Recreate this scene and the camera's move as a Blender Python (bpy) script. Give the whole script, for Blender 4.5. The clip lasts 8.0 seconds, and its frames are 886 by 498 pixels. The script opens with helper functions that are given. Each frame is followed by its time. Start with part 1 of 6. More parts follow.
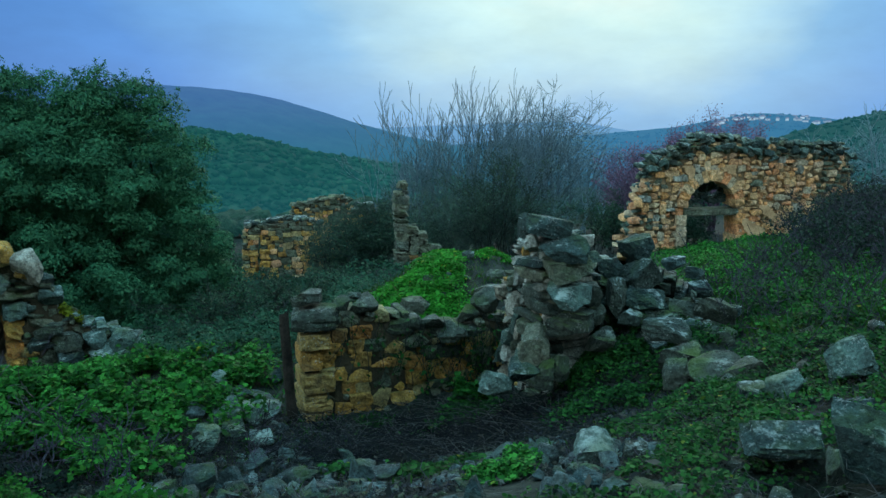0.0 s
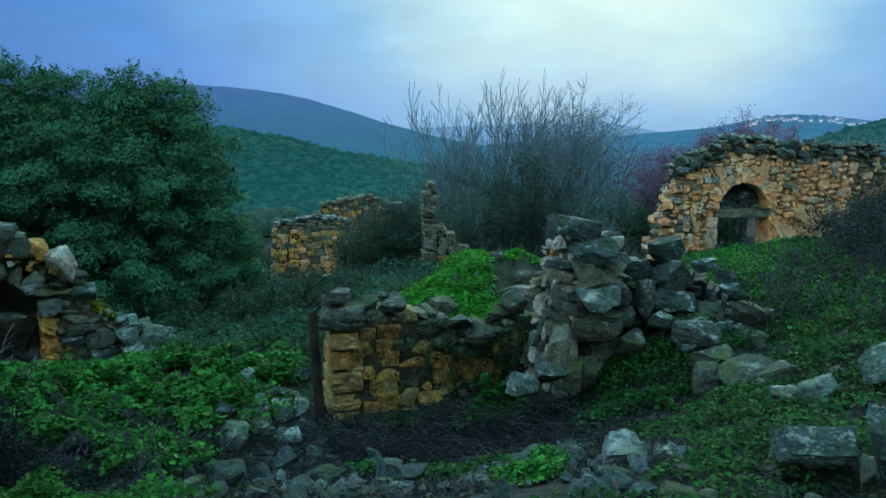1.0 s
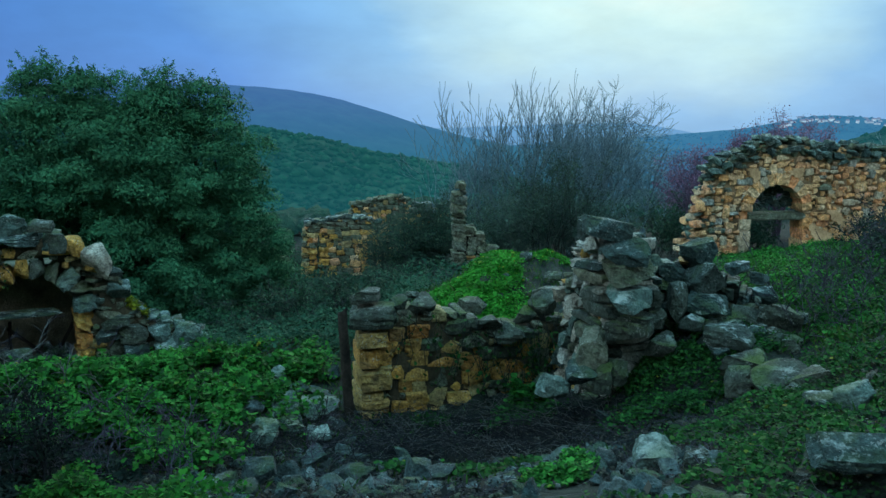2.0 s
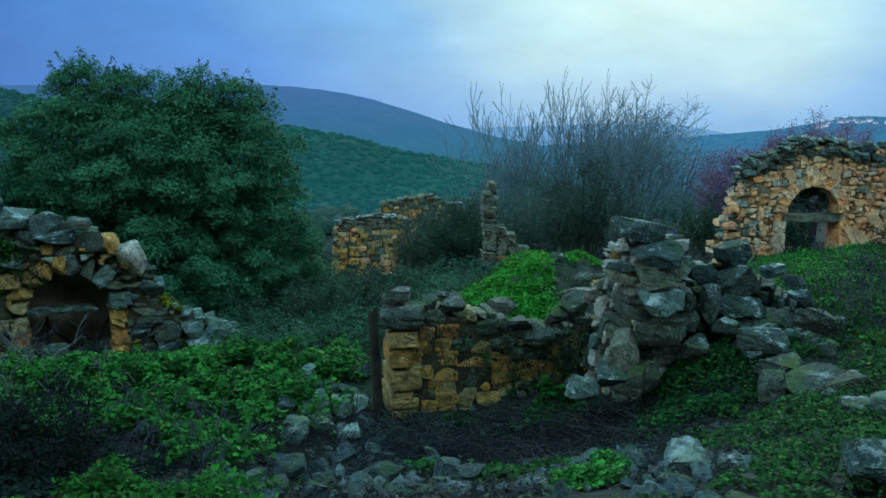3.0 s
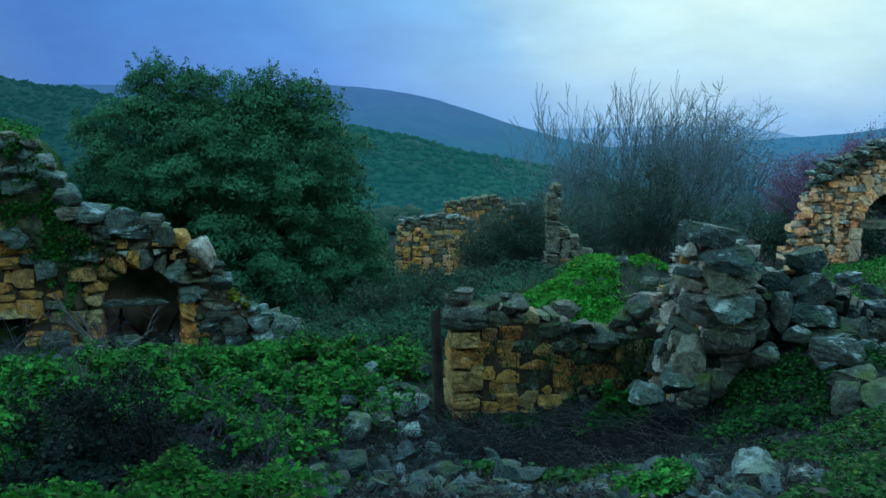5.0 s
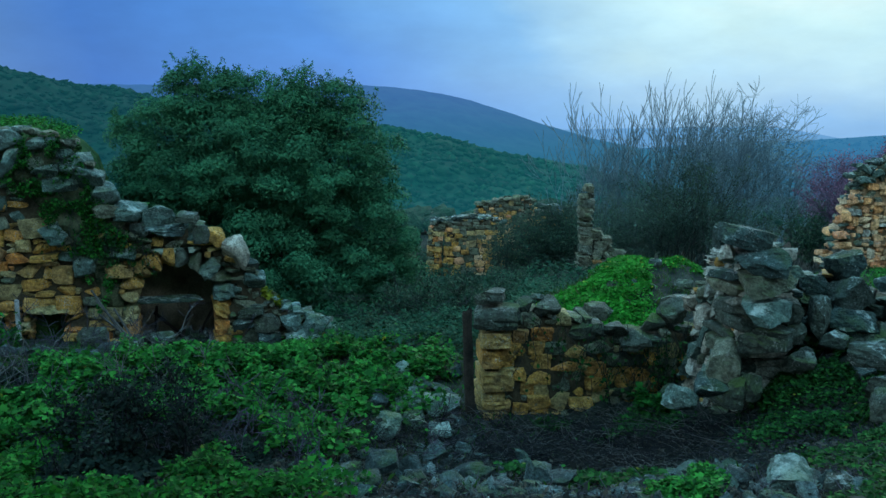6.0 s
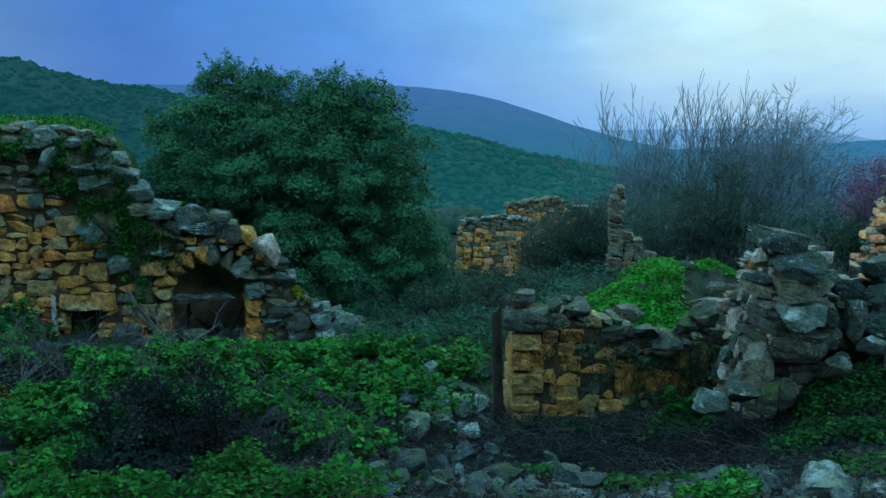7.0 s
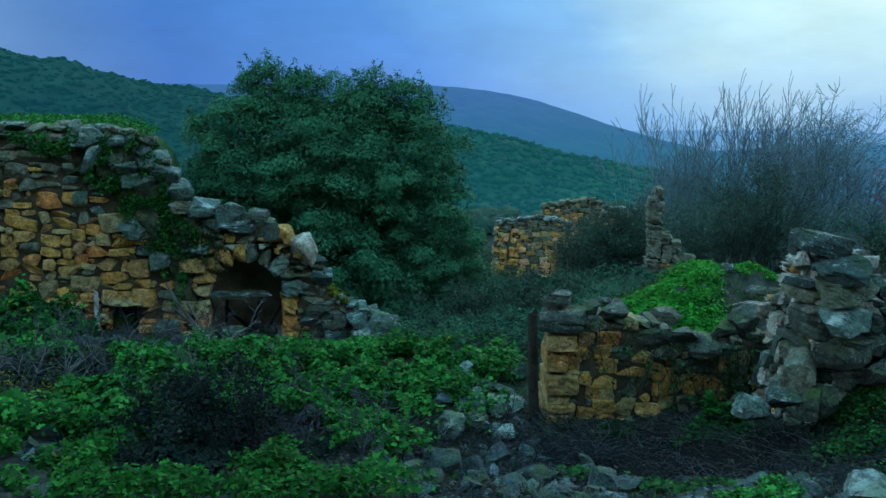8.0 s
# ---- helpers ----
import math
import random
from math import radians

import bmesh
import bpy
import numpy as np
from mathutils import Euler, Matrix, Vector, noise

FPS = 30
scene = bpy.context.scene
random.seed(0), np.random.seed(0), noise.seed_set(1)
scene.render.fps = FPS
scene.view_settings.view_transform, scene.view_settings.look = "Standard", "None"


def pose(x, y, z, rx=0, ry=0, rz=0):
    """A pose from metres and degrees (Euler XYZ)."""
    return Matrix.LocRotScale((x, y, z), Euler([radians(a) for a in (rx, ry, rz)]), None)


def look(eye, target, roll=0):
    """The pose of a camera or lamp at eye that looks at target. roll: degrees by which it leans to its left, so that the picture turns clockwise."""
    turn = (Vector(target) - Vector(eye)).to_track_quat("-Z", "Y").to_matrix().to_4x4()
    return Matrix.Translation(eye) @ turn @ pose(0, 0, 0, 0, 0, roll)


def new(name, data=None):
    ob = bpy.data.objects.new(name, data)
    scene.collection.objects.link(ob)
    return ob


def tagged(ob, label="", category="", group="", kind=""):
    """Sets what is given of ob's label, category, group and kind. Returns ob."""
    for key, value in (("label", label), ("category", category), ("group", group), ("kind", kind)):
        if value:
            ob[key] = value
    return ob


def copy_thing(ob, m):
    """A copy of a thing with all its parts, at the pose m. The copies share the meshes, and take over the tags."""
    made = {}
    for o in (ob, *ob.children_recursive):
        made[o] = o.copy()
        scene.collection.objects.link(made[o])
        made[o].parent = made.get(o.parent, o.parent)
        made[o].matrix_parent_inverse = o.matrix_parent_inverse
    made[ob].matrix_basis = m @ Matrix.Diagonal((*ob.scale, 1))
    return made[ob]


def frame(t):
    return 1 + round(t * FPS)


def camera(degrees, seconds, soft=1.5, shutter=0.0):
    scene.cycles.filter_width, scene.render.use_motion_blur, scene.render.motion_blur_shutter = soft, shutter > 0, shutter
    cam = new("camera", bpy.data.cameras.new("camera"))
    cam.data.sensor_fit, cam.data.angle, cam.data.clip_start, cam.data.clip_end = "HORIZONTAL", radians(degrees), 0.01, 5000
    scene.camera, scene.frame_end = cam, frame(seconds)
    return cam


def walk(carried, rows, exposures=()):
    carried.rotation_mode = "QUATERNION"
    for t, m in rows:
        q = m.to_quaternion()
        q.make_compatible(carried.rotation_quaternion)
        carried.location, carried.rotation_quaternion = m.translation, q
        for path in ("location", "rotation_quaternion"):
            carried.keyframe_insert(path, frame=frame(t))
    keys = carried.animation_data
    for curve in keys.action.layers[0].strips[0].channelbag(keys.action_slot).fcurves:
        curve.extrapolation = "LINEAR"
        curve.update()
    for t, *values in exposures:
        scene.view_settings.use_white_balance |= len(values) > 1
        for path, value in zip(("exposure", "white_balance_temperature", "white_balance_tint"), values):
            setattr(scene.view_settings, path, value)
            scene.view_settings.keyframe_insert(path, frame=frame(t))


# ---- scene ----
cam = camera(56.8, 8.0)
ROWS = [
    (0.0, 0.0425, -0.0010, 1.5981, 79.400, 0.030, -8.418),
    (0.5, 0.0372, -0.0009, 1.5983, 79.415, -0.013, -7.446),
    (1.0, 0.0319, -0.0008, 1.5985, 79.418, -0.072, -6.438),
    (1.5, 0.0266, -0.0006, 1.5988, 79.427, -0.115, -5.399),
    (3.0, 0.0106, -0.0002, 1.5995, 79.409, -0.229, -2.237),
    (3.5, 0.0053, -0.0001, 1.5998, 79.423, -0.286, -1.097),
    (4.0, 0.0000, 0.0000, 1.6000, 79.427, -0.360, -0.008),
    (4.5, -0.0053, 0.0001, 1.6002, 79.429, -0.417, 1.082),
    (6.0, -0.0213, 0.0005, 1.6010, 79.422, -0.550, 4.432),
    (6.5, -0.0266, 0.0006, 1.6012, 79.420, -0.595, 5.465),
    (7.0, -0.0319, 0.0007, 1.6015, 79.424, -0.651, 6.518),
    (7.5, -0.0372, 0.0008, 1.6017, 79.429, -0.676, 7.800),
    (8.0, -0.0425, 0.0009, 1.6019, 79.394, -0.748, 9.058),
]
walk(cam, [(t, pose(x, y, z, rx, ry, rz)) for t, x, y, z, rx, ry, rz in ROWS],
     exposures=[(0.0, 0.0, 6550, 5), (8.0, -0.03, 6000, 5)])

# ---- world and sun: a low, clouded sun ahead, thin cloud brightest round it ----
SUN_AZ, SUN_EL = 16.0, 22.0      # degrees to the right of +y, and up
sun_dir = Vector((math.sin(radians(SUN_AZ)) * math.cos(radians(SUN_EL)),
                  math.cos(radians(SUN_AZ)) * math.cos(radians(SUN_EL)), math.sin(radians(SUN_EL))))


class Nodes:
    """A short way to write a node tree."""

    def __init__(self, tree):
        self.tree = tree
        tree.nodes.clear()

    def add(self, kind, **inputs):
        n = self.tree.nodes.new(kind)
        for key, value in inputs.items():
            key = key.replace("_", " ")
            self.put(n.inputs[int(key[1:])] if key[0] == "i" and key[1:].isdigit() else n.inputs[key], value)
        return n

    def put(self, socket, value):
        if isinstance(value, bpy.types.NodeSocket):
            self.tree.links.new(value, socket)
        else:
            socket.default_value = value

    def math(self, op, a, b=0.0, c=0.0, clamp=False):
        n = self.add("ShaderNodeMath", i0=a, i1=b, i2=c)
        n.operation, n.use_clamp = op, clamp
        return n.outputs[0]

    def mix(self, fac, a, b, how="MIX"):
        n = self.tree.nodes.new("ShaderNodeMix")
        n.data_type, n.blend_type = "RGBA", how
        self.put(n.inputs[0], fac), self.put(n.inputs[6], a), self.put(n.inputs[7], b)
        return n.outputs[2]

    def noise(self, vector, scale, detail=3.0, rough=0.55):
        n = self.add("ShaderNodeTexNoise", Vector=vector, Scale=scale, Detail=detail, Roughness=rough)
        return n.outputs["Fac"]

    def ramp(self, fac, stops):
        n = self.tree.nodes.new("ShaderNodeValToRGB")
        el = n.color_ramp.elements
        while len(el) < len(stops):
            el.new(0.5)
        for e, (p, c) in zip(el, stops):
            e.position = p
            e.color = (c, c, c, 1) if isinstance(c, (int, float)) else (*c, 1)
        self.put(n.inputs[0], fac)
        return n.outputs["Color"]


world = bpy.data.worlds.new("world")
scene.world = world
world.use_nodes = True
N = Nodes(world.node_tree)
sky = N.tree.nodes.new("ShaderNodeTexSky")
sky.sky_type, sky.sun_disc = "NISHITA", False
sky.sun_elevation, sky.sun_rotation = radians(SUN_EL), radians(SUN_AZ)
way = N.add("ShaderNodeTexCoord").outputs["Generated"]
dot = N.add("ShaderNodeVectorMath", i0=way, i1=sun_dir)
dot.operation = "DOT_PRODUCT"
stretch = N.add("ShaderNodeMapping", Vector=way, Scale=(1.0, 1.0, 2.6)).outputs[0]
cloud = N.noise(stretch, 2.6, 6.0, 0.55)
fine = N.noise(stretch, 7.0, 5.0, 0.6)
near_sun = N.math("ADD", dot.outputs["Value"], N.math("MULTIPLY", N.math("SUBTRACT", cloud, 0.5), 0.075))
tone = N.ramp(near_sun, [(0.0, (2.15, 2.66, 2.95)), (0.42, (0.24, 0.40, 0.58)), (0.70, (0.055, 0.19, 0.58)), (0.84, (0.085, 0.285, 0.75)),
                         (0.91, (0.21, 0.49, 0.85)), (0.955, (0.58, 0.85, 0.90)), (1.0, (1.12, 1.08, 0.92))])
broken = N.ramp(fine, [(0.3, 0.90), (0.7, 1.09)])
clouds = N.mix(1.0, tone, broken, "MULTIPLY")
# overcast: the cloud is thinner and brighter overhead
height = N.add("ShaderNodeSeparateXYZ", Vector=way).outputs[2]
gain = N.add("ShaderNodeMapRange", Value=height, i1=0.3, i2=0.92, i3=0.0, i4=1.0).outputs[0]
overhead = N.add("ShaderNodeVectorMath", i0=(0.72, 1.66, 2.2), i1=(1.0, 1.0, 1.0))
overhead.operation = "MULTIPLY"
clouds = N.mix(gain, clouds, overhead.outputs[0])
clear = N.mix(1.0, sky.outputs[0], (0.10, 0.10, 0.10, 1), "MULTIPLY")
both = N.mix(0.96, clear, clouds)
bg = N.add("ShaderNodeBackground", Color=both, Strength=1.0)
N.add("ShaderNodeOutputWorld", Surface=bg.outputs[0])

sun = new("sun", bpy.data.lights.new("sun", "SUN"))
sun.data.energy, sun.data.angle, sun.data.color = 1.5, radians(22), (1.0, 0.98, 0.92)
sun.matrix_world = look((0, 0, 60), tuple(Vector((0, 0, 60)) - sun_dir))


# ---- materials ----
def material(name, build):
    m = bpy.data.materials.new(name)
    m.use_nodes = True
    n = Nodes(m.node_tree)
    shader = build(n)
    n.add("ShaderNodeOutputMaterial", Surface=shader)
    return m


def surface(n, colour, rough, height=None, bump=0.3, dist=0.02, **more):
    b = n.add("ShaderNodeBsdfPrincipled", Base_Color=colour, Roughness=rough, **more)
    if height is not None:
        n.put(b.inputs["Normal"], n.add("ShaderNodeBump", Strength=bump, Distance=dist, Height=height).outputs[0])
    return b.outputs[0]


def stone(name, ramp, lichen, lichen_at, moss=0.0, pick="object", stain=0.75, patch_size=11.0, specks=0.7, top_light=0.0):
    """Weathered limestone: a tone for each block, blotches, grey lichen with painted-on top light, and fine pitting."""
    def build(n):
        at = n.add("ShaderNodeNewGeometry")
        where = at.outputs["Position"]
        if pick == "object":
            one = n.tree.nodes.new("ShaderNodeObjectInfo").outputs["Random"]
        else:
            one = at.outputs["Random Per Island"]
        base = n.ramp(one, ramp)
        blot = n.noise(where, 5.0, 4.0)
        grain = n.noise(where, 38.0, 5.0, 0.65)
        base = n.mix(n.ramp(blot, [(0.40, 0.0), (0.66, stain)]), base, (0.085, 0.075, 0.055, 1))
        base = n.mix(1.0, base, n.ramp(grain, [(0.28, 0.45), (0.72, 1.5)]), "MULTIPLY")
        base = n.mix(1.0, base, n.ramp(n.noise(where, 9.0, 6.0, 0.72), [(0.36, 0.5), (0.64, 1.45)]), "MULTIPLY")
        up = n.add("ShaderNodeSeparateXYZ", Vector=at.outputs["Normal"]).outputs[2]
        # upward faces get more of the pale lichen colour, painting in skylit tops
        patch = n.math("ADD", n.noise(where, patch_size, 6.0, 0.7), n.math("MULTIPLY", up, top_light))
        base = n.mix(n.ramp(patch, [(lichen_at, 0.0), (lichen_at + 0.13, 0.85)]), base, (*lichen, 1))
        speck = n.noise(where, 55.0, 3.0, 0.6)
        base = n.mix(n.ramp(n.math("MULTIPLY", speck, n.ramp(blot, [(0.3, 1.15), (0.6, 0.8)])), [(0.60, 0.0), (0.66, specks)]), base, (0.45, 0.46, 0.43, 1))
        if moss:
            green = n.math("MULTIPLY", n.ramp(n.noise(where, 3.0, 4.0), [(0.48, 0.0), (0.62, 1.0)]), n.math("MULTIPLY", up, moss, clamp=True))
            base = n.mix(green, base, (0.05, 0.09, 0.015, 1))
        crack = n.math("ADD", grain, n.math("MULTIPLY", n.noise(where, 12.0, 6.0, 0.7), 1.6))
        return surface(n, base, 0.9, crack, 0.95, 0.035, Specular_IOR_Level=0.25)
    return material(name, build)


WARM = [(0.0, (0.46, 0.235, 0.05)), (0.2, (0.56, 0.31, 0.065)), (0.38, (0.36, 0.22, 0.075)), (0.55, (0.56, 0.34, 0.09)),
        (0.7, (0.50, 0.18, 0.035)), (0.82, (0.27, 0.23, 0.115)), (1.0, (0.50, 0.38, 0.16))]
GREY = [(0.0, (0.022, 0.044, 0.043)), (0.35, (0.036, 0.066, 0.064)), (0.6, (0.048, 0.060, 0.046)), (0.8, (0.055, 0.092, 0.090)), (1.0, (0.017, 0.036, 0.036))]
warm_stone = stone("warm limestone", WARM, (0.17, 0.19, 0.15), 0.59, 0.5, stain=0.45)
grey_stone = stone("lichened limestone", GREY, (0.42, 0.49, 0.47), 0.665, 0.5, stain=0.12, patch_size=7.0, specks=0.35, top_light=0.17)
quoin_stone = stone("yellow dressed limestone", [(0.0, (0.42, 0.265, 0.068)), (0.3, (0.47, 0.30, 0.085)), (0.5, (0.32, 0.225, 0.09)), (0.75, (0.38, 0.26, 0.09)), (1.0, (0.50, 0.255, 0.055))], (0.20, 0.20, 0.15), 0.60, 0.3, stain=0.6)
blue_stone = stone("blue-grey limestone", [(0.0, (0.060, 0.105, 0.093)), (0.6, (0.085, 0.138, 0.122)), (1.0, (0.125, 0.180, 0.160))], (0.38, 0.46, 0.43), 0.64, 0.6, stain=0.18, patch_size=6.0, specks=0.4, top_light=0.17)
mossy_stone = stone("mossy limestone", [(0.0, (0.038, 0.055, 0.045)), (0.6, (0.062, 0.080, 0.063)), (1.0, (0.050, 0.066, 0.054))], (0.34, 0.40, 0.38), 0.665, 0.9, stain=0.25, patch_size=6.0, specks=0.3, top_light=0.14)
olive_stone = stone("olive-grey limestone", [(0.0, (0.088, 0.116, 0.082)), (0.4, (0.132, 0.152, 0.104)), (0.7, (0.178, 0.192, 0.135)), (1.0, (0.075, 0.10, 0.085))], (0.30, 0.33, 0.28), 0.58, 0.7, stain=0.5, patch_size=8.0, specks=0.4)
rubble_stone = stone("dark broken limestone", [(0.0, (0.019, 0.038, 0.041)), (0.35, (0.044, 0.078, 0.082)), (0.6, (0.032, 0.045, 0.044)), (0.8, (0.072, 0.112, 0.116)), (1.0, (0.13, 0.17, 0.17))], (0.18, 0.245, 0.255), 0.66, 0.6, stain=0.12, patch_size=8.0, specks=0.3, top_light=0.10)
pale_stone = stone("pale limestone", [(0.0, (0.24, 0.27, 0.24)), (0.5, (0.40, 0.36, 0.28)), (1.0, (0.44, 0.46, 0.41))], (0.22, 0.22, 0.19), 0.56)
TAN = [(0.0, (0.70, 0.33, 0.12)), (0.25, (0.74, 0.44, 0.21)), (0.5, (0.56, 0.34, 0.18)), (0.7, (0.70, 0.29, 0.12)), (0.85, (0.44, 0.37, 0.26)), (1.0, (0.76, 0.52, 0.30))]
tan_stone = stone("tan limestone", TAN, (0.30, 0.28, 0.22), 0.66, stain=0.25)
warm_far = stone("warm limestone of joined stones", WARM, (0.20, 0.20, 0.165), 0.60, 0.0, "island", 0.4)
rubble_far = stone("dark limestone of joined rubble", [(0.0, (0.022, 0.038, 0.037)), (0.5, (0.045, 0.066, 0.062)), (1.0, (0.085, 0.11, 0.10))], (0.18, 0.22, 0.21), 0.66, 0.4, "island", top_light=0.08)
grey_far = stone("lichened limestone of joined stones", GREY, (0.40, 0.42, 0.40), 0.58, 0.3, "island")


def mottled(name, dark, light, scale, rough=0.95, bump=0.6, fine=30.0):
    def build(n):
        where = n.add("ShaderNodeNewGeometry").outputs["Position"]
        big, small = n.noise(where, scale, 4.0), n.noise(where, fine, 5.0, 0.65)
        c = n.mix(n.ramp(big, [(0.35, 0.0), (0.65, 1.0)]), (*dark, 1), (*light, 1))
        c = n.mix(1.0, c, n.ramp(small, [(0.25, 0.55), (0.75, 1.35)]), "MULTIPLY")
        return surface(n, c, rough, small, bump, 0.04, Specular_IOR_Level=0.1)
    return material(name, build)


turf = mottled("short turf", (0.016, 0.045, 0.014), (0.045, 0.105, 0.028), 3.0)
core_mat = mottled("earth mortar", (0.012, 0.015, 0.012), (0.034, 0.036, 0.028), 2.5)
brown_mortar = mottled("brown earth mortar", (0.035, 0.032, 0.022), (0.085, 0.070, 0.045), 4.0)
tan_plaster = mottled("tan lime plaster", (0.36, 0.22, 0.115), (0.60, 0.38, 0.21), 3.5, 0.95, 0.4)
slump_earth = mottled("weedy slumped earth", (0.030, 0.042, 0.022), (0.095, 0.105, 0.062), 4.0)
tan_mortar = mottled("tan lime mortar", (0.13, 0.095, 0.06), (0.32, 0.21, 0.12), 2.5)
# bluish tint paints distance haze into the bark of the thicket
bark = mottled("grey bark tinted blue for haze", (0.078, 0.128, 0.160), (0.17, 0.24, 0.275), 6.0)
# paler and bluer still: painted haze for the farther trees
hazed_bark = mottled("pale bark tinted for haze", (0.10, 0.165, 0.20), (0.20, 0.29, 0.325), 6.0)
twig_mat = mottled("dry twigs", (0.054, 0.057, 0.061), (0.138, 0.14, 0.138), 3.0)
dark_twig = mottled("dark brush twigs", (0.017, 0.024, 0.024), (0.045, 0.054, 0.052), 2.0)
plaster = mottled("old lime plaster", (0.14, 0.115, 0.08), (0.34, 0.29, 0.21), 3.0)
# near black: the shade between stems is put into the colour
shade_twig = mottled("brush twigs blackened for shade", (0.007, 0.008, 0.012), (0.025, 0.027, 0.031), 2.0)
# lightened towards blue-green, painting haze over brown scrub
hazed_twig = mottled("brown brush twigs tinted for haze", (0.056, 0.098, 0.092), (0.130, 0.188, 0.160), 2.0)
purple_twig = mottled("purple twigs", (0.06, 0.045, 0.075), (0.15, 0.105, 0.17), 2.0)
bramble_twig = mottled("purple-grey bramble", (0.026, 0.027, 0.038), (0.070, 0.066, 0.088), 2.0)
old_wood = mottled("weathered timber", (0.012, 0.011, 0.01), (0.04, 0.034, 0.028), 4.0)
grey_metal = mottled("galvanised pipe", (0.25, 0.27, 0.28), (0.36, 0.38, 0.40), 8.0, 0.5, 0.1)


def leafy(name, stops, gloss=0.75, through_light=0.25):
    """Leaves: a tone for each leaf, slightly translucent."""
    def build(n):
        at = n.add("ShaderNodeNewGeometry")
        c = n.ramp(at.outputs["Random Per Island"], stops)
        c = n.mix(1.0, c, n.ramp(n.noise(at.outputs["Position"], 1.1, 3.0), [(0.3, 0.6), (0.7, 1.3)]), "MULTIPLY")
        a = n.add("ShaderNodeBsdfPrincipled", Base_Color=c, Roughness=gloss, Specular_IOR_Level=0.08)
        b = n.add("ShaderNodeBsdfTranslucent", Color=c)
        return n.add("ShaderNodeMixShader", i0=through_light, i1=a.outputs[0], i2=b.outputs[0]).outputs[0]
    return material(name, build)


mallow_leaf = leafy("mallow leaves", [(0.0, (0.010, 0.041, 0.011)), (0.5, (0.022, 0.116, 0.019)), (0.99, (0.054, 0.236, 0.035)), (1.0, (0.20, 0.20, 0.02))])
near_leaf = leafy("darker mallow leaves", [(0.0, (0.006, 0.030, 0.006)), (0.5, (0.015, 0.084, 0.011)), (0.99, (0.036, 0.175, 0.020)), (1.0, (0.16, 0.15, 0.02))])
weed_leaf = leafy("small weed leaves", [(0.0, (0.008, 0.030, 0.010)), (0.5, (0.017, 0.066, 0.016)), (0.99, (0.034, 0.125, 0.026)), (1.0, (0.16, 0.15, 0.02))])
terrace_leaf = leafy("bright mallow leaves", [(0.0, (0.019, 0.12, 0.013)), (0.5, (0.034, 0.185, 0.02)), (0.98, (0.056, 0.26, 0.03)), (1.0, (0.30, 0.28, 0.03))])
# near black: stands in for the shadowed inside of the undergrowth
shade_leaf = leafy("leaves blackened for shade", [(0.0, (0.005, 0.010, 0.009)), (0.6, (0.009, 0.018, 0.014)), (1.0, (0.02, 0.032, 0.022))], 0.9, 0.1)
dark_leaf = leafy("dark thorn leaves", [(0.0, (0.010, 0.024, 0.017)), (0.6, (0.019, 0.042, 0.028)), (1.0, (0.038, 0.066, 0.042))], 0.8, 0.1)
oak_leaf = leafy("evergreen leaves", [(0.0, (0.021, 0.086, 0.043)), (0.5, (0.034, 0.124, 0.061)), (1.0, (0.060, 0.170, 0.078))], 0.7, 0.15)
grass_blade = leafy("grass blades", [(0.0, (0.018, 0.068, 0.010)), (0.55, (0.030, 0.108, 0.016)), (1.0, (0.07, 0.10, 0.035))])
dull_leaf = leafy("dull brush leaves", [(0.0, (0.018, 0.050, 0.032)), (0.6, (0.032, 0.080, 0.050)), (1.0, (0.065, 0.105, 0.062))], 0.7)
# lighter and bluer than the leaf itself, as painted haze
brush_leaf = leafy("brown-green brush leaves tinted for haze", [(0.0, (0.050, 0.118, 0.090)), (0.6, (0.080, 0.162, 0.114)), (1.0, (0.14, 0.215, 0.14))], 0.8)
thorn_leaf = leafy("dark olive thorn leaves", [(0.0, (0.022, 0.056, 0.040)), (0.6, (0.038, 0.082, 0.056)), (1.0, (0.074, 0.115, 0.072))], 0.8)
field_leaf = leafy("dull field weeds", [(0.0, (0.015, 0.052, 0.033)), (0.6, (0.026, 0.082, 0.047)), (1.0, (0.052, 0.115, 0.062))], 0.8)
litter_mat = leafy("dead leaf litter", [(0.0, (0.011, 0.014, 0.014)), (0.6, (0.024, 0.027, 0.026)), (1.0, (0.070, 0.064, 0.052))], 0.9)
blossom = leafy("pink blossom", [(0.0, (0.085, 0.070, 0.10)), (0.6, (0.17, 0.105, 0.17)), (1.0, (0.30, 0.155, 0.25))], 0.7)
moss_mat = leafy("moss tufts", [(0.0, (0.10, 0.12, 0.01)), (1.0, (0.20, 0.22, 0.02))], 0.9)


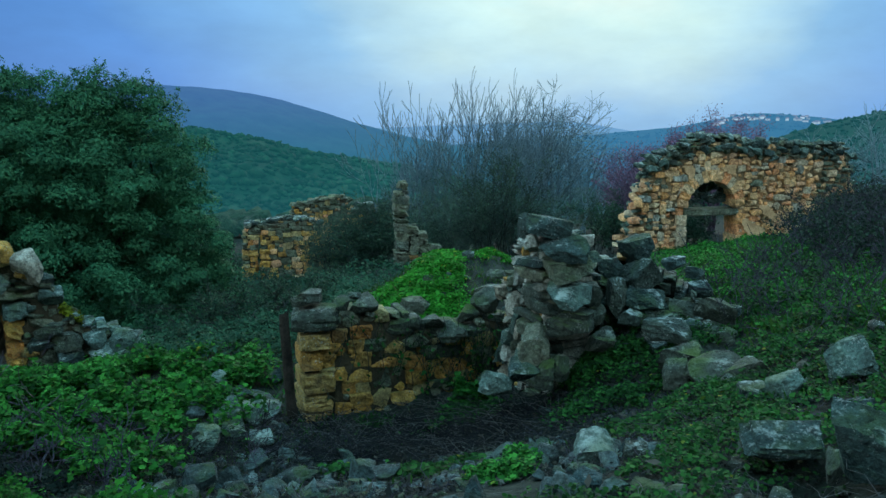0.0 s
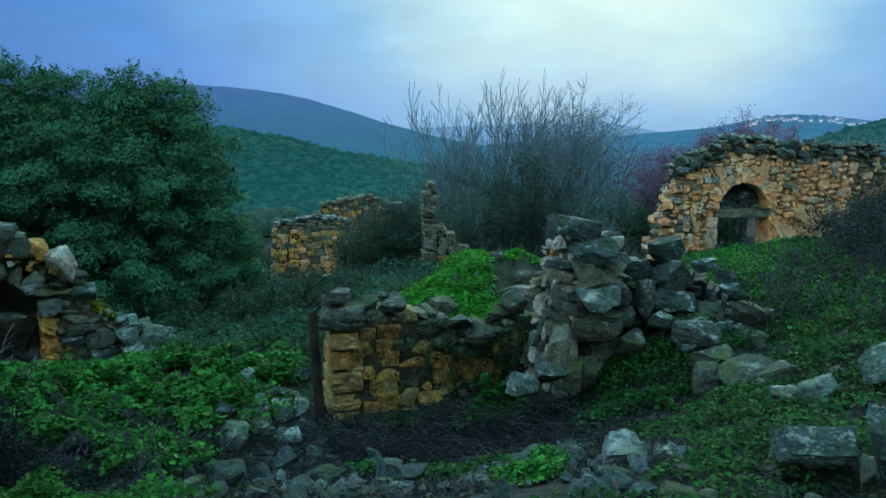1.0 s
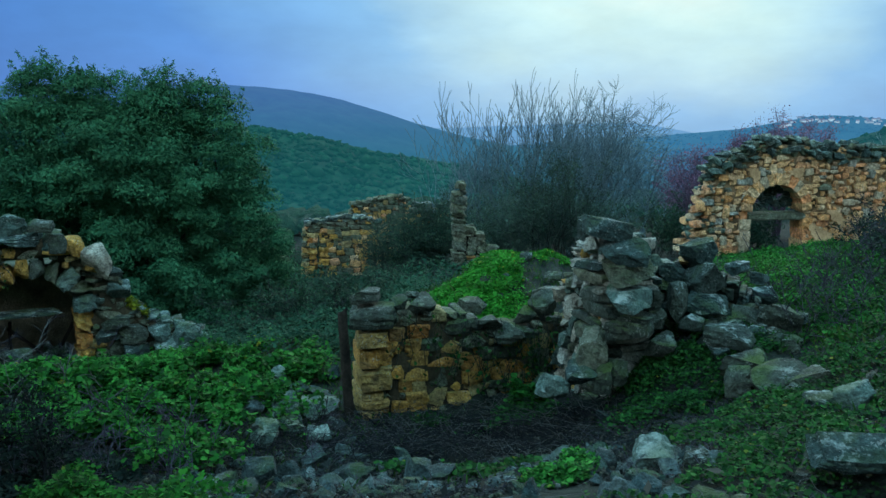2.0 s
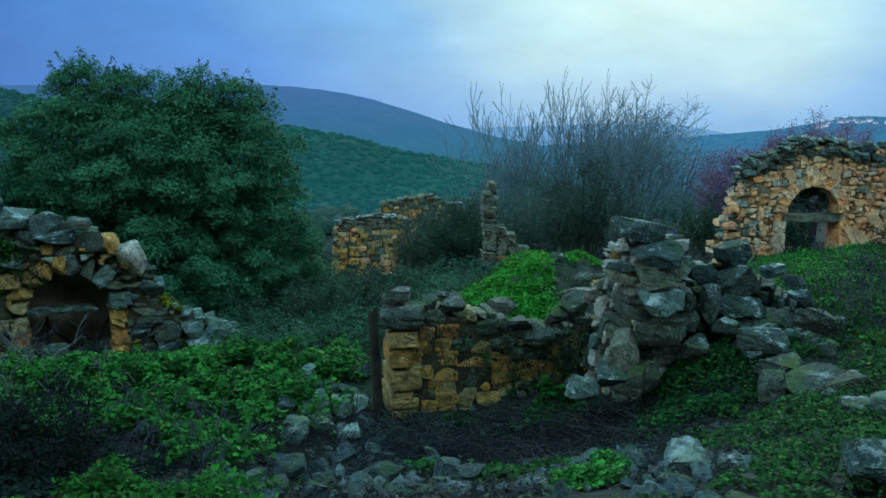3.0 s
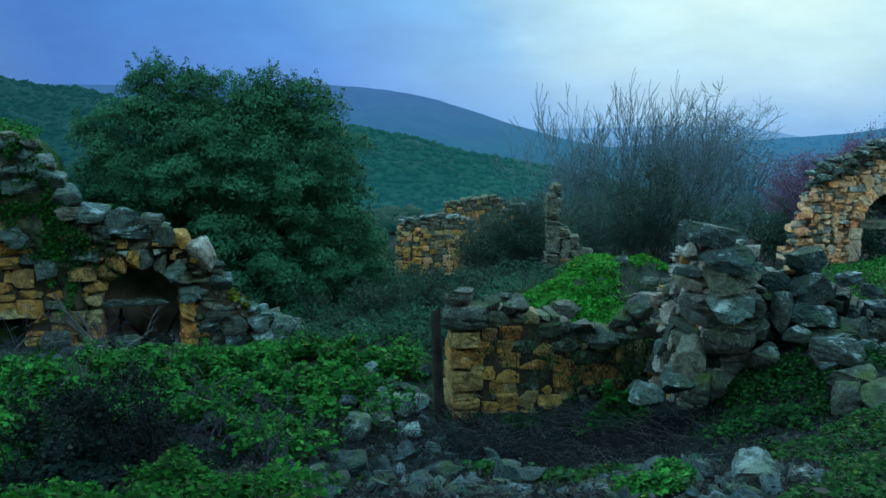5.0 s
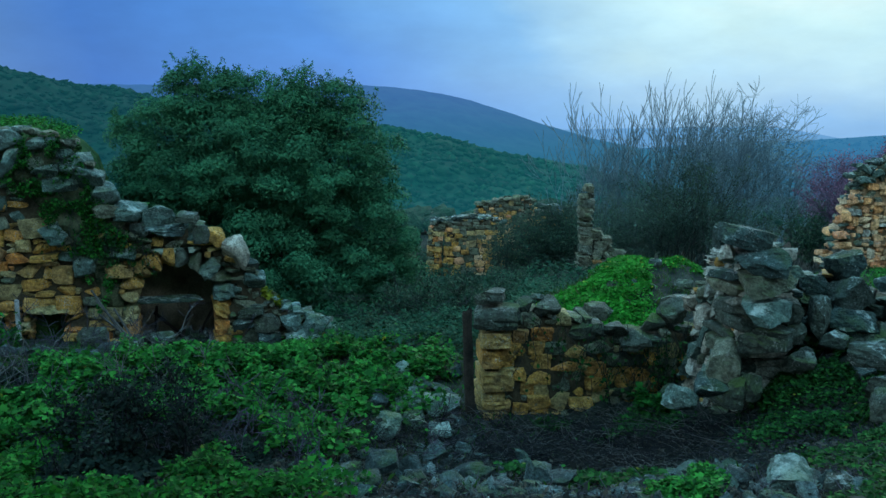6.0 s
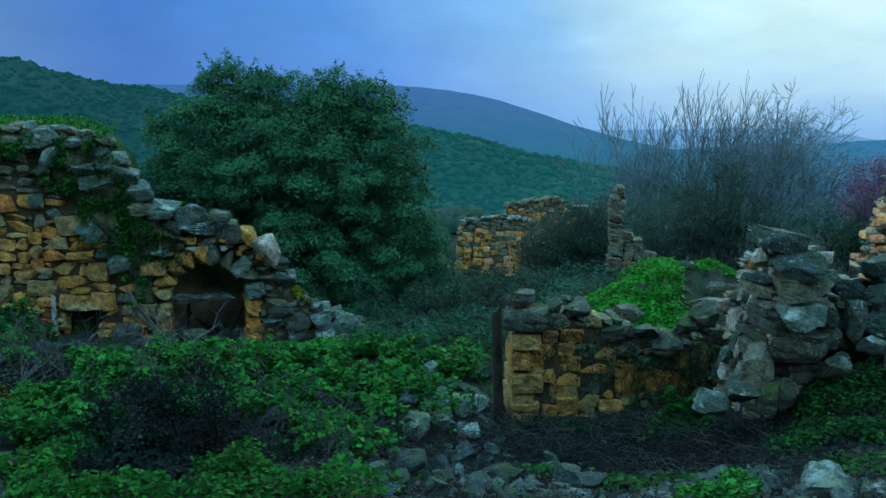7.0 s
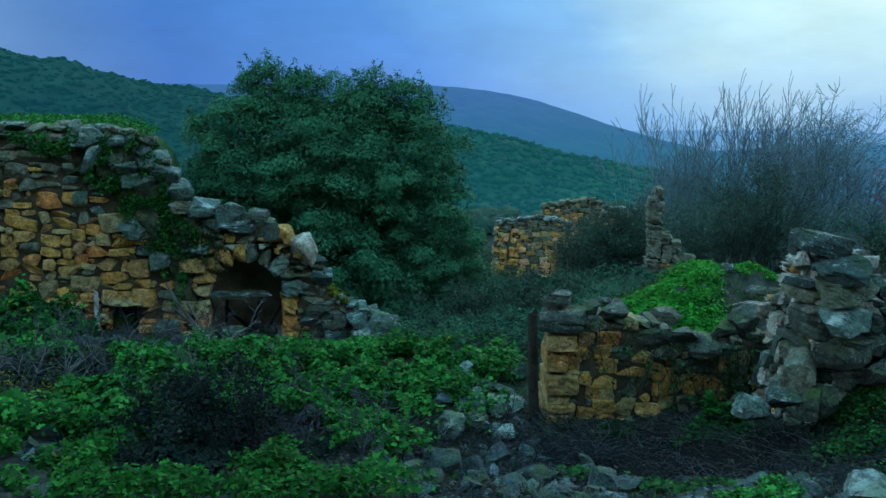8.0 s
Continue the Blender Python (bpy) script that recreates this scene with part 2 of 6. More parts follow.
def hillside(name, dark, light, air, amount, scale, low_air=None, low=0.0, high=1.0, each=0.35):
    """Far wooded slopes, with the haze of damp air painted in as a glow."""
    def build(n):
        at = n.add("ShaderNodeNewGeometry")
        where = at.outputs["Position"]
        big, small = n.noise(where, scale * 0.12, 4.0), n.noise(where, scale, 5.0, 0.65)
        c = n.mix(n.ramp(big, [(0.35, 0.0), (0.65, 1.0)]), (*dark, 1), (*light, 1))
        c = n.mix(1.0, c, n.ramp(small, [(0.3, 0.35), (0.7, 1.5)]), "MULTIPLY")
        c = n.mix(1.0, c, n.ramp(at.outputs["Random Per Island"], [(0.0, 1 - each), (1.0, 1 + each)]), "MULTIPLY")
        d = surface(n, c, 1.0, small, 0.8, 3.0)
        painted_haze = (*air, 1)
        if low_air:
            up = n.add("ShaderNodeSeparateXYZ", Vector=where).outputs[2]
            painted_haze = n.mix(n.add("ShaderNodeMapRange", Value=up, i1=low, i2=high, i3=0.0, i4=1.0).outputs[0], (*low_air, 1), painted_haze)
        # the slope itself emits the haze colour
        e = n.add("ShaderNodeEmission", Color=painted_haze, Strength=1.0)
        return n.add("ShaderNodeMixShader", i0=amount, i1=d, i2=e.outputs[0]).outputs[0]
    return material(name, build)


# ---- mesh helpers ----
def mesh_object(name, me, mat, parent=None, label=""):
    if mat is not None and not me.materials:
        me.materials.append(mat)
    ob = new(name, me)
    ob.parent = parent
    if label:
        ob["label"] = label
    return ob


def part(name, bm, mat, parent, label=""):
    me = bpy.data.meshes.new(name)
    bm.to_mesh(me)
    bm.free()
    return mesh_object(name, me, mat, parent, label)


def raw_mesh(name, verts, faces):
    """A mesh from arrays of places and of equally long faces."""
    verts, faces = np.asarray(verts, float), np.asarray(faces, int)
    me = bpy.data.meshes.new(name)
    n, k = faces.shape
    me.vertices.add(len(verts))
    me.vertices.foreach_set("co", verts.ravel())
    me.loops.add(n * k)
    me.loops.foreach_set("vertex_index", faces.ravel())
    me.polygons.add(n)
    me.polygons.foreach_set("loop_start", np.arange(n) * k)
    me.update(calc_edges=True)
    return me


def strew(template, faces, places, turns):
    """Copies of a small template at many places, joined: arrays of places and faces."""
    t, f = np.asarray(template, float), np.asarray(faces, int)
    v = np.einsum("nij,kj->nki", np.asarray(turns), t) + np.asarray(places)[:, None, :]
    fs = f[None] + (np.arange(len(places)) * len(t))[:, None, None]
    return v.reshape(-1, 3), fs.reshape(-1, f.shape[1])


def join_arrays(pieces):
    vs, fs, at = [], [], 0
    for v, f in pieces:
        vs.append(v), fs.append(np.asarray(f) + at)
        at += len(v)
    return np.concatenate(vs), np.concatenate(fs)


def turns(rng, n, tilt, size, spread=0.35):
    """Random turns: any way round z, leaning up to tilt (radians), with sizes round size."""
    a, b, c = rng.uniform(0, 2 * np.pi, n), rng.normal(0, tilt, n), rng.normal(0, tilt, n)
    s = size * np.exp(rng.normal(0, spread, n))
    ca, sa, cb, sb, cc, sc = np.cos(a), np.sin(a), np.cos(b), np.sin(b), np.cos(c), np.sin(c)
    z = np.zeros(n)
    o = np.ones(n)
    rz = np.stack([ca, -sa, z, sa, ca, z, z, z, o], 1).reshape(n, 3, 3)
    rx = np.stack([o, z, z, z, cb, -sb, z, sb, cb], 1).reshape(n, 3, 3)
    ry = np.stack([cc, z, sc, z, o, z, -sc, z, cc], 1).reshape(n, 3, 3)
    return np.einsum("nij,njk,nkl->nil", rx, ry, rz) * s[:, None, None]


def tubes(segments, sides=4):
    """Tapered pieces of branch: rows of x0 y0 z0 r0 x1 y1 z1 r1."""
    s = np.asarray(segments, float)
    a, b = s[:, 0:3], s[:, 4:7]
    d = b - a
    d /= np.linalg.norm(d, axis=1)[:, None] + 1e-9
    ref = np.where(np.abs(d[:, 2:3]) > 0.9, [[1.0, 0, 0]], [[0, 0, 1.0]])
    u = np.cross(d, ref)
    u /= np.linalg.norm(u, axis=1)[:, None] + 1e-9
    w = np.cross(d, u)
    ang = np.arange(sides) * 2 * np.pi / sides
    ring = np.cos(ang)[None, :, None] * u[:, None] + np.sin(ang)[None, :, None] * w[:, None]
    v = np.concatenate([a[:, None] + ring * s[:, 3, None, None], b[:, None] + ring * s[:, 7, None, None]], 1)
    i = np.arange(sides)
    j = (i + 1) % sides
    f = np.stack([i, j, j + sides, i + sides], 1)
    fs = f[None] + (np.arange(len(s)) * 2 * sides)[:, None, None]
    return v.reshape(-1, 3), fs.reshape(-1, 4)


def smooth(me):
    me.polygons.foreach_set("use_smooth", np.ones(len(me.polygons), bool))
    return me


# ---- terrain ----
def ramp01(v, a, b):
    t = np.clip((v - a) / (b - a), 0, 1)
    return t * t * (3 - 2 * t)


def ground_z(x, y):
    """The lie of the land: a knoll under the camera, falling away to a valley, and an earth-filled terrace behind the low wall."""
    x, y = np.asarray(x, float), np.asarray(y, float)
    r = np.hypot(x, y)
    cx, cy = np.clip(x, -16, 20), np.clip(y, -6, 32)
    z = (0.1585 + 0.03569 * cx - 0.0971 * cy + 0.00148 * cx * cx + 0.00534 * cx * cy - 0.00733 * cy * cy
         - 0.00016 * cx * cy * cy + 0.00018 * cy ** 3
         + 0.0685 * np.exp(-((x - 2) ** 2 + (y - 3) ** 2) / 6) - 0.3557 * np.exp(-((x + 3) ** 2 + (y - 6) ** 2) / 16)
         - 1.0473 * np.exp(-((x - 1) ** 2 + (y - 8) ** 2) / 10))
    z = z - 0.42 * np.exp(-((x + 4.5) ** 2 + (y - 13.6) ** 2) / 5) - 0.5 * np.exp(-((x + 4.6) ** 2 + (y - 17.8) ** 2) / 8)
    z = z + 0.45 * np.exp(-((x - 2) ** 2 + (y - 21) ** 2) / 8) + 0.3 * np.exp(-((x - 9.6) ** 2 + (y - 13) ** 2) / 6)
    z = z + 0.62 * np.exp(-((x - 3.4) ** 2 + (y - 8.4) ** 2) / 0.55)
    z = z - 0.26 * np.exp(-((x - 2.38) ** 2 + (y - 3.42) ** 2) / 0.09)
    line = y - (9.23 + 0.237 * x)
    held = ramp01(line, 0.16, 0.36) * ramp01(x, -0.15, 0.35)
    z = z + held * (0.42 * ramp01(-x, -5.5, -3.5) * ramp01(-y, -15.5, -13.0) + 0.50 * np.exp(-((x - 1.86) / 0.62) ** 2 - ((y - 12.9) / 1.8) ** 2) + 0.28 * np.exp(-((x - 1.12) / 0.62) ** 2 - ((y - 11.3) / 1.1) ** 2) + 0.36 * np.exp(-((x - 2.75) / 0.5) ** 2 - ((y - 12.9) / 0.9) ** 2))
    # unseen bank added behind the camera to cut low sky light off near stones
    z = z + 0.95 * np.clip(-y - 3.0, 0, 26)
    fall = np.sqrt(np.maximum(r - 38, 0) ** 2 + 100) - 10
    return z - np.where(r > 38, 0.36 * np.minimum(fall, 320) + 0.16 * np.clip(fall - 320, 0, 2200), 0)


def ground_at(x, y):
    return float(ground_z(x, y))


def lumps(x, y):
    """Small unevenness of the soil."""
    return 0.05 * noise.noise((x * 1.3, y * 1.3, 0.3)) + 0.02 * noise.noise((x * 5, y * 5, 7.1))


# ---- ground: one sheet to the horizon ----
ground_mat = mottled("soil and short weeds", (0.008, 0.013, 0.011), (0.032, 0.041, 0.033), 3.4, 0.97, 1.0, 16.0)


def build_ground():
    az = np.concatenate([np.linspace(-60, 60, 190), np.linspace(60, 300, 50)[1:-1]])
    rad = np.concatenate([[0.0005], np.geomspace(0.5, 4800, 210)])
    a, r = np.meshgrid(np.radians(az), rad)
    x, y = r * np.sin(a), r * np.cos(a)
    y[0] -= 0.3
    z = ground_z(x, y)
    near = rad < 60
    for i in np.nonzero(near)[0]:
        for j in range(len(az)):
            z[i, j] += lumps(x[i, j], y[i, j])
    n = len(az)
    i, j = np.meshgrid(np.arange(len(rad) - 1), np.arange(n), indexing="ij")
    k = (j + 1) % n
    f = np.stack([i * n + j, i * n + k, (i + 1) * n + k, (i + 1) * n + j], -1).reshape(-1, 4)[:, ::-1]
    me = smooth(raw_mesh("ground", np.stack([x, y, z], -1).reshape(-1, 3), f))
    tagged(mesh_object("ground", me, ground_mat), "dark weedy soil falling from a knoll to a valley", "ground", kind="structure")


build_ground()


# ---- far hills ----
def hill(name, crest, near, far, foot, mat, seed, rough, label, trees=0, tree_size=4.0, tree_mat=None):
    """A ridge: crest as degrees to the right and degrees up, its top at the distance far, its foot at near and the height foot."""
    rng = np.random.default_rng(seed)
    ca, ce = np.array(crest).T
    az = np.linspace(ca[0], ca[-1], 260)
    up = np.interp(az, ca, ce)
    k = np.ones(25) / 25
    up = np.convolve(np.pad(up, 12, "edge"), k, "valid")
    s = np.linspace(0, 1.25, 46)

    def surface_at(a, e, t):
        d = near + (far - near) * t
        top = 1.6 + far * np.tan(np.radians(e))
        rise = np.where(t < 1, np.sin(np.minimum(t, 1) * np.pi / 2) ** 1.15, 1 - (t - 1) * 1.2)
        return d * np.sin(np.radians(a)), d * np.cos(np.radians(a)), foot + (top - foot) * rise

    aa, ss = np.meshgrid(az, s)
    x, y, z = surface_at(aa, np.broadcast_to(up, aa.shape), ss)
    for i in range(z.shape[0]):
        for j in range(z.shape[1]):
            p = Vector((x[i, j], y[i, j], seed)) / (far * 0.05)
            z[i, j] += rough * noise.fractal(p, 1.0, 2.1, 4) * (1 if s[i] < 0.9 else 0.35)
    n = len(az)
    i, j = np.meshgrid(np.arange(len(s) - 1), np.arange(n - 1), indexing="ij")
    f = np.stack([i * n + j, i * n + j + 1, (i + 1) * n + j + 1, (i + 1) * n + j], -1).reshape(-1, 4)
    ob = mesh_object(name, smooth(raw_mesh(name, np.stack([x, y, z], -1).reshape(-1, 3), f)), mat)
    tagged(ob, label, "hill", kind="structure")
    if trees:
        ti, tj = rng.uniform(0, 34.5, trees), rng.uniform(0, n - 1.01, trees)
        i0, j0 = ti.astype(int), tj.astype(int)
        fi, fj = ti - i0, tj - j0

        def at(v):
            return (v[i0, j0] * (1 - fi) + v[i0 + 1, j0] * fi) * (1 - fj) + (v[i0, j0 + 1] * (1 - fi) + v[i0 + 1, j0 + 1] * fi) * fj

        p = np.stack([at(x), at(y), at(z) + tree_size * 0.12], 1)
        tv = np.array([(0.5, 0, 0), (0, 0.5, 0), (-0.5, 0, 0), (0, -0.5, 0), (0, 0, 0.32), (0, 0, -0.3)]) * (1 + rng.uniform(-0.15, 0.15, (6, 1)))
        tf = np.array([(0, 1, 4), (1, 2, 4), (2, 3, 4), (3, 0, 4), (1, 0, 5), (2, 1, 5), (3, 2, 5), (0, 3, 5)])
        v, f = strew(tv, tf, p, turns(rng, trees, 0.25, tree_size, 0.4))
        tagged(mesh_object(name + "_wood", smooth(raw_mesh(name + "_wood", v, f)), tree_mat or mat), "evergreen scrub wood covering a hillside", "wood", kind="stuff")


# each slope carries its own share of painted haze glow
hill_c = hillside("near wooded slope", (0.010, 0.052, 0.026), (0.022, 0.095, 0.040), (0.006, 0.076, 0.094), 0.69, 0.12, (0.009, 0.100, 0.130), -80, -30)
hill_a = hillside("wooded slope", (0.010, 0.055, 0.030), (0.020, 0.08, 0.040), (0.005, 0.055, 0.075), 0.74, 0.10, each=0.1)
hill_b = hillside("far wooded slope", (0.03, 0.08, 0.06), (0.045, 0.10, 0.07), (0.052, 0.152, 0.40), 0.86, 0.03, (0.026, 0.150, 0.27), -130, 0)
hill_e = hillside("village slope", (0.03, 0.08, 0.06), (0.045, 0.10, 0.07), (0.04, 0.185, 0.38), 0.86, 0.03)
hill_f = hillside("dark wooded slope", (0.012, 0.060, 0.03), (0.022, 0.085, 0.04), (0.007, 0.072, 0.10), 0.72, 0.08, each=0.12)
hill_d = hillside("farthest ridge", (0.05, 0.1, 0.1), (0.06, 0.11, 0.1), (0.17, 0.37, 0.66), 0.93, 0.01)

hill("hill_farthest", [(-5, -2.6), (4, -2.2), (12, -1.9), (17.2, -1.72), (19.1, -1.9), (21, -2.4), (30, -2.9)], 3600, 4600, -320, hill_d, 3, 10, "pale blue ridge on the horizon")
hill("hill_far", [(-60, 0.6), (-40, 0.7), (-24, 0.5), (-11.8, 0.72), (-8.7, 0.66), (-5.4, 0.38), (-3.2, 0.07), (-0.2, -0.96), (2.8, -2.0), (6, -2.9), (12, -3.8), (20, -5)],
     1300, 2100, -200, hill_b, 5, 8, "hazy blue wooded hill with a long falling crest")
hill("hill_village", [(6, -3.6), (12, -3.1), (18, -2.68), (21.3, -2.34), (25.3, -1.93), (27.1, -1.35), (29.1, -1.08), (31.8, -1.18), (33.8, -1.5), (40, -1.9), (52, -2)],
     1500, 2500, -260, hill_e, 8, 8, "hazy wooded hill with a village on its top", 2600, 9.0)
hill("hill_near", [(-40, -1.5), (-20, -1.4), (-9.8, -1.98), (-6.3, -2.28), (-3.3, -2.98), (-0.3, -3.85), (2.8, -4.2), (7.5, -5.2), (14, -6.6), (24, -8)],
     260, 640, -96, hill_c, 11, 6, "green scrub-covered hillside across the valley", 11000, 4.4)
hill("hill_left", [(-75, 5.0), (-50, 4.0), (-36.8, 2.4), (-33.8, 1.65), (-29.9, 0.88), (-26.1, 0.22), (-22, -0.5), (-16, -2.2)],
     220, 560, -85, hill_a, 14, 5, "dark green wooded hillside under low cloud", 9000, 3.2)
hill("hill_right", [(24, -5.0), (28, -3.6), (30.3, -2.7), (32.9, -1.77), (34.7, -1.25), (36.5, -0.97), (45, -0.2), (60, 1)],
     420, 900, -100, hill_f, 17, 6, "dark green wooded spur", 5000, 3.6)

# ---- wooded valley side below the ruins ----
def valley_wood():
    rng = np.random.default_rng(19)
    n = 4200
    a, r = np.radians(rng.uniform(-50, 50, n)), np.exp(rng.uniform(np.log(37), np.log(330), n))
    x, y = r * np.sin(a), r * np.cos(a)
    size = 1.1 + 0.012 * r
    p = np.stack([x, y, ground_z(x, y) + size * 0.25], 1)
    tv = np.array([(0.5, 0, 0), (0, 0.5, 0), (-0.5, 0, 0), (0, -0.5, 0), (0, 0, 0.32), (0, 0, -0.3)]) * (1 + rng.uniform(-0.15, 0.15, (6, 1)))
    tf = np.array([(0, 1, 4), (1, 2, 4), (2, 3, 4), (3, 0, 4), (1, 0, 5), (2, 1, 5), (3, 2, 5), (0, 3, 5)])
    v, f = strew(tv, tf, p, turns(rng, n, 0.3, 1.0, 0.3) * size[:, None, None])
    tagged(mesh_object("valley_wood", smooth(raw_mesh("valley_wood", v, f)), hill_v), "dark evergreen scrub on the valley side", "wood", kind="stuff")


# a third of this scrub's colour is painted haze glow
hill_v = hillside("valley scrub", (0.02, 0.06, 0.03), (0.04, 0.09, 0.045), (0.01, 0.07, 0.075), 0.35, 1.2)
valley_wood()

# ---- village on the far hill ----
# walls and roofs glow mostly in the haze colour, painted for distance
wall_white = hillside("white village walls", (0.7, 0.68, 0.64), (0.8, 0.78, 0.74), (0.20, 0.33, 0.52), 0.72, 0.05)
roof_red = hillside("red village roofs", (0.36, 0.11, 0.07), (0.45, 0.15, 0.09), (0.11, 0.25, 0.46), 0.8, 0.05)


def village():
    rng = random.Random(4)
    first = None
    w, d, h = 10.5, 8.5, 5.2
    house = tagged(new("village_house"), "white village house with a red tiled roof", "house", "houses of the far village")
    bm = bmesh.new()
    bmesh.ops.create_cube(bm, size=1.0, matrix=Matrix.Translation((0, 0, h / 2)) @ Matrix.Diagonal((w, d, h, 1)))
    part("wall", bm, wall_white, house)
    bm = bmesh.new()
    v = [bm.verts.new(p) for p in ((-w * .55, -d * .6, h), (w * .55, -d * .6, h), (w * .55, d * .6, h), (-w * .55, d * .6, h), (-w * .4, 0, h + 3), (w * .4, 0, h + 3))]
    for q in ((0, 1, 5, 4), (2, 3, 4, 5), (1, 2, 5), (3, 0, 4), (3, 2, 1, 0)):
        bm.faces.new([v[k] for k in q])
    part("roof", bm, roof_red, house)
    for k in range(60):
        a = rng.uniform(26.6, 34.4)
        drop = rng.uniform(-0.02, 0.32)
        e = np.interp(a, [25.3, 27.1, 29.1, 31.8, 33.8, 36], [-1.93, -1.35, -1.08, -1.18, -1.5, -1.7]) - drop
        r = 2500 - 900 * drop
        m = pose(r * math.sin(radians(a)), r * math.cos(radians(a)), 1.6 + r * math.tan(radians(e)) - 6, 0, 0, rng.uniform(-40, 40))
        if first is None:
            house.matrix_basis = m
            first = house
        else:
            copy_thing(house, m).scale = [rng.uniform(0.7, 1.4), rng.uniform(0.7, 1.2), rng.uniform(0.7, 1.2)]


village()


# ---- stones and rocks ----
def block_mesh(seed, cuts=1, rough=0.06, mat=None, worn=1.0):
    """A rough-dressed stone in a unit cube."""
    rng = random.Random(seed)
    bm = bmesh.new()
    bmesh.ops.create_cube(bm, size=1.0)
    bmesh.ops.subdivide_edges(bm, edges=bm.edges[:], cuts=cuts, use_grid_fill=True)
    skew = [rng.uniform(-0.2, 0.2) * worn for _ in range(4)]
    for v in bm.verts:
        c = v.co
        edge = sum(abs(k) > 0.49 for k in c)
        pull = (0, 0, rng.uniform(0.0, 0.09) * worn, rng.uniform(0.05, 0.27) * worn)[edge]
        c *= 1 - pull
        c.x += skew[0] * c.z + rng.gauss(0, rough * 0.6)
        c.z += skew[1] * c.x + rng.gauss(0, rough * 0.6)
        c.y += skew[2] * c.z + skew[3] * c.x * 0.6 + rng.gauss(0, rough)
        if cuts > 1:
            c += Vector(noise.noise_vector(c * 2.6 + Vector((seed, 0, 0)))) * 0.05
    me = bpy.data.meshes.new("stone")
    bm.to_mesh(me)
    bm.free()
    if mat:
        me.materials.append(mat)
    return me


def rock_mesh(seed, cuts=2, mat=None, boxy=0.45, points=13):
    """An angular boulder about one across: a hull of few points, roughened."""
    rng = random.Random(seed)
    bm = bmesh.new()
    for _ in range(points):
        p = Vector((rng.gauss(0, 1), rng.gauss(0, 1), rng.gauss(0, 1))).normalized()
        m = max(abs(p.x), abs(p.y), abs(p.z))
        p = p * (1 - boxy + boxy / m) * 0.47 * rng.uniform(0.86, 1.06)
        bm.verts.new(p)
    got = bmesh.ops.convex_hull(bm, input=bm.verts[:])
    bmesh.ops.delete(bm, geom=[g for g in got["geom_interior"] if isinstance(g, bmesh.types.BMVert)], context="VERTS")
    if cuts:
        bmesh.ops.subdivide_edges(bm, edges=bm.edges[:], cuts=cuts, use_grid_fill=True)
        bmesh.ops.smooth_vert(bm, verts=bm.verts[:], factor=0.05, use_axis_x=True, use_axis_y=True, use_axis_z=True)
        for v in bm.verts:
            v.co += v.co.normalized() * (0.065 * noise.fractal(v.co * 4.2 + Vector((seed * 3.1, 0, 0)), 0.8, 2.1, 4))
    bmesh.ops.recalc_face_normals(bm, faces=bm.faces[:])
    me = bpy.data.meshes.new("rock")
    bm.to_mesh(me)
    bm.free()
    if mat:
        me.materials.append(mat)
    return me


def weathered_mesh(seed, mat, cuts=9, facets=8, blocky=0.68, ledges=0.5, cleft=(0.31, 0.46)):
    """A weathered limestone boulder that fills a unit cube: rounded block, cleft by planes, with bedding ledges and pits."""
    rng = random.Random(seed)
    bm = bmesh.new()
    bmesh.ops.create_cube(bm, size=1.0)
    bmesh.ops.subdivide_edges(bm, edges=bm.edges[:], cuts=cuts, use_grid_fill=True)
    planes = []
    for _ in range(facets):
        n_ = Vector((rng.gauss(0, 1), rng.gauss(0, 0.8), rng.gauss(0, 1))).normalized()
        planes.append((n_, rng.uniform(*cleft)))
    shift = Vector((seed * 1.7, seed * 0.3, 0))
    for v in bm.verts:
        c = v.co.copy()
        r = c.normalized() * 0.56
        c = r.lerp(c, blocky)
        for n_, d in planes:
            over = c.dot(n_) - d
            if over > 0:
                c -= n_ * over
        bed = noise.noise((seed * 0.7, 0.0, c.z * 5.5))
        flat = Vector((c.x, c.y, 0))
        c += flat * 0.13 * ledges * bed
        c += Vector(noise.noise_vector(c * 2.0 + shift)) * 0.035
        c += c.normalized() * (0.035 * noise.fractal(c * 6.5 + shift, 0.8, 2.1, 3))
        c += c.normalized() * (0.016 * noise.fractal(c * 15 + shift, 0.7, 2.1, 2))
        v.co = c
    lo = [min(v.co[k] for v in bm.verts) for k in range(3)]
    hi = [max(v.co[k] for v in bm.verts) for k in range(3)]
    for v in bm.verts:
        v.co = [(v.co[k] - lo[k]) / (hi[k] - lo[k]) - 0.5 for k in range(3)]
    me = bpy.data.meshes.new("rock")
    bm.to_mesh(me)
    bm.free()
    me.materials.append(mat)
    return me


WARM_BLOCKS = [block_mesh(k, 1, 0.05, warm_stone) for k in range(14)]
GREY_BLOCKS = [block_mesh(50 + k, 1, 0.06, grey_stone) for k in range(14)]
TAN_BLOCKS = [block_mesh(70 + k, 1, 0.03, tan_stone) for k in range(14)]
WARM_FINE = [block_mesh(100 + k, 3, 0.028, warm_stone, 1.1) for k in range(10)]
GREY_FINE = [block_mesh(150 + k, 3, 0.025, grey_stone) for k in range(10)]
DRESSED = [block_mesh(180 + k, 4, 0.010, quoin_stone, 0.22) for k in range(8)]
MOSSY = [block_mesh(320 + k, 3, 0.02, mossy_stone, 0.9) for k in range(8)]
BLUE_FINE = [block_mesh(360 + k, 3, 0.03, blue_stone, 1.1) for k in range(10)]
PALE_FINE = [block_mesh(340 + k, 3, 0.02, pale_stone) for k in range(6)]
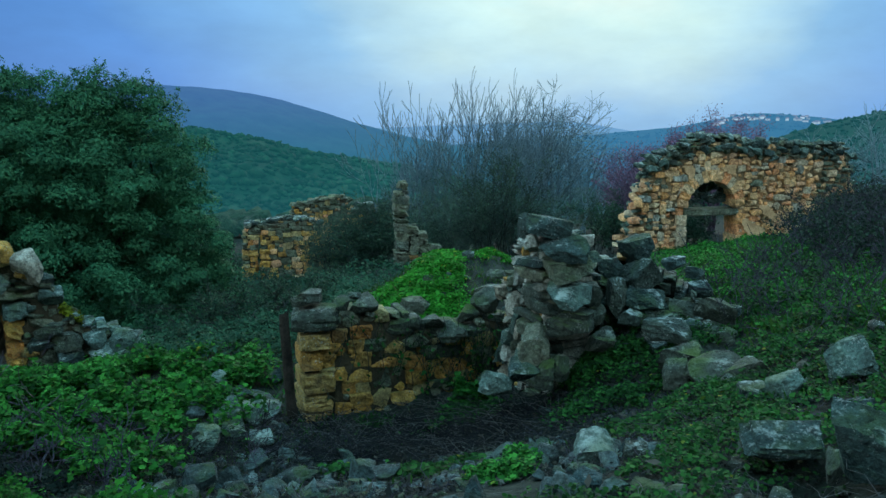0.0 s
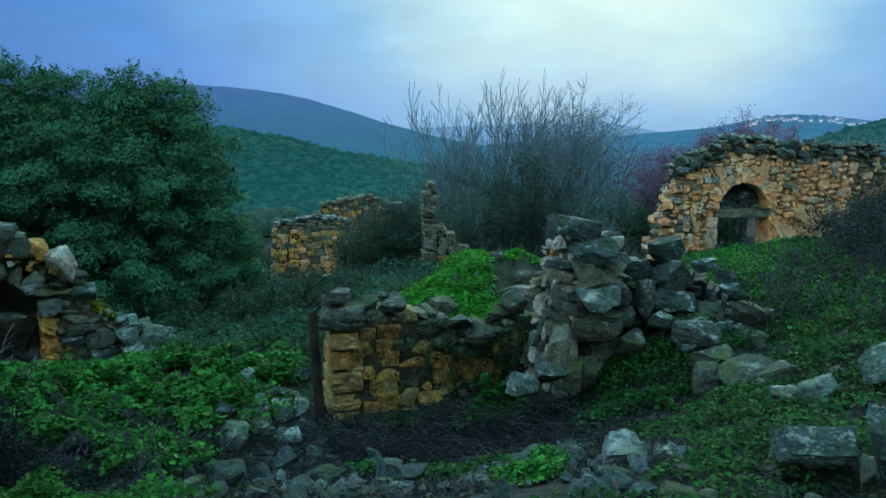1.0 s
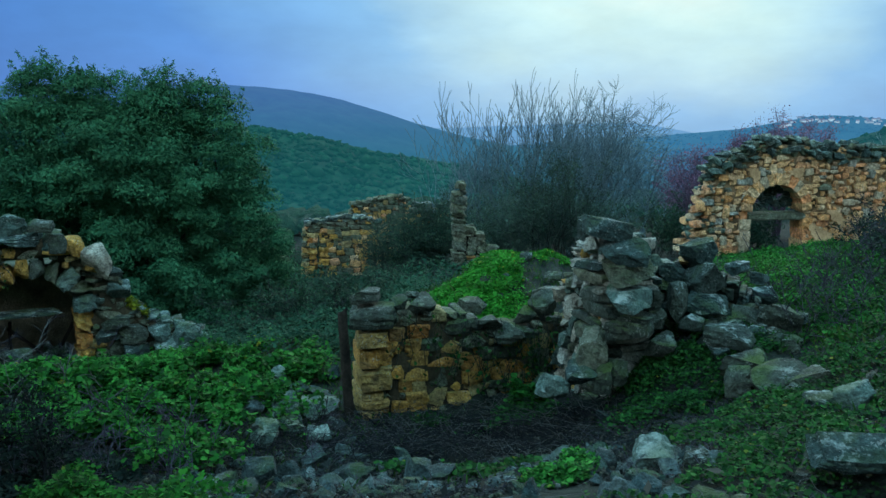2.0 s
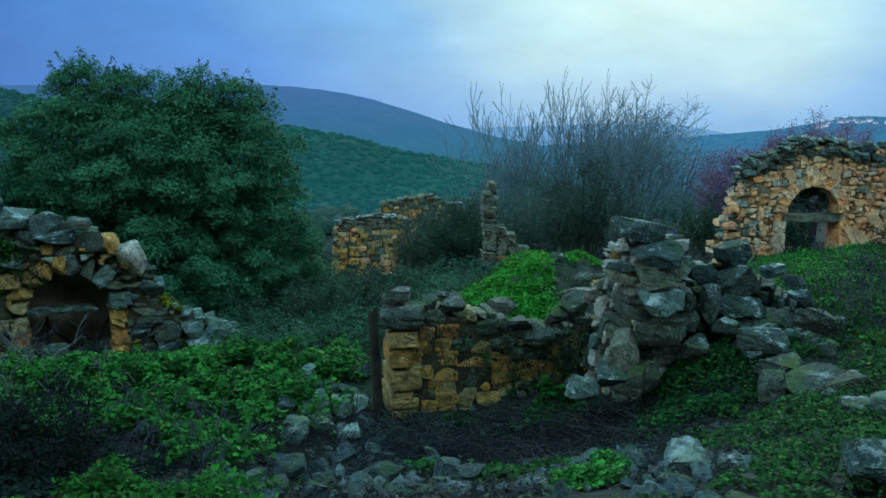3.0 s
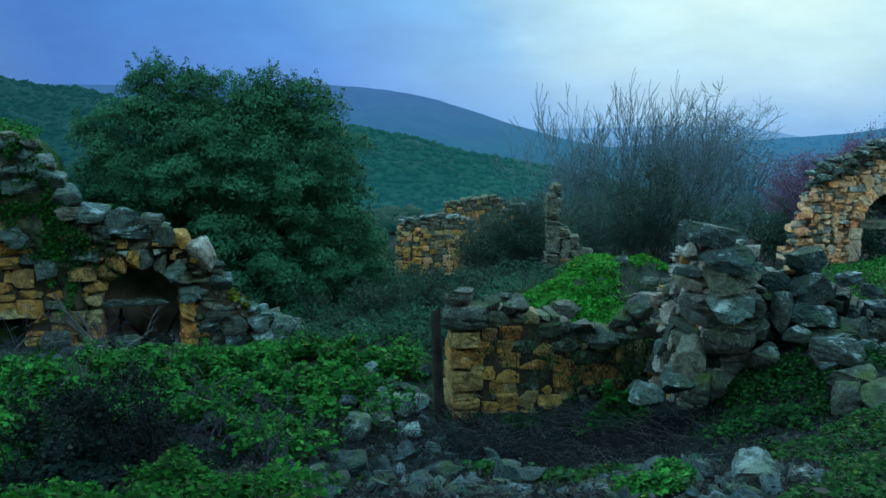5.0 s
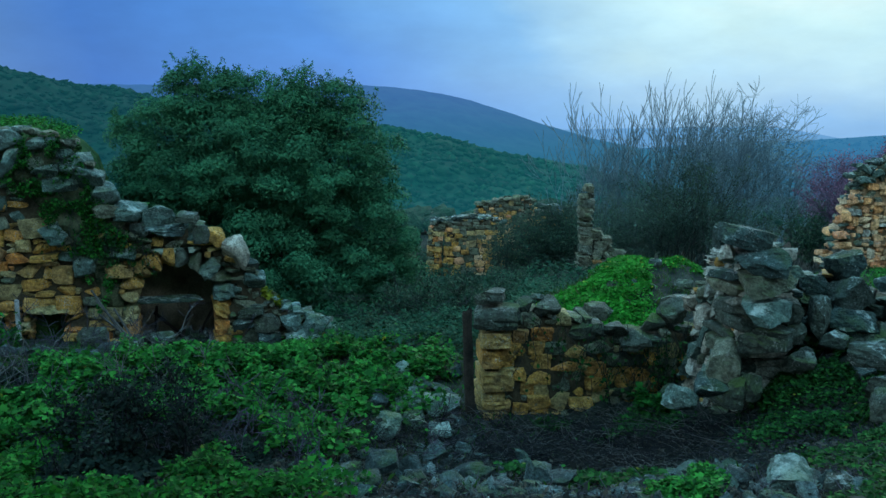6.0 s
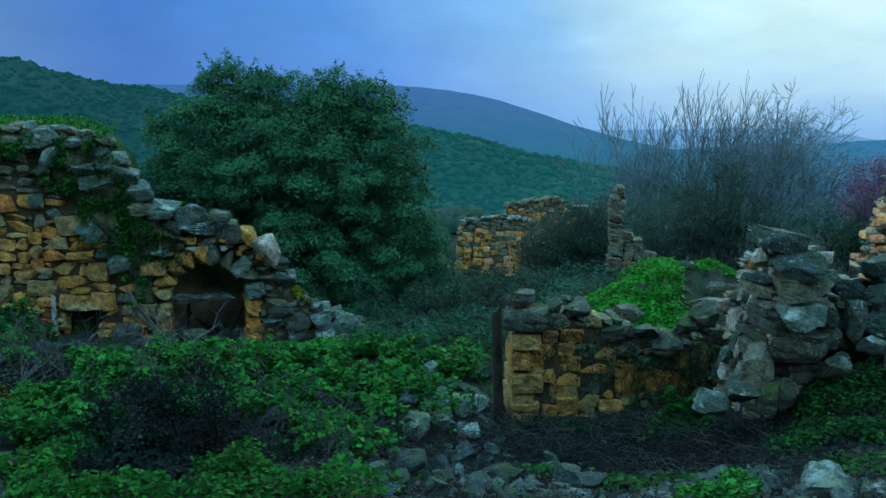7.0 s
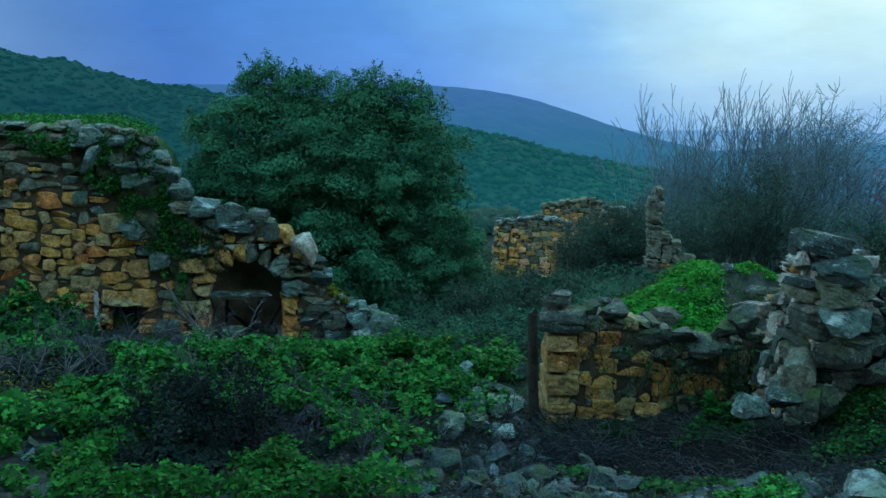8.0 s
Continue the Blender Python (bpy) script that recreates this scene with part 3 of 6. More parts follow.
TAN_DRESSED = [block_mesh(380 + k, 3, 0.012, tan_stone, 0.3) for k in range(8)]
LINTEL = block_mesh(189, 4, 0.004, olive_stone, 0.2)
SMALL_ROCKS = [rock_mesh(260 + k, 0) for k in range(6)]
WEATHERED = [weathered_mesh(400 + k, grey_stone) for k in range(14)]
WEATHERED_BLUE = [weathered_mesh(420 + k, blue_stone) for k in range(8)]
WEATHERED_MOSSY = [weathered_mesh(440 + k, mossy_stone, blocky=0.75) for k in range(8)]
WEATHERED_PALE = [weathered_mesh(460 + k, pale_stone) for k in range(4)]
WEATHERED_WARM = [weathered_mesh(470 + k, warm_stone, blocky=0.7) for k in range(4)]
LARGE = [weathered_mesh(480 + k, grey_stone, 11, 9, 0.6, 0.35) for k in range(4)]
OLIVE_FINE = [block_mesh(620 + k, 3, 0.028, olive_stone, 1.1) for k in range(10)]
WEATHERED_OLIVE = [weathered_mesh(490 + k, olive_stone) for k in range(5)]
RUBBLE = [weathered_mesh(500 + k, rubble_stone, 7, 12, 0.9, 0.25, (0.22, 0.42)) for k in range(12)]
FIELD_WARM = [weathered_mesh(520 + k, warm_stone, 5, 7, 0.80, 0.12) for k in range(14)]
FIELD_OLIVE = [weathered_mesh(540 + k, olive_stone, 5, 8, 0.76, 0.15) for k in range(12)]
FIELD_TAN = [weathered_mesh(560 + k, tan_stone, 4, 7, 0.80, 0.12) for k in range(14)]
FACED = [block_mesh(640 + k, 3, 0.016, warm_stone, 0.65) for k in range(12)]
FACED_TAN = [block_mesh(660 + k, 2, 0.018, tan_stone, 0.55) for k in range(12)]


def piece(me, parent, place, size, turn=(0, 0, 0), name="stone"):
    ob = new(name, me)
    ob.parent = parent
    ob.matrix_basis = Matrix.LocRotScale(Vector(place), Euler(turn), Vector(size))
    return ob


def rock(me, place, size, rng, label, group="", tip=0.25, under=None):
    """A boulder of its own or, with under, a block that belongs to a wall."""
    ob = new("rock" if under is None else "block", me)
    ob.matrix_basis = Matrix.LocRotScale(Vector(place), Euler((rng.gauss(0, tip), rng.gauss(0, tip), rng.uniform(0, 6.28))), Vector(size))
    if under is not None:
        ob.matrix_basis = under.matrix_basis.inverted() @ ob.matrix_basis
        ob.parent = under
        return ob
    return tagged(ob, label, "rock", group)


# ---- masonry ----
def pack(cols, rows, free, sizes, rng):
    """Fill the cells that are free with stones of whole cells: column, row, width, height."""
    used = np.zeros((rows, cols), bool)
    out = []
    names, weights = [s[:2] for s in sizes], [s[2] for s in sizes]
    for r in range(rows):
        c = 0
        while c < cols:
            if used[r, c] or not free[r, c]:
                c += 1
                continue
            tries = [rng.choices(names, weights)[0] for _ in range(5)] + [(2, 1), (1, 1)]
            for w, h in tries:
                if r + h <= rows and c + w <= cols and free[r:r + h, c:c + w].all() and not used[r:r + h, c:c + w].any():
                    break
            used[r:r + h, c:c + w] = True
            out.append((c, r, w, h))
            c += w
    return out


def slab(mask, cell, y0, y1):
    """The body of a wall from its cells: faces only where a cell ends."""
    rows, cols = mask.shape
    verts, faces, index = [], [], {}

    def vert(c, y, r):
        key = (c, y, r)
        if key not in index:
            index[key] = len(verts)
            verts.append((c * cell, y, r * cell))
        return index[key]

    def get(r, c):
        return 0 <= r < rows and 0 <= c < cols and mask[r, c]

    for r in range(rows):
        for c in range(cols):
            if not mask[r, c]:
                continue
            faces.append([vert(c, y0, r), vert(c + 1, y0, r), vert(c + 1, y0, r + 1), vert(c, y0, r + 1)])
            faces.append([vert(c, y1, r + 1), vert(c + 1, y1, r + 1), vert(c + 1, y1, r), vert(c, y1, r)])
            for dr, dc, e in ((-1, 0, ((c, r), (c + 1, r))), (1, 0, ((c + 1, r + 1), (c, r + 1))), (0, -1, ((c, r + 1), (c, r))), (0, 1, ((c + 1, r), (c + 1, r + 1)))):
                if not get(r + dr, c + dc):
                    (ca, ra), (cb, rb) = e
                    faces.append([vert(ca, y0, ra), vert(ca, y1, ra), vert(cb, y1, rb), vert(cb, y0, rb)])
    return raw_mesh("core", verts, faces)


def masonry(label, a, b, thick, cell, top, bottom, hole, sizes, seed, grey, fine=False, joined=False, group="", proud=0.03, warm=None, mortar=None, inset=0.10, cap=None, dull=None, jitter=0.075, tight=0.0, bare=None, course=True):
    """A rubble wall from a to b: top and bottom as lines of (along, height); hole(s, z) leaves openings;
    grey(s, z) is the share of weathered stones. Returns its empty and the height of the empty."""
    rng = random.Random(seed)
    (ax, ay), (bx, by) = a, b
    length = math.hypot(bx - ax, by - ay)
    ts, tz = np.array(top).T
    bs, bz = np.array(bottom).T
    z0 = float(bz.min())
    wall = tagged(new("stone_wall"), label, "stone wall", group)
    wall.matrix_basis = pose(ax, ay, z0, 0, 0, math.degrees(math.atan2(by - ay, bx - ax)))
    cols, rows = int(length / cell) + 1, int((tz.max() - z0) / cell) + 1
    free = np.zeros((rows, cols), bool)
    for r in range(rows):
        for c in range(cols):
            s, z = (c + 0.5) * cell, z0 + (r + 0.5) * cell
            wob = 0.06 * noise.noise((s * 2.1, z * 2.1, seed))
            free[r, c] = ts[0] <= s <= ts[-1] and z < np.interp(s, ts, tz) + wob and z > np.interp(s, bs, bz) - cell and not hole(s, z)
    if not free.any():
        return wall, z0
    core = free & np.roll(free, 1, 1) & np.roll(free, -1, 1) & np.roll(free, -1, 0)
    core[:, 0] = core[:, -1] = core[-1] = False
    mesh_object("core", slab(core, cell, inset, thick - 0.06), mortar or core_mat, wall, "earth and rubble core")
    stones = pack(cols, rows, free, sizes, rng)
    strewn = {0: [], 1: []}
    for c, r, w, h in stones:
        s, z = (c + w / 2) * cell, (r + h / 2) * cell
        if bare and rng.random() < bare(s, z + z0):
            continue
        edge = r + h >= rows or not free[r + h, c:c + w].all() or c == 0 or c + w >= cols or not free[r:r + h, c - 1].all() or not free[r:r + h, c + w].all()
        deep = thick if edge else rng.uniform(0.22, 0.32)
        out = rng.gauss(0, proud * 0.6) + (0.0 if not edge else rng.uniform(-proud, proud))
        ws = 0.07 * noise.noise((s * 0.9, z * 0.9, seed + 0.5))
        ws += 0.035 * noise.noise((s * 3.1, z * 3.1, seed + 2.5))
        wz = 0.04 * noise.noise((s * 2.7, z * 2.7, seed + 4.5)) + 0.10 * noise.noise((s * 0.8, z * 0.8, seed + 9.5))
        size = (w * cell * (rng.uniform(0.84, 1.0) + tight), deep, h * cell * (rng.uniform(0.78, 0.98) + tight))
        place = (s + ws, deep / 2 - out, z + wz)
        turn = (rng.gauss(0, 0.05), rng.gauss(0, jitter), rng.gauss(0, 0.07))
        is_grey = rng.random() < grey(s, z + z0)
        if joined:
            strewn[int(is_grey)].append((rng.randrange(14), place, Euler(turn).to_matrix() @ Matrix.Diagonal(size)))
        else:
            lib = (dull or (GREY_FINE if fine else GREY_BLOCKS)) if is_grey else (warm or (WARM_FINE if fine else WARM_BLOCKS))
            piece(rng.choice(lib), wall, place, size, turn)
    for k, name, mat, lib in ((0, "warm_stones", warm_far, WARM_BLOCKS), (1, "weathered_stones", grey_far, GREY_BLOCKS)):
        arrays = []
        for i in range(14):
            rows_ = [q for q in strewn[k] if q[0] == i]
            if rows_:
                tv = np.array([v.co for v in lib[i].vertices])
                tf = np.array([p.vertices[:] for p in lib[i].polygons])
                arrays.append(strew(tv, tf, [q[1] for q in rows_], [np.array(q[2]) for q in rows_]))
        if arrays:
            ob = mesh_object(name, raw_mesh(name, *join_arrays(arrays)), mat, wall)
            ob["kind"] = "stuff"
    # the loose broken top course
    s = ts[0] + 0.1
    while course and s < ts[-1] - 0.05:
        w = rng.uniform(1.6, 3.4) * cell
        z = np.interp(s + w / 2, ts, tz) - z0
        if not hole(s + w / 2, z + z0 - 0.1) and z > 0.1:
            for y in (thick * 0.22, thick * 0.72):
                hgt = rng.uniform(0.9, 1.7) * cell
                size, place = (w * 0.98, thick * rng.uniform(0.42, 0.6), hgt), (s + w / 2, y + rng.gauss(0, 0.03), z + hgt * 0.25 + rng.uniform(-0.02, 0.03))
                turn = (rng.gauss(0, 0.12), rng.gauss(0, 0.14), rng.gauss(0, 0.25))
                if joined and y > thick / 2:
                    continue
                piece(rng.choice(cap or (GREY_FINE if fine else GREY_BLOCKS)), wall, place, size, turn)
        s += w
    return wall, z0


def set_stones(rows, wall, libs, rng, deep=0.9, yaw=0.0, name="block"):
    """Single large stones of a wall, in its own axes: along, out, up, width, height and roll in degrees."""
    base = wall.matrix_basis.translation.z
    for k, (s, d, z, w, h, roll) in enumerate(rows):
        piece(libs[k % len(libs)], wall, (s, d + w * deep * 0.25, z - base), (w * 1.06, max(w, h) * deep, h * 1.08), (rng.gauss(0, 0.06), radians(roll) + rng.gauss(0, 0.04), yaw + rng.gauss(0, 0.15)), name)


def world_stones(rows, libs, rng, wall=None, label="", group="", deep=0.95, lean=0.0):
    """Single stones by their places in the world, turned to the open side; parts of wall if one is given."""
    for k, (x, y, z, w, h, roll) in enumerate(rows):
        ob = new("block" if wall else "rock", libs[k % len(libs)])
        yaw = -math.atan2(x, y) + rng.gauss(0, 0.12)
        m = Matrix.LocRotScale(Vector((x, y + 0.05, z)), Euler((lean + rng.gauss(0, 0.05), radians(roll), yaw)), Vector((w * 1.06, min(max(w, h * 1.1), 2.4 * h) * deep, h * 1.08)))
        if wall:
            ob.matrix_basis = wall.matrix_basis.inverted() @ m
            ob.parent = wall
        else:
            ob.matrix_basis = m
            tagged(ob, label, "rock", group)


def arch_ring(wall, z0, s0, zc, radius, ring, thick, count, seed, lib, start=0.0, stop=180.0, lib2=None):
    """Wedge stones round a half circle, set through the wall."""
    rng = random.Random(seed)
    step = (stop - start) / count
    for k in range(count):
        a = radians(start + (k + 0.5) * step)
        r = radius + ring / 2
        w = radians(step) * r * 1.02
        use = lib2 if lib2 and math.cos(a) > 0.0 else lib
        piece(rng.choice(use), wall, (s0 + r * math.cos(a), thick / 2 - rng.uniform(0.02, 0.05), zc - z0 + r * math.sin(a)),
              (ring * rng.uniform(0.95, 1.1), thick, w), (0, -a, 0), "voussoir")


# ---- the arched house, at the right of the slope ----
def no_hole(s, z):
    return False


def share(v):
    return lambda s, z: v


LOOSE = [rock_mesh(280 + k, 1, blue_stone if k % 2 else grey_stone, 0.8, 16) for k in range(10)]


def arched_house():
    s0, zc, r = 2.26, -1.36, 0.70

    def hole(s, z):
        if 1.48 < s < 3.08 and z < -1.34:
            return True
        return z >= -1.36 and math.hypot(s - s0, z - zc) < r + 0.24

    def grey(s, z):
        top = np.interp(s, [0, 1.4, 1.9, 3.0, 3.5, 6.3], [-0.3, -0.15, 0.05, 0.05, -0.1, -0.1])
        return 0.93 if z > top else (0.8 if s > 5.5 else 0.35 if s < 0.95 else 0.05)

    wall, z0 = masonry("ruined house wall of warm limestone with an arched doorway", (8.2, 20.6), (15.2, 21.02), 0.65, 0.085,
                       [(0.16, -1.9), (0.32, -0.9), (0.42, -0.2), (0.78, 0.08), (1.4, 0.22), (1.85, 0.50), (3.0, 0.44), (3.4, 0.30), (4.5, 0.26), (6.3, 0.24), (6.6, -0.5), (6.85, -1.1)],
                       [(0, -2.7), (7, -2.5)], hole, [(3, 2, 5), (2, 2, 5), (4, 2, 2), (3, 1, 3), (2, 1, 3), (3, 3, 1), (2, 3, 1)], 21, grey, proud=0.035, tight=0.13, warm=FIELD_TAN + FACED_TAN[:6] + PALE_FINE[:2], dull=FIELD_OLIVE + WEATHERED_MOSSY[:4] + WEATHERED_BLUE[:3], cap=WEATHERED_MOSSY + WEATHERED[:4] + FIELD_OLIVE[:4] + WEATHERED_BLUE[:3], mortar=tan_mortar, inset=0.085, jitter=0.06)
    arch_ring(wall, z0, s0, zc, r, 0.29, 0.70, 13, 3, TAN_DRESSED)
    rng = random.Random(5)
    # lintel, jambs, recessed filling over the lintel
    piece(LINTEL, wall, (s0 + 0.04, 0.33, -1.53 - z0), (1.62, 0.62, 0.17), (0, 0.0, 0), "lintel")
    for z in (-1.72, -2.02, -2.3):
        piece(rng.choice(TAN_DRESSED), wall, (1.40, 0.29, z - z0), (0.30, 0.64, 0.29), (0, 0, 0.02), "jamb_stone")
        piece(rng.choice(TAN_DRESSED), wall, (3.16, 0.29, z - z0), (0.26, 0.64, 0.29), (0, 0, -0.02), "jamb_stone")
    for k in range(60):
        s, z = s0 + rng.uniform(-0.72, 0.72), zc + rng.uniform(0.02, 0.70)
        if math.hypot(s - s0, z - zc) < 0.70:
            piece(rng.choice(GREY_BLOCKS), wall, (s, 0.50 + rng.uniform(-0.03, 0.03), z - z0), (rng.uniform(0.15, 0.26), 0.2, rng.uniform(0.1, 0.16)), (0, rng.gauss(0, 0.1), 0))
    # loose stones heaped along the broken top
    for k in range(150):
        s = rng.uniform(0.15, 6.5)
        z = np.interp(s, [0.2, 0.72, 1.4, 1.85, 3.0, 3.4, 6.3, 6.5], [-0.3, 0.06, 0.2, 0.48, 0.44, 0.30, 0.24, -0.1]) + rng.uniform(-0.30, 0.10)
        piece(rng.choice(LOOSE), wall, (s, rng.uniform(-0.02, 0.5), z - z0), (rng.uniform(0.22, 0.44), rng.uniform(0.24, 0.38), rng.uniform(0.14, 0.25)),
              (rng.gauss(0, 0.2), rng.gauss(0, 0.2), rng.gauss(0, 0.5)))
    # fallen stones stepping down at the broken corner
    for k in range(44):
        s = rng.uniform(-0.25, 0.45)
        z = np.interp(s, [-0.25, 0.05, 0.3, 0.4], [-2.3, -1.5, -0.6, -0.3]) - rng.uniform(0.0, 0.5)
        piece(rng.choice(LOOSE * 2 + TAN_BLOCKS), wall, (s, rng.uniform(0.05, 0.5), max(z, -2.45) - z0), (rng.uniform(0.18, 0.34), 0.3, rng.uniform(0.1, 0.2)),
              (rng.gauss(0, 0.2), rng.gauss(0, 0.25), rng.gauss(0, 0.3)))
    # remains of lime plaster over the arch and beside the doorway
    for k, (sa, sb, za, zb, cut) in enumerate(((1.35, 3.35, -1.5, -0.2, 0.02), (3.2, 4.9, -2.75, -1.35, 0.05))):
        bm = bmesh.new()
        step, grid = 0.06, {}
        for i in range(int((sb - sa) / step) + 1):
            for j in range(int((zb - za) / step) + 1):
                s, z = sa + i * step, za + j * step
                edge = min(s - sa, sb - s, z - za if k == 0 else 1.0, zb - z) * 1.3
                keep = noise.noise((s * 1.8, z * 1.8, 7.0 + k)) + min(0.0, edge - 0.35) > cut - 0.12
                if k == 0:
                    d = math.hypot(s - s0, z - zc)
                    keep = keep and d > r + 0.27 and z > zc
                if keep:
                    grid[i, j] = bm.verts.new((s, -0.040 + 0.02 * noise.noise((s * 3, z * 3, 2.0)) + 0.006 * noise.noise((s * 14, z * 14, 3.0)), z - z0))
        for (i, j) in list(grid):
            q = [(i, j), (i + 1, j), (i + 1, j + 1), (i, j + 1)]
            if all(c in grid for c in q):
                bm.faces.new([grid[c] for c in q])
        bmesh.ops.delete(bm, geom=[v for v in bm.verts if not v.link_faces], context="VERTS")
        skin = bmesh.ops.extrude_face_region(bm, geom=bm.faces[:])
        for v in (g for g in skin["geom"] if isinstance(g, bmesh.types.BMVert)):
            v.co.y += 0.06
        bmesh.ops.recalc_face_normals(bm, faces=bm.faces[:])
        part("plaster", bm, tan_plaster, wall, "flaking tan lime plaster")
    # a post standing in the room behind
    bm = bmesh.new()
    bmesh.ops.create_cube(bm, size=1.0, matrix=Matrix.Diagonal((0.2, 0.2, 1.3, 1)))
    bmesh.ops.bevel(bm, geom=bm.edges[:], offset=0.025, segments=2, affect="EDGES")
    me = bpy.data.meshes.new("stone_post")
    bm.to_mesh(me)
    bm.free()
    me.materials.append(grey_stone)
    ob = mesh_object("stone_post", me, None)
    ob.matrix_basis = pose(9.86, 21.9, ground_at(9.86, 21.9) + 0.6, 2, 1, 15)
    tagged(ob, "upright grey stone post inside the doorway", "post")


arched_house()


# ---- the vaulted house at the left, with an arched recess ----
SHOULDER_STONES = [
    (3.36, -0.05, 0.86, 0.53, 0.36, -5), (3.43, -0.1, 0.58, 0.22, 0.56, 32), (3.86, 0, 0.81, 0.39, 0.2, 0), (3.9, -0.05, 0.4, 0.38, 0.23, 0),
    (4.32, -0.05, 0.49, 0.57, 0.33, -8), (4.1, -0.05, 0.19, 0.51, 0.23, 0), (4.52, -0.05, 0.26, 0.46, 0.35, 5), (4.69, -0.05, -0.01, 0.46, 0.41, -15),
    (3.77, -0.05, 0.53, 0.27, 0.18, 0), (4.73, -0.05, -0.25, 0.4, 0.21, 4), (4.2, 0, 0.65, 0.28, 0.16, 0), (3.95, -0.1, -0.58, 0.46, 0.4, 0),
    (4.39, -0.08, -1.15, 0.37, 0.34, 0), (4.94, -0.05, -0.99, 0.44, 0.23, 5), (3.19, -0.05, -0.09, 0.24, 0.22, 0),
]
CROWN_STONES = [
    (5.1, -0.05, -0.31, 0.52, 0.33, 8), (5.54, 0, -0.39, 0.5, 0.37, -5), (5.63, -0.08, -0.62, 0.6, 0.19, 2), (5.99, 0, -0.41, 0.37, 0.19, 5),
    (5.75, -0.02, -0.55, 0.35, 0.21, 0), (6.2, -0.1, -0.69, 0.28, 0.31, 0), (6.43, -0.05, -0.76, 0.31, 0.31, 0), (6.75, -0.05, -1.02, 0.47, 0.56, 10),
    (7.04, -0.05, -1.53, 0.36, 0.29, 0), (7.0, -0.05, -1.25, 0.22, 0.22, 0), (5.26, -0.03, -0.6, 0.38, 0.23, 0), (4.89, -0.05, -1.24, 0.42, 0.23, 0),
]
TAIL_STONES = [
    (7.22, -0.1, -2.29, 0.43, 0.29, 0), (6.97, -0.05, -2.07, 0.41, 0.21, 0), (7.62, -0.1, -2.31, 0.36, 0.26, 10), (8.05, -0.2, -2.41, 0.4, 0.43, 20),
    (7.81, -0.25, -2.59, 0.56, 0.35, -10), (8.4, -0.2, -2.53, 0.37, 0.27, 8), (8.53, -0.25, -2.77, 0.3, 0.23, 0), (7.25, -0.15, -2.59, 0.4, 0.27, 0),
    (6.8, -0.05, -2.29, 0.31, 0.24, 0),
]
YARD_STONES = [
    (4.44, -0.25, -2.28, 0.47, 0.3, 0), (5.12, -0.5, -2.52, 0.38, 0.47, -34), (4.67, -0.6, -2.63, 0.46, 0.34, 5), (4.25, -0.6, -2.62, 0.3, 0.33, 0),
    (4.84, -0.4, -2.45, 0.38, 0.28, 0), (5.51, -0.2, -2.42, 0.39, 0.19, 0),
]


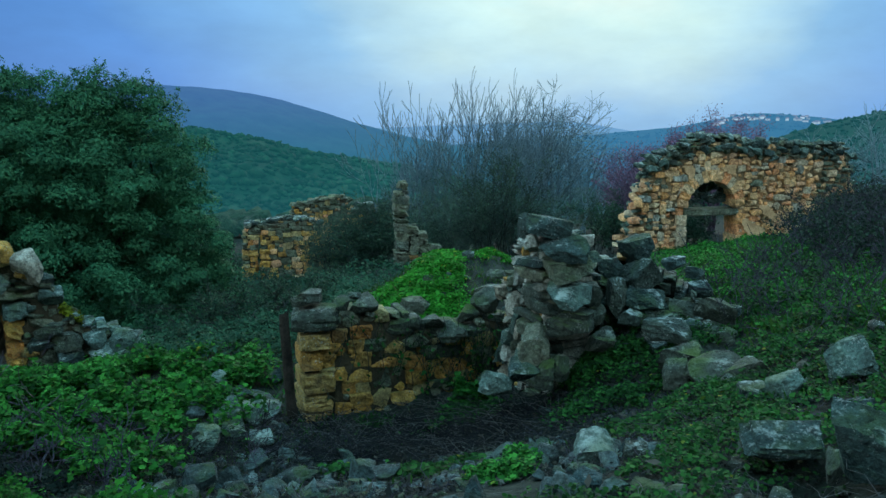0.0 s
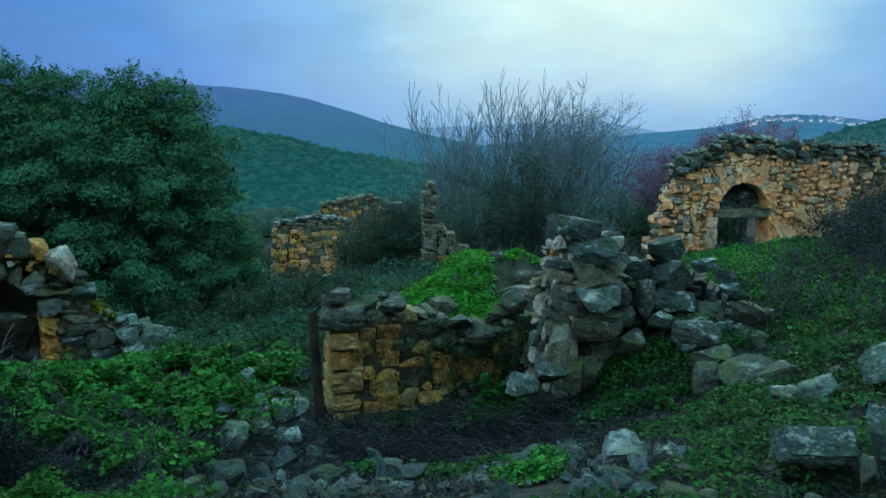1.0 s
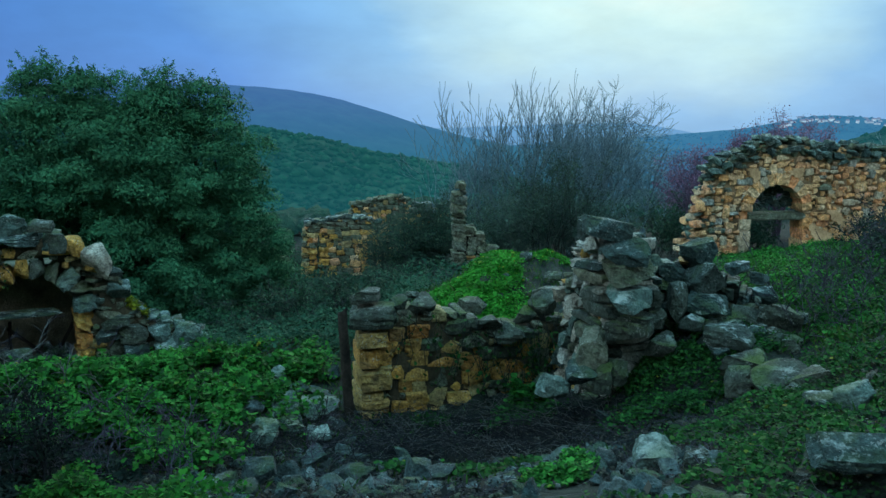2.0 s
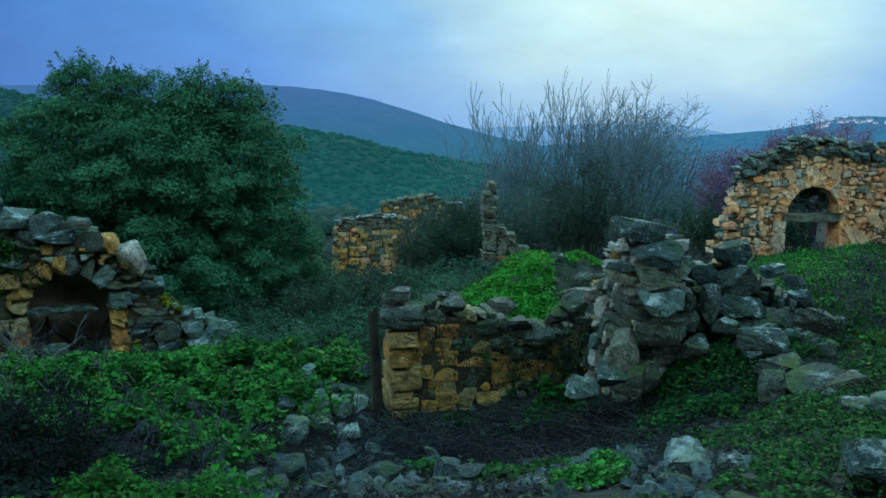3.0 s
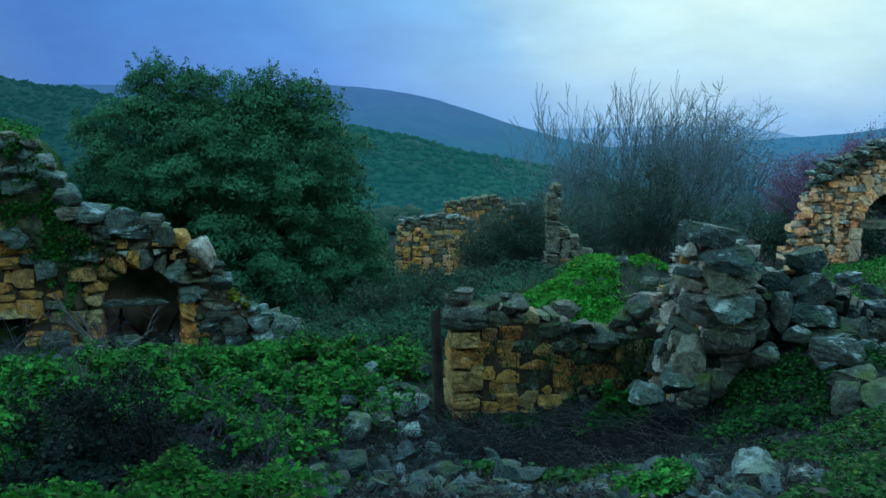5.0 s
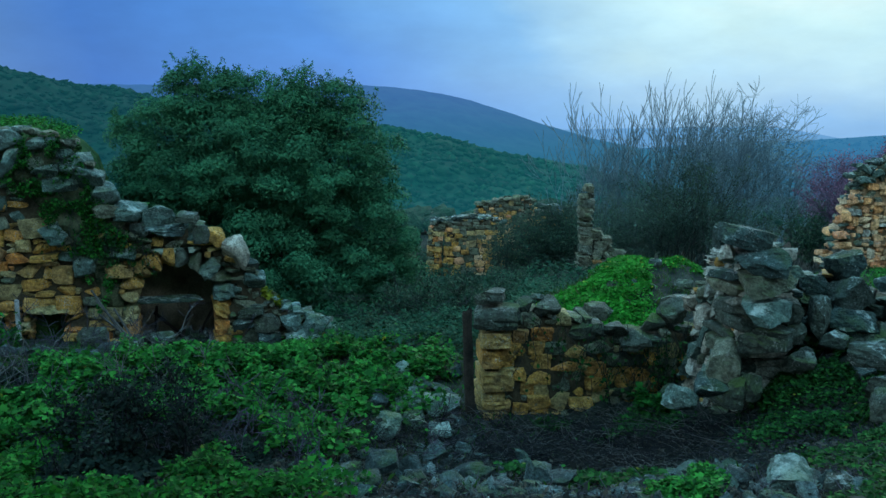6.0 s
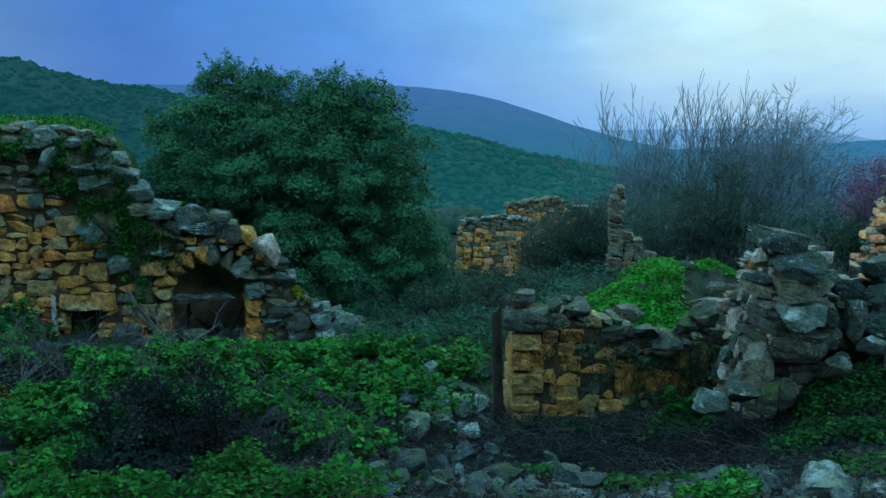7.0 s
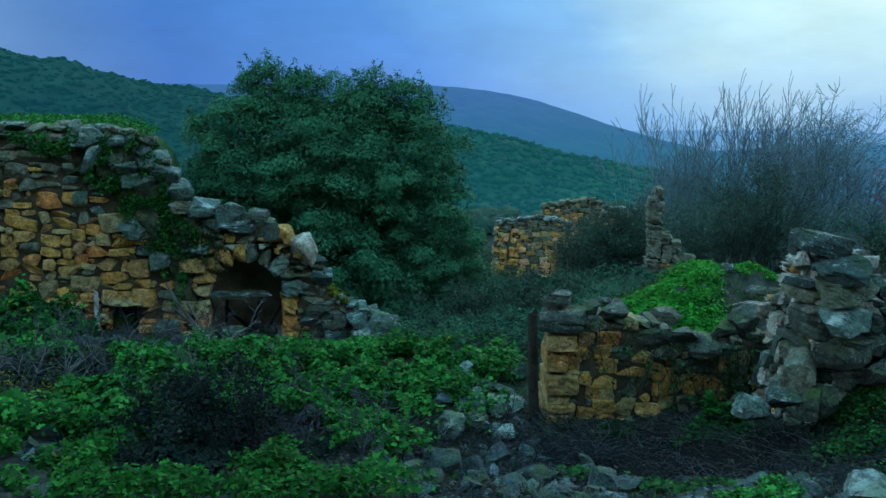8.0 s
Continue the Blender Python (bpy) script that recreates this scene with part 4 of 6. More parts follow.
def vaulted_house():
    s0, zc, r = 5.76, -1.84, 0.60

    def hole(s, z):
        if 5.15 < s < 6.36 and z < -1.8:
            return True
        if z >= -1.86 and math.hypot(s - s0, (z - zc) * 0.92) < r + 0.28:
            return True
        return (2.68 < s < 3.10 or 3.56 < s < 3.98) and -2.42 < z < -1.86

    def grey(s, z):
        g = 0.14 if s < 4.4 else 0.34
        if z > np.interp(s, [0, 3.0, 4.4, 5.0, 8.5], [-0.25, -0.3, -0.8, -0.95, -1.2]):
            g = 0.5
        if z > np.interp(s, [0, 2.6, 3.6, 4.4, 5.0, 8.5], [0.12, 0.10, -0.1, -0.35, -0.75, -1.1]):
            g = 0.92
        if s > 6.6:
            g = 0.9
        return g

    def bare(s, z):
        """The slumped, overgrown part of the shoulder has lost most of its facing."""
        low = np.interp(s, [3.1, 3.5, 3.9, 4.3, 4.6], [0.85, 0.05, -0.45, -1.0, -1.9])
        return 0.8 if z > low and s < 4.82 and s > 3.1 else 0.0

    wall, z0 = masonry("ruined house front of warm rubble limestone with an arched recess", (-10.8, 10.8), (-2.9, 13.94), 0.6, 0.095,
                       [(0, 1.0), (3.4, 1.0), (4.0, 0.90), (4.3, 0.72), (4.5, 0.45), (4.62, 0.10), (4.8, -0.22), (5.1, -0.38), (5.5, -0.46), (5.9, -0.52), (6.2, -0.68), (6.5, -0.88), (6.85, -1.1), (7.1, -1.45), (7.3, -1.95), (8.0, -2.3), (8.45, -2.6)],
                       [(0, -2.6), (4, -2.8), (8.5, -3.2)], hole, [(3, 2, 4), (4, 2, 5), (4, 3, 2), (5, 3, 1), (3, 3, 1.5), (2, 2, 3), (3, 1, 4), (2, 1, 3), (4, 1, 2), (5, 2, 2)], 31, grey, fine=True, proud=0.06, tight=0.12, dull=FIELD_OLIVE * 2 + WEATHERED_BLUE[:4] + WEATHERED[:2], cap=WEATHERED_BLUE + FIELD_OLIVE, jitter=0.10, bare=bare, warm=FIELD_WARM + FACED[:3], mortar=brown_mortar, inset=0.08)
    arch_ring(wall, z0, s0, zc, r, 0.34, 0.6, 10, 7, FIELD_WARM[:6] + FIELD_OLIVE[:2], lib2=FIELD_OLIVE[3:7] + BLUE_FINE[:4])
    rng = random.Random(8)
    for k, z in enumerate((-2.0, -2.28, -2.6)):
        piece(WARM_FINE[k], wall, (6.47, 0.29, z - z0), (0.25, 0.66, 0.28), (0, 0, 0.03), "jamb_stone")
        piece(WARM_FINE[k + 4], wall, (5.02, 0.29, z - z0), (0.27, 0.66, 0.28), (0, 0, -0.02), "jamb_stone")
    piece(GREY_FINE[4], wall, (5.62, 0.26, -1.83 - z0), (0.95, 0.5, 0.035), (0, 0.02, 0), "shelf_slab")
    piece(WARM_FINE[7], wall, (2.89, 0.25, -1.80 - z0), (0.62, 0.55, 0.15), (0, 0.05, 0), "lintel")
    piece(WARM_FINE[8], wall, (3.77, 0.25, -1.81 - z0), (0.64, 0.55, 0.16), (0, 0.03, 0), "lintel")
    # dark recess behind the arch and behind the two low openings
    for (a, b, lo, hi, deep) in ((5.0, 6.5, -3.1, -1.1, 0.55), (2.6, 3.2, -2.7, -1.7, 1.2), (3.5, 4.05, -2.7, -1.7, 1.2)):
        bm = bmesh.new()
        bmesh.ops.create_cube(bm, size=1.0, matrix=Matrix.Translation(((a + b) / 2, 0.5 + deep / 2, (lo + hi) / 2 - z0)) @ Matrix.Diagonal((b - a, deep, hi - lo, 1)))
        front = [f for f in bm.faces if f.normal.y < -0.5]
        bmesh.ops.delete(bm, geom=front, context="FACES")
        bmesh.ops.reverse_faces(bm, faces=bm.faces[:])
        part("recess", bm, plaster, wall, "shadowed plastered recess")
    # slumped earth over the shoulder
    bm = bmesh.new()
    grid = {}
    for i in range(25):
        for j in range(40):
            s, z = 3.0 + i * 0.08, -2.3 + j * 0.08
            low = np.interp(s, [3.1, 3.5, 3.9, 4.3, 4.6], [0.85, 0.05, -0.45, -1.0, -1.9])
            top = np.interp(s, [3.0, 4.0, 4.3, 4.5, 4.62, 4.8, 5.0], [0.95, 0.85, 0.66, 0.40, 0.05, -0.25, -0.4])
            inside = min(1.0, max(0.0, (z - low) / 0.25)) * min(1.0, max(0.0, (top + 0.05 - z) / 0.12)) * min(1.0, max(0.0, (4.95 - s) / 0.2))
            y = 0.16 - 0.17 * inside + 0.10 * noise.noise((s * 2.2, z * 2.2, 4.4)) + 0.05 * noise.noise((s * 7, z * 7, 1.4))
            grid[i, j] = (inside, bm.verts.new((s, y, z - z0)))
    for i in range(24):
        for j in range(39):
            q = [grid[i, j], grid[i + 1, j], grid[i + 1, j + 1], grid[i, j + 1]]
            if max(k[0] for k in q) > 0:
                bm.faces.new([k[1] for k in q])
    bmesh.ops.delete(bm, geom=[v for v in bm.verts if not v.link_faces], context="VERTS")
    part("earth_slump", bm, slump_earth, wall, "dark slumped earth with weeds")
    # single stones of the shoulder, over the arch, at the fallen end and in the yard
    set_stones(SHOULDER_STONES, wall, WEATHERED_BLUE + WEATHERED_OLIVE[:2] + WEATHERED_BLUE[:5], rng)
    set_stones(CROWN_STONES, wall, [WEATHERED_BLUE[2], WEATHERED_BLUE[5], WEATHERED[3], WEATHERED_MOSSY[2], WEATHERED[7], WEATHERED_MOSSY[0], WEATHERED_WARM[1], WEATHERED_PALE[1], WEATHERED_BLUE[6], WEATHERED[4], WEATHERED[5], WEATHERED_WARM[2]], rng)
    set_stones(TAIL_STONES, wall, WEATHERED_MOSSY[:2] + WEATHERED_BLUE[1:5] + WEATHERED[2:5], rng)
    set_stones(YARD_STONES, wall, WEATHERED_MOSSY[2:4] + [WEATHERED_BLUE[3], WEATHERED[8], WEATHERED_WARM[3], WEATHERED[9]], rng, name="fallen_block")
    for k, (s, z, tilt) in enumerate(((4.72, -1.95, 0.5), (4.80, -2.05, 0.62), (4.86, -2.2, 0.78), (4.95, -2.15, 0.45))):
        bm = bmesh.new()
        bmesh.ops.create_cube(bm, size=1.0, matrix=Matrix.Translation((s, -0.22, z - z0)) @ Matrix.Rotation(-tilt, 4, "Y") @ Matrix.Diagonal((0.032, 0.032, 1.05 - 0.1 * k, 1)))
        bmesh.ops.bevel(bm, geom=bm.edges[:], offset=0.010, segments=1, affect="EDGES")
        part("timber", bm, twig_mat, wall, "grey fallen timber")
    # timbers and stones lying in the recess
    for k in range(4):
        bm = bmesh.new()
        bmesh.ops.create_cube(bm, size=1.0, matrix=Matrix.Translation((5.4 + 0.25 * k + rng.gauss(0, 0.06), 0.6 + 0.3 * rng.random(), -2.45 - z0)) @ Matrix.Rotation(rng.gauss(0, 0.5), 4, "Y") @ Matrix.Diagonal((0.05, 0.06, 0.8, 1)))
        bmesh.ops.bevel(bm, geom=bm.edges[:], offset=0.008, segments=1, affect="EDGES")
        part("timber", bm, old_wood, wall, "dark broken timber")
    for k in range(9):
        piece(rng.choice(GREY_BLOCKS), wall, (rng.uniform(5.2, 6.3), rng.uniform(0.4, 0.85), -2.78 - z0 + rng.uniform(0, 0.2)), (0.25, 0.25, 0.18), (rng.gauss(0, 0.3), rng.gauss(0, 0.3), 0))
    # earth fill behind, grown over
    bm = bmesh.new()
    grid = {}
    for i in range(33):
        for j in range(12):
            s, d = -3 + i * 0.25, 0.45 + j * 0.42
            z = 1.0 if s < 3.2 else np.interp(s, [3.2, 3.9, 4.3, 4.7], [1.0, 0.82, 0.3, -1.2])
            z += 0.10 * noise.noise((s, d, 3.3)) + 0.04 * noise.noise((s * 4, d * 4, 1.3)) - (0.6 if j == 11 else 0)
            grid[i, j] = bm.verts.new((s, d, z - z0))
    for i in range(32):
        for j in range(11):
            bm.faces.new([grid[i, j], grid[i + 1, j], grid[i + 1, j + 1], grid[i, j + 1]])
    edge = [e for e in bm.edges if e.is_boundary]
    got = bmesh.ops.extrude_edge_only(bm, edges=edge)
    for v in (g for g in got["geom"] if isinstance(g, bmesh.types.BMVert)):
        v.co.z = -0.6
    bmesh.ops.recalc_face_normals(bm, faces=bm.faces[:])
    part("earth_fill", bm, turf, wall, "weedy earth filling the fallen vault")
    # galvanised pipe in front of the low openings
    pipe = tagged(new("metal_pipe"), "thin grey metal pipe standing against the house front", "pipe")
    ang = math.atan2(3.14, 7.9)
    px, py = -10.8 + 3.36 * math.cos(ang) + 0.12 * math.sin(ang), 10.8 + 3.36 * math.sin(ang) - 0.12 * math.cos(ang)
    pipe.matrix_basis = pose(px, py, ground_at(px, py), 0, 1, 0)
    bm = bmesh.new()
    bmesh.ops.create_cone(bm, segments=14, radius1=0.035, radius2=0.035, depth=0.75, cap_ends=True, matrix=Matrix.Translation((0, 0, 0.3)))
    part("tube", bm, grey_metal, pipe)
    return wall


vaulted_house()

# ---- the low wall with dressed corner stones ----
TERRACE_STONES = [
    (2.08, 10.1, -0.99, 0.36, 0.33, 0), (1.24, 10.7, -1.1, 0.4, 0.22, -6), (2.33, 11.2, -1.03, 0.44, 0.15, 0), (2.6, 11.8, -0.97, 0.28, 0.18, 0),
    (2.3, 12.5, -1.01, 0.19, 0.15, 0), (-0.16, 9.3, -0.69, 0.33, 0.17, 2), (-0.08, 9.3, -0.91, 0.54, 0.28, 0), (0.22, 9.35, -0.81, 0.21, 0.19, 0),
    (0.49, 9.4, -0.84, 0.35, 0.2, 0), (0.39, 9.5, -0.74, 0.16, 0.09, 0), (1.32, 9.6, -1.13, 0.34, 0.14, -6), (1.57, 9.62, -1.25, 0.42, 0.21, 0),
]


def low_wall():
    def hole(s, z):
        return s < 0.27

    wall, z0 = masonry("low ruined wall of yellow limestone with dressed corner stones", (-0.26, 9.15), (2.5, 9.82), 0.5, 0.085,
                       [(0.0, -0.85), (0.4, -0.84), (0.85, -0.84), (1.23, -0.98), (1.66, -1.16), (2.11, -1.18), (2.7, -1.1)], [(0, -2.3), (2.8, -2.4)],
                       hole, [(3, 2, 6), (4, 2, 3), (3, 3, 2), (2, 1, 2), (3, 1, 2), (2, 2, 4)], 41,
                       lambda s, z: 0.9 if z > np.interp(s, [0, 0.9, 1.6], [-1.0, -1.05, -1.3]) else 0.08 + 0.2 * max(0, s - 0.95), fine=True, proud=0.035, jitter=0.06, inset=0.05, mortar=brown_mortar, dull=FIELD_OLIVE[:5] + MOSSY[:3], warm=FACED[:8] + FIELD_WARM[:6] + OLIVE_FINE[:2], tight=0.17, course=False)
    rng = random.Random(12)
    world_stones(TERRACE_STONES[5:], WEATHERED_MOSSY[1:], rng, wall, deep=1.1)
    world_stones([(2.06, 9.86, -0.98, 0.36, 0.33, 0), (1.82, 9.85, -1.12, 0.26, 0.2, 5)], WEATHERED_MOSSY[3:5], rng, wall)
    z, k = -2.30, 0
    for h, grey in ((0.26, 0), (0.12, 0), (0.10, 0), (0.27, 0), (0.26, 0), (0.22, 0)):
        w = (0.35 if k % 2 else 0.25) * rng.uniform(0.95, 1.06)
        piece((MOSSY if grey else DRESSED)[k], wall, (w / 2 + 0.03, 0.22 + rng.uniform(-0.03, 0.03), z + h / 2 - z0), (w * (1.12 if grey else 1), 0.54, h * (1.0 if grey else 0.82)), (rng.gauss(0, 0.02), rng.gauss(0, 0.035), rng.gauss(0, 0.06)), "corner_stone")
        z += h
        k += 1
    bm = bmesh.new()
    bmesh.ops.create_cube(bm, size=1.0, matrix=Matrix.Translation((0.17, 0.26, 0.72)) @ Matrix.Diagonal((0.20, 0.40, 1.45, 1)))
    part("core", bm, core_mat, wall, "earth and rubble core")
    # old timber post at the corner
    post = tagged(new("timber_post"), "dark rotten timber post leaning on the wall corner", "post")
    post.matrix_basis = pose(-0.37, 9.12, ground_at(-0.37, 9.12), 0, -2.5, 10)
    bm = bmesh.new()
    bmesh.ops.create_cone(bm, segments=12, radius1=0.065, radius2=0.05, depth=1.4, cap_ends=True, matrix=Matrix.Translation((0, 0, 0.6)))
    bmesh.ops.subdivide_edges(bm, edges=[e for e in bm.edges if abs((e.verts[0].co - e.verts[1].co).z) > 1], cuts=7)
    for v in bm.verts:
        n_ = noise.noise((v.co.x * 9, v.co.y * 9, v.co.z * 2.0))
        v.co.x *= 1 + 0.3 * n_
        v.co.y *= 1 + 0.3 * n_
        if v.co.z > 1.2:
            v.co.z += 0.12 * noise.noise((v.co.x * 30, v.co.y * 30, 4))
    part("stake", bm, old_wood, post)


low_wall()

# ---- the pillar, and the ruin down the slope ----
def far_ruins():
    masonry("slim standing pillar of a fallen stone house", (1.90, 20.9), (3.05, 20.95), 0.5, 0.12,
            [(0.0, -0.75), (0.38, -0.75), (0.42, -1.85), (0.7, -2.0), (0.9, -2.4)], [(0, -3.2), (1.2, -3.2)], no_hole, [(2, 2, 3), (3, 2, 5), (3, 1, 3), (2, 1, 1)], 51,
            lambda s, z: 0.5, group="ruins down the slope", warm=OLIVE_FINE * 2 + FACED[:2], dull=OLIVE_FINE, cap=OLIVE_FINE, tight=0.08)
    masonry("ruined house front of orange limestone among bushes", (-2.62, 27.0), (0.1, 27.1), 0.6, 0.085,
            [(0.0, -2.95), (0.1, -2.55), (0.7, -2.52), (1.3, -2.40), (2.0, -2.45), (2.62, -2.6)], [(0, -5.2), (2.8, -5.0)], lambda s, z: 0.5 < s < 0.62 and z < -2.8,
            [(4, 2, 4), (3, 2, 4), (4, 3, 2), (2, 2, 3), (3, 1, 1)], 52, lambda s, z: 0.85 if z > -2.7 else 0.22, dull=OLIVE_FINE, warm=FACED + OLIVE_FINE[:5] + FACED_TAN[:3], mortar=brown_mortar, inset=0.05, tight=0.07, group="ruins down the slope")
    masonry("broken back wall of the ruined house", (-1.4, 31.0), (1.25, 31.0), 0.6, 0.095,
            [(0.15, -2.9), (0.3, -2.5), (0.8, -2.4), (1.2, -2.28), (2.3, -2.18), (2.5, -2.45), (2.65, -3.0)], [(0, -5.6), (2.7, -5.4)], no_hole,
            [(2, 1, 4), (2, 2, 3), (3, 2, 3), (1, 1, 1)], 53, lambda s, z: 0.75 if z > -2.55 else 0.3, warm=FACED_TAN[:4] + FACED[:6] + OLIVE_FINE[:3], dull=OLIVE_FINE, cap=OLIVE_FINE, tight=0.07, mortar=brown_mortar, inset=0.05, group="ruins down the slope")
    masonry("short grey wall stub with a grassy top", (1.0, 28.4), (2.5, 28.4), 0.5, 0.12, [(0.0, -2.2), (1.4, -2.25)], [(0, -5), (1.5, -5)], no_hole,
            [(2, 1, 4), (2, 2, 3), (3, 2, 2)], 54, share(0.8), joined=True, group="ruins down the slope")


far_ruins()

# ---- the broken cross wall, its tumbled stones and the foreground rocks ----
STACK_STONES = [
    (2.36, 8.28, 0.25, 0.54, 0.21, 11), (2.53, 8.12, 0.06, 0.53, 0.26, 3), (2.58, 8.08, -0.18, 0.51, 0.23, -6), (2.54, 7.95, -0.44, 0.46, 0.25, 8),
    (2.86, 8.15, -0.48, 0.23, 0.23, 0), (2.63, 8.08, -0.76, 0.46, 0.29, 2), (2.2, 8.1, -1.0, 0.36, 0.38, -4), (2.08, 7.95, -1.24, 0.31, 0.23, 6),
    (1.76, 7.85, -1.33, 0.32, 0.27, 12), (2.47, 7.95, -1.22, 0.2, 0.30, -4), (2.18, 8.4, 0.21, 0.17, 0.23, 5), (2.22, 8.25, 0.07, 0.14, 0.2, 0),
    (2.31, 7.95, -1.27, 0.2, 0.31, 0), (2.92, 8.15, -0.74, 0.2, 0.23, 0), (2.96, 8.05, -0.98, 0.31, 0.26, 5),
]
SLOPE_STONES = [
    (3.52, 8.6, -0.11, 0.38, 0.32, -14), (3.25, 8.65, -0.31, 0.3, 0.22, 0), (3.5, 8.4, -0.37, 0.43, 0.35, -22), (3.51, 8.25, -0.6, 0.43, 0.28, -4),
    (3.2, 8.3, -0.57, 0.2, 0.39, 4), (3.28, 8.1, -0.77, 0.24, 0.22, 10), (4.01, 8.7, -0.3, 0.26, 0.16, 5), (4.28, 8.7, -0.41, 0.21, 0.14, 5),
    (4.27, 8.5, -0.58, 0.26, 0.19, -8), (3.94, 8.2, -0.74, 0.37, 0.26, 10), (4.26, 8.1, -0.74, 0.46, 0.3, 22), (4.5, 8.2, -0.78, 0.21, 0.19, 0),
    (3.58, 7.8, -0.8, 0.47, 0.23, -3), (3.43, 7.7, -0.95, 0.22, 0.14, 0), (3.71, 7.7, -0.92, 0.33, 0.13, -4),
]
FOOT_STONES = [
    (4.23, 8.0, -1.02, 0.37, 0.37, 0), (3.53, 7.2, -0.92, 0.46, 0.26, 8), (3.58, 6.75, -0.94, 0.52, 0.36, -3), (3.33, 7.0, -1.0, 0.25, 0.28, -8),
    (3.74, 6.4, -0.85, 0.44, 0.31, -24), (3.6, 6.1, -0.85, 0.22, 0.16, 0), (4.28, 7.2, -0.93, 0.18, 0.14, 0), (3.42, 7.25, -0.95, 0.23, 0.16, 0),
    (3.97, 7.9, -0.98, 0.17, 0.17, 0),
]
BANK_STONES = [
    (3.92, 5.31, -0.38, 0.33, 0.27, -24), (4.35, 6.07, -0.56, 0.16, 0.12, 0), (3.38, 5.24, -0.52, 0.26, 0.18, -26), (3.28, 5.49, -0.64, 0.29, 0.15, 5),
    (2.42, 3.72, -0.20, 0.40, 0.11, -4), (2.59, 3.31, -0.01, 0.3, 0.34, -8), (2.35, 3.19, -0.09, 0.08, 0.14, 0), (1.75, 4.68, -0.64, 0.3, 0.20, 5),
    (1.86, 4.34, -0.51, 0.14, 0.1, 0), (1.38, 3.83, -0.37, 0.13, 0.17, 10), (1.27, 3.79, -0.36, 0.13, 0.19, 0), (1.44, 3.57, -0.29, 0.12, 0.15, 12),
    (1.6, 3.44, -0.25, 0.22, 0.11, -8), (3.47, 4.55, -0.32, 0.16, 0.11, 0),
]
FRONT_STONES = [
    (-1.03, 6.5, -1.53, 0.28, 0.22, -10), (-1.18, 8.03, -1.83, 0.24, 0.3, -20), (-0.64, 7.39, -1.85, 0.25, 0.17, 8), (-0.71, 8.47, -2.02, 0.2, 0.13, 0),
    (-1.24, 6.04, -1.38, 0.28, 0.18, 0), (-0.8, 6.65, -1.61, 0.22, 0.2, 6), (0.32, 6.86, -1.72, 0.27, 0.24, -10), (-0.25, 6.92, -1.76, 0.38, 0.17, -6),
    (0.51, 6.46, -1.58, 0.24, 0.19, 8), (-0.06, 5.72, -1.3, 0.26, 0.14, 0), (-0.69, 5.54, -1.23, 0.16, 0.14, 0), (-0.72, 9.66, -2.06, 0.46, 0.20, 3),
]
CORNER_STONES = [
    (-0.64, 10.22, -1.95, 0.21, 0.21, 0), (-1.2, 9.79, -1.92, 0.24, 0.2, 10), (-1.06, 9.0, -1.93, 0.22, 0.26, -12), (-1.16, 8.48, -1.94, 0.21, 0.14, 0),
    (-0.67, 9.08, -2.01, 0.41, 0.19, 0), (-1.32, 7.17, -1.74, 0.18, 0.08, 0), (-2.91, 13.71, -2.53, 0.34, 0.23, 10), (0.23, 7.68, -1.98, 0.22, 0.19, 0),
    (2.0, 9.29, -1.83, 0.29, 0.22, 15), (2.31, 7.83, -1.65, 0.17, 0.09, 0), (-0.94, 5.13, -1.09, 0.18, 0.11, 0), (1.59, 5.22, -0.9, 0.17, 0.12, 0),
]


CORNER_HEAP = [
    (-1.19, 7.99, -1.83, 0.22, 0.28, 20), (-1.09, 8.97, -1.92, 0.31, 0.23, -15), (-0.72, 9.05, -1.98, 0.44, 0.18, 4), (-0.95, 8.5, -1.97, 0.22, 0.16, 10),
    (-0.66, 8.3, -2.0, 0.24, 0.15, -8), (-1.32, 10.0, -1.88, 0.26, 0.2, 0), (-1.45, 8.95, -1.88, 0.22, 0.18, 25), (-0.5, 8.75, -2.04, 0.2, 0.14, 0), (-1.0, 9.5, -1.92, 0.26, 0.22, 30),
]


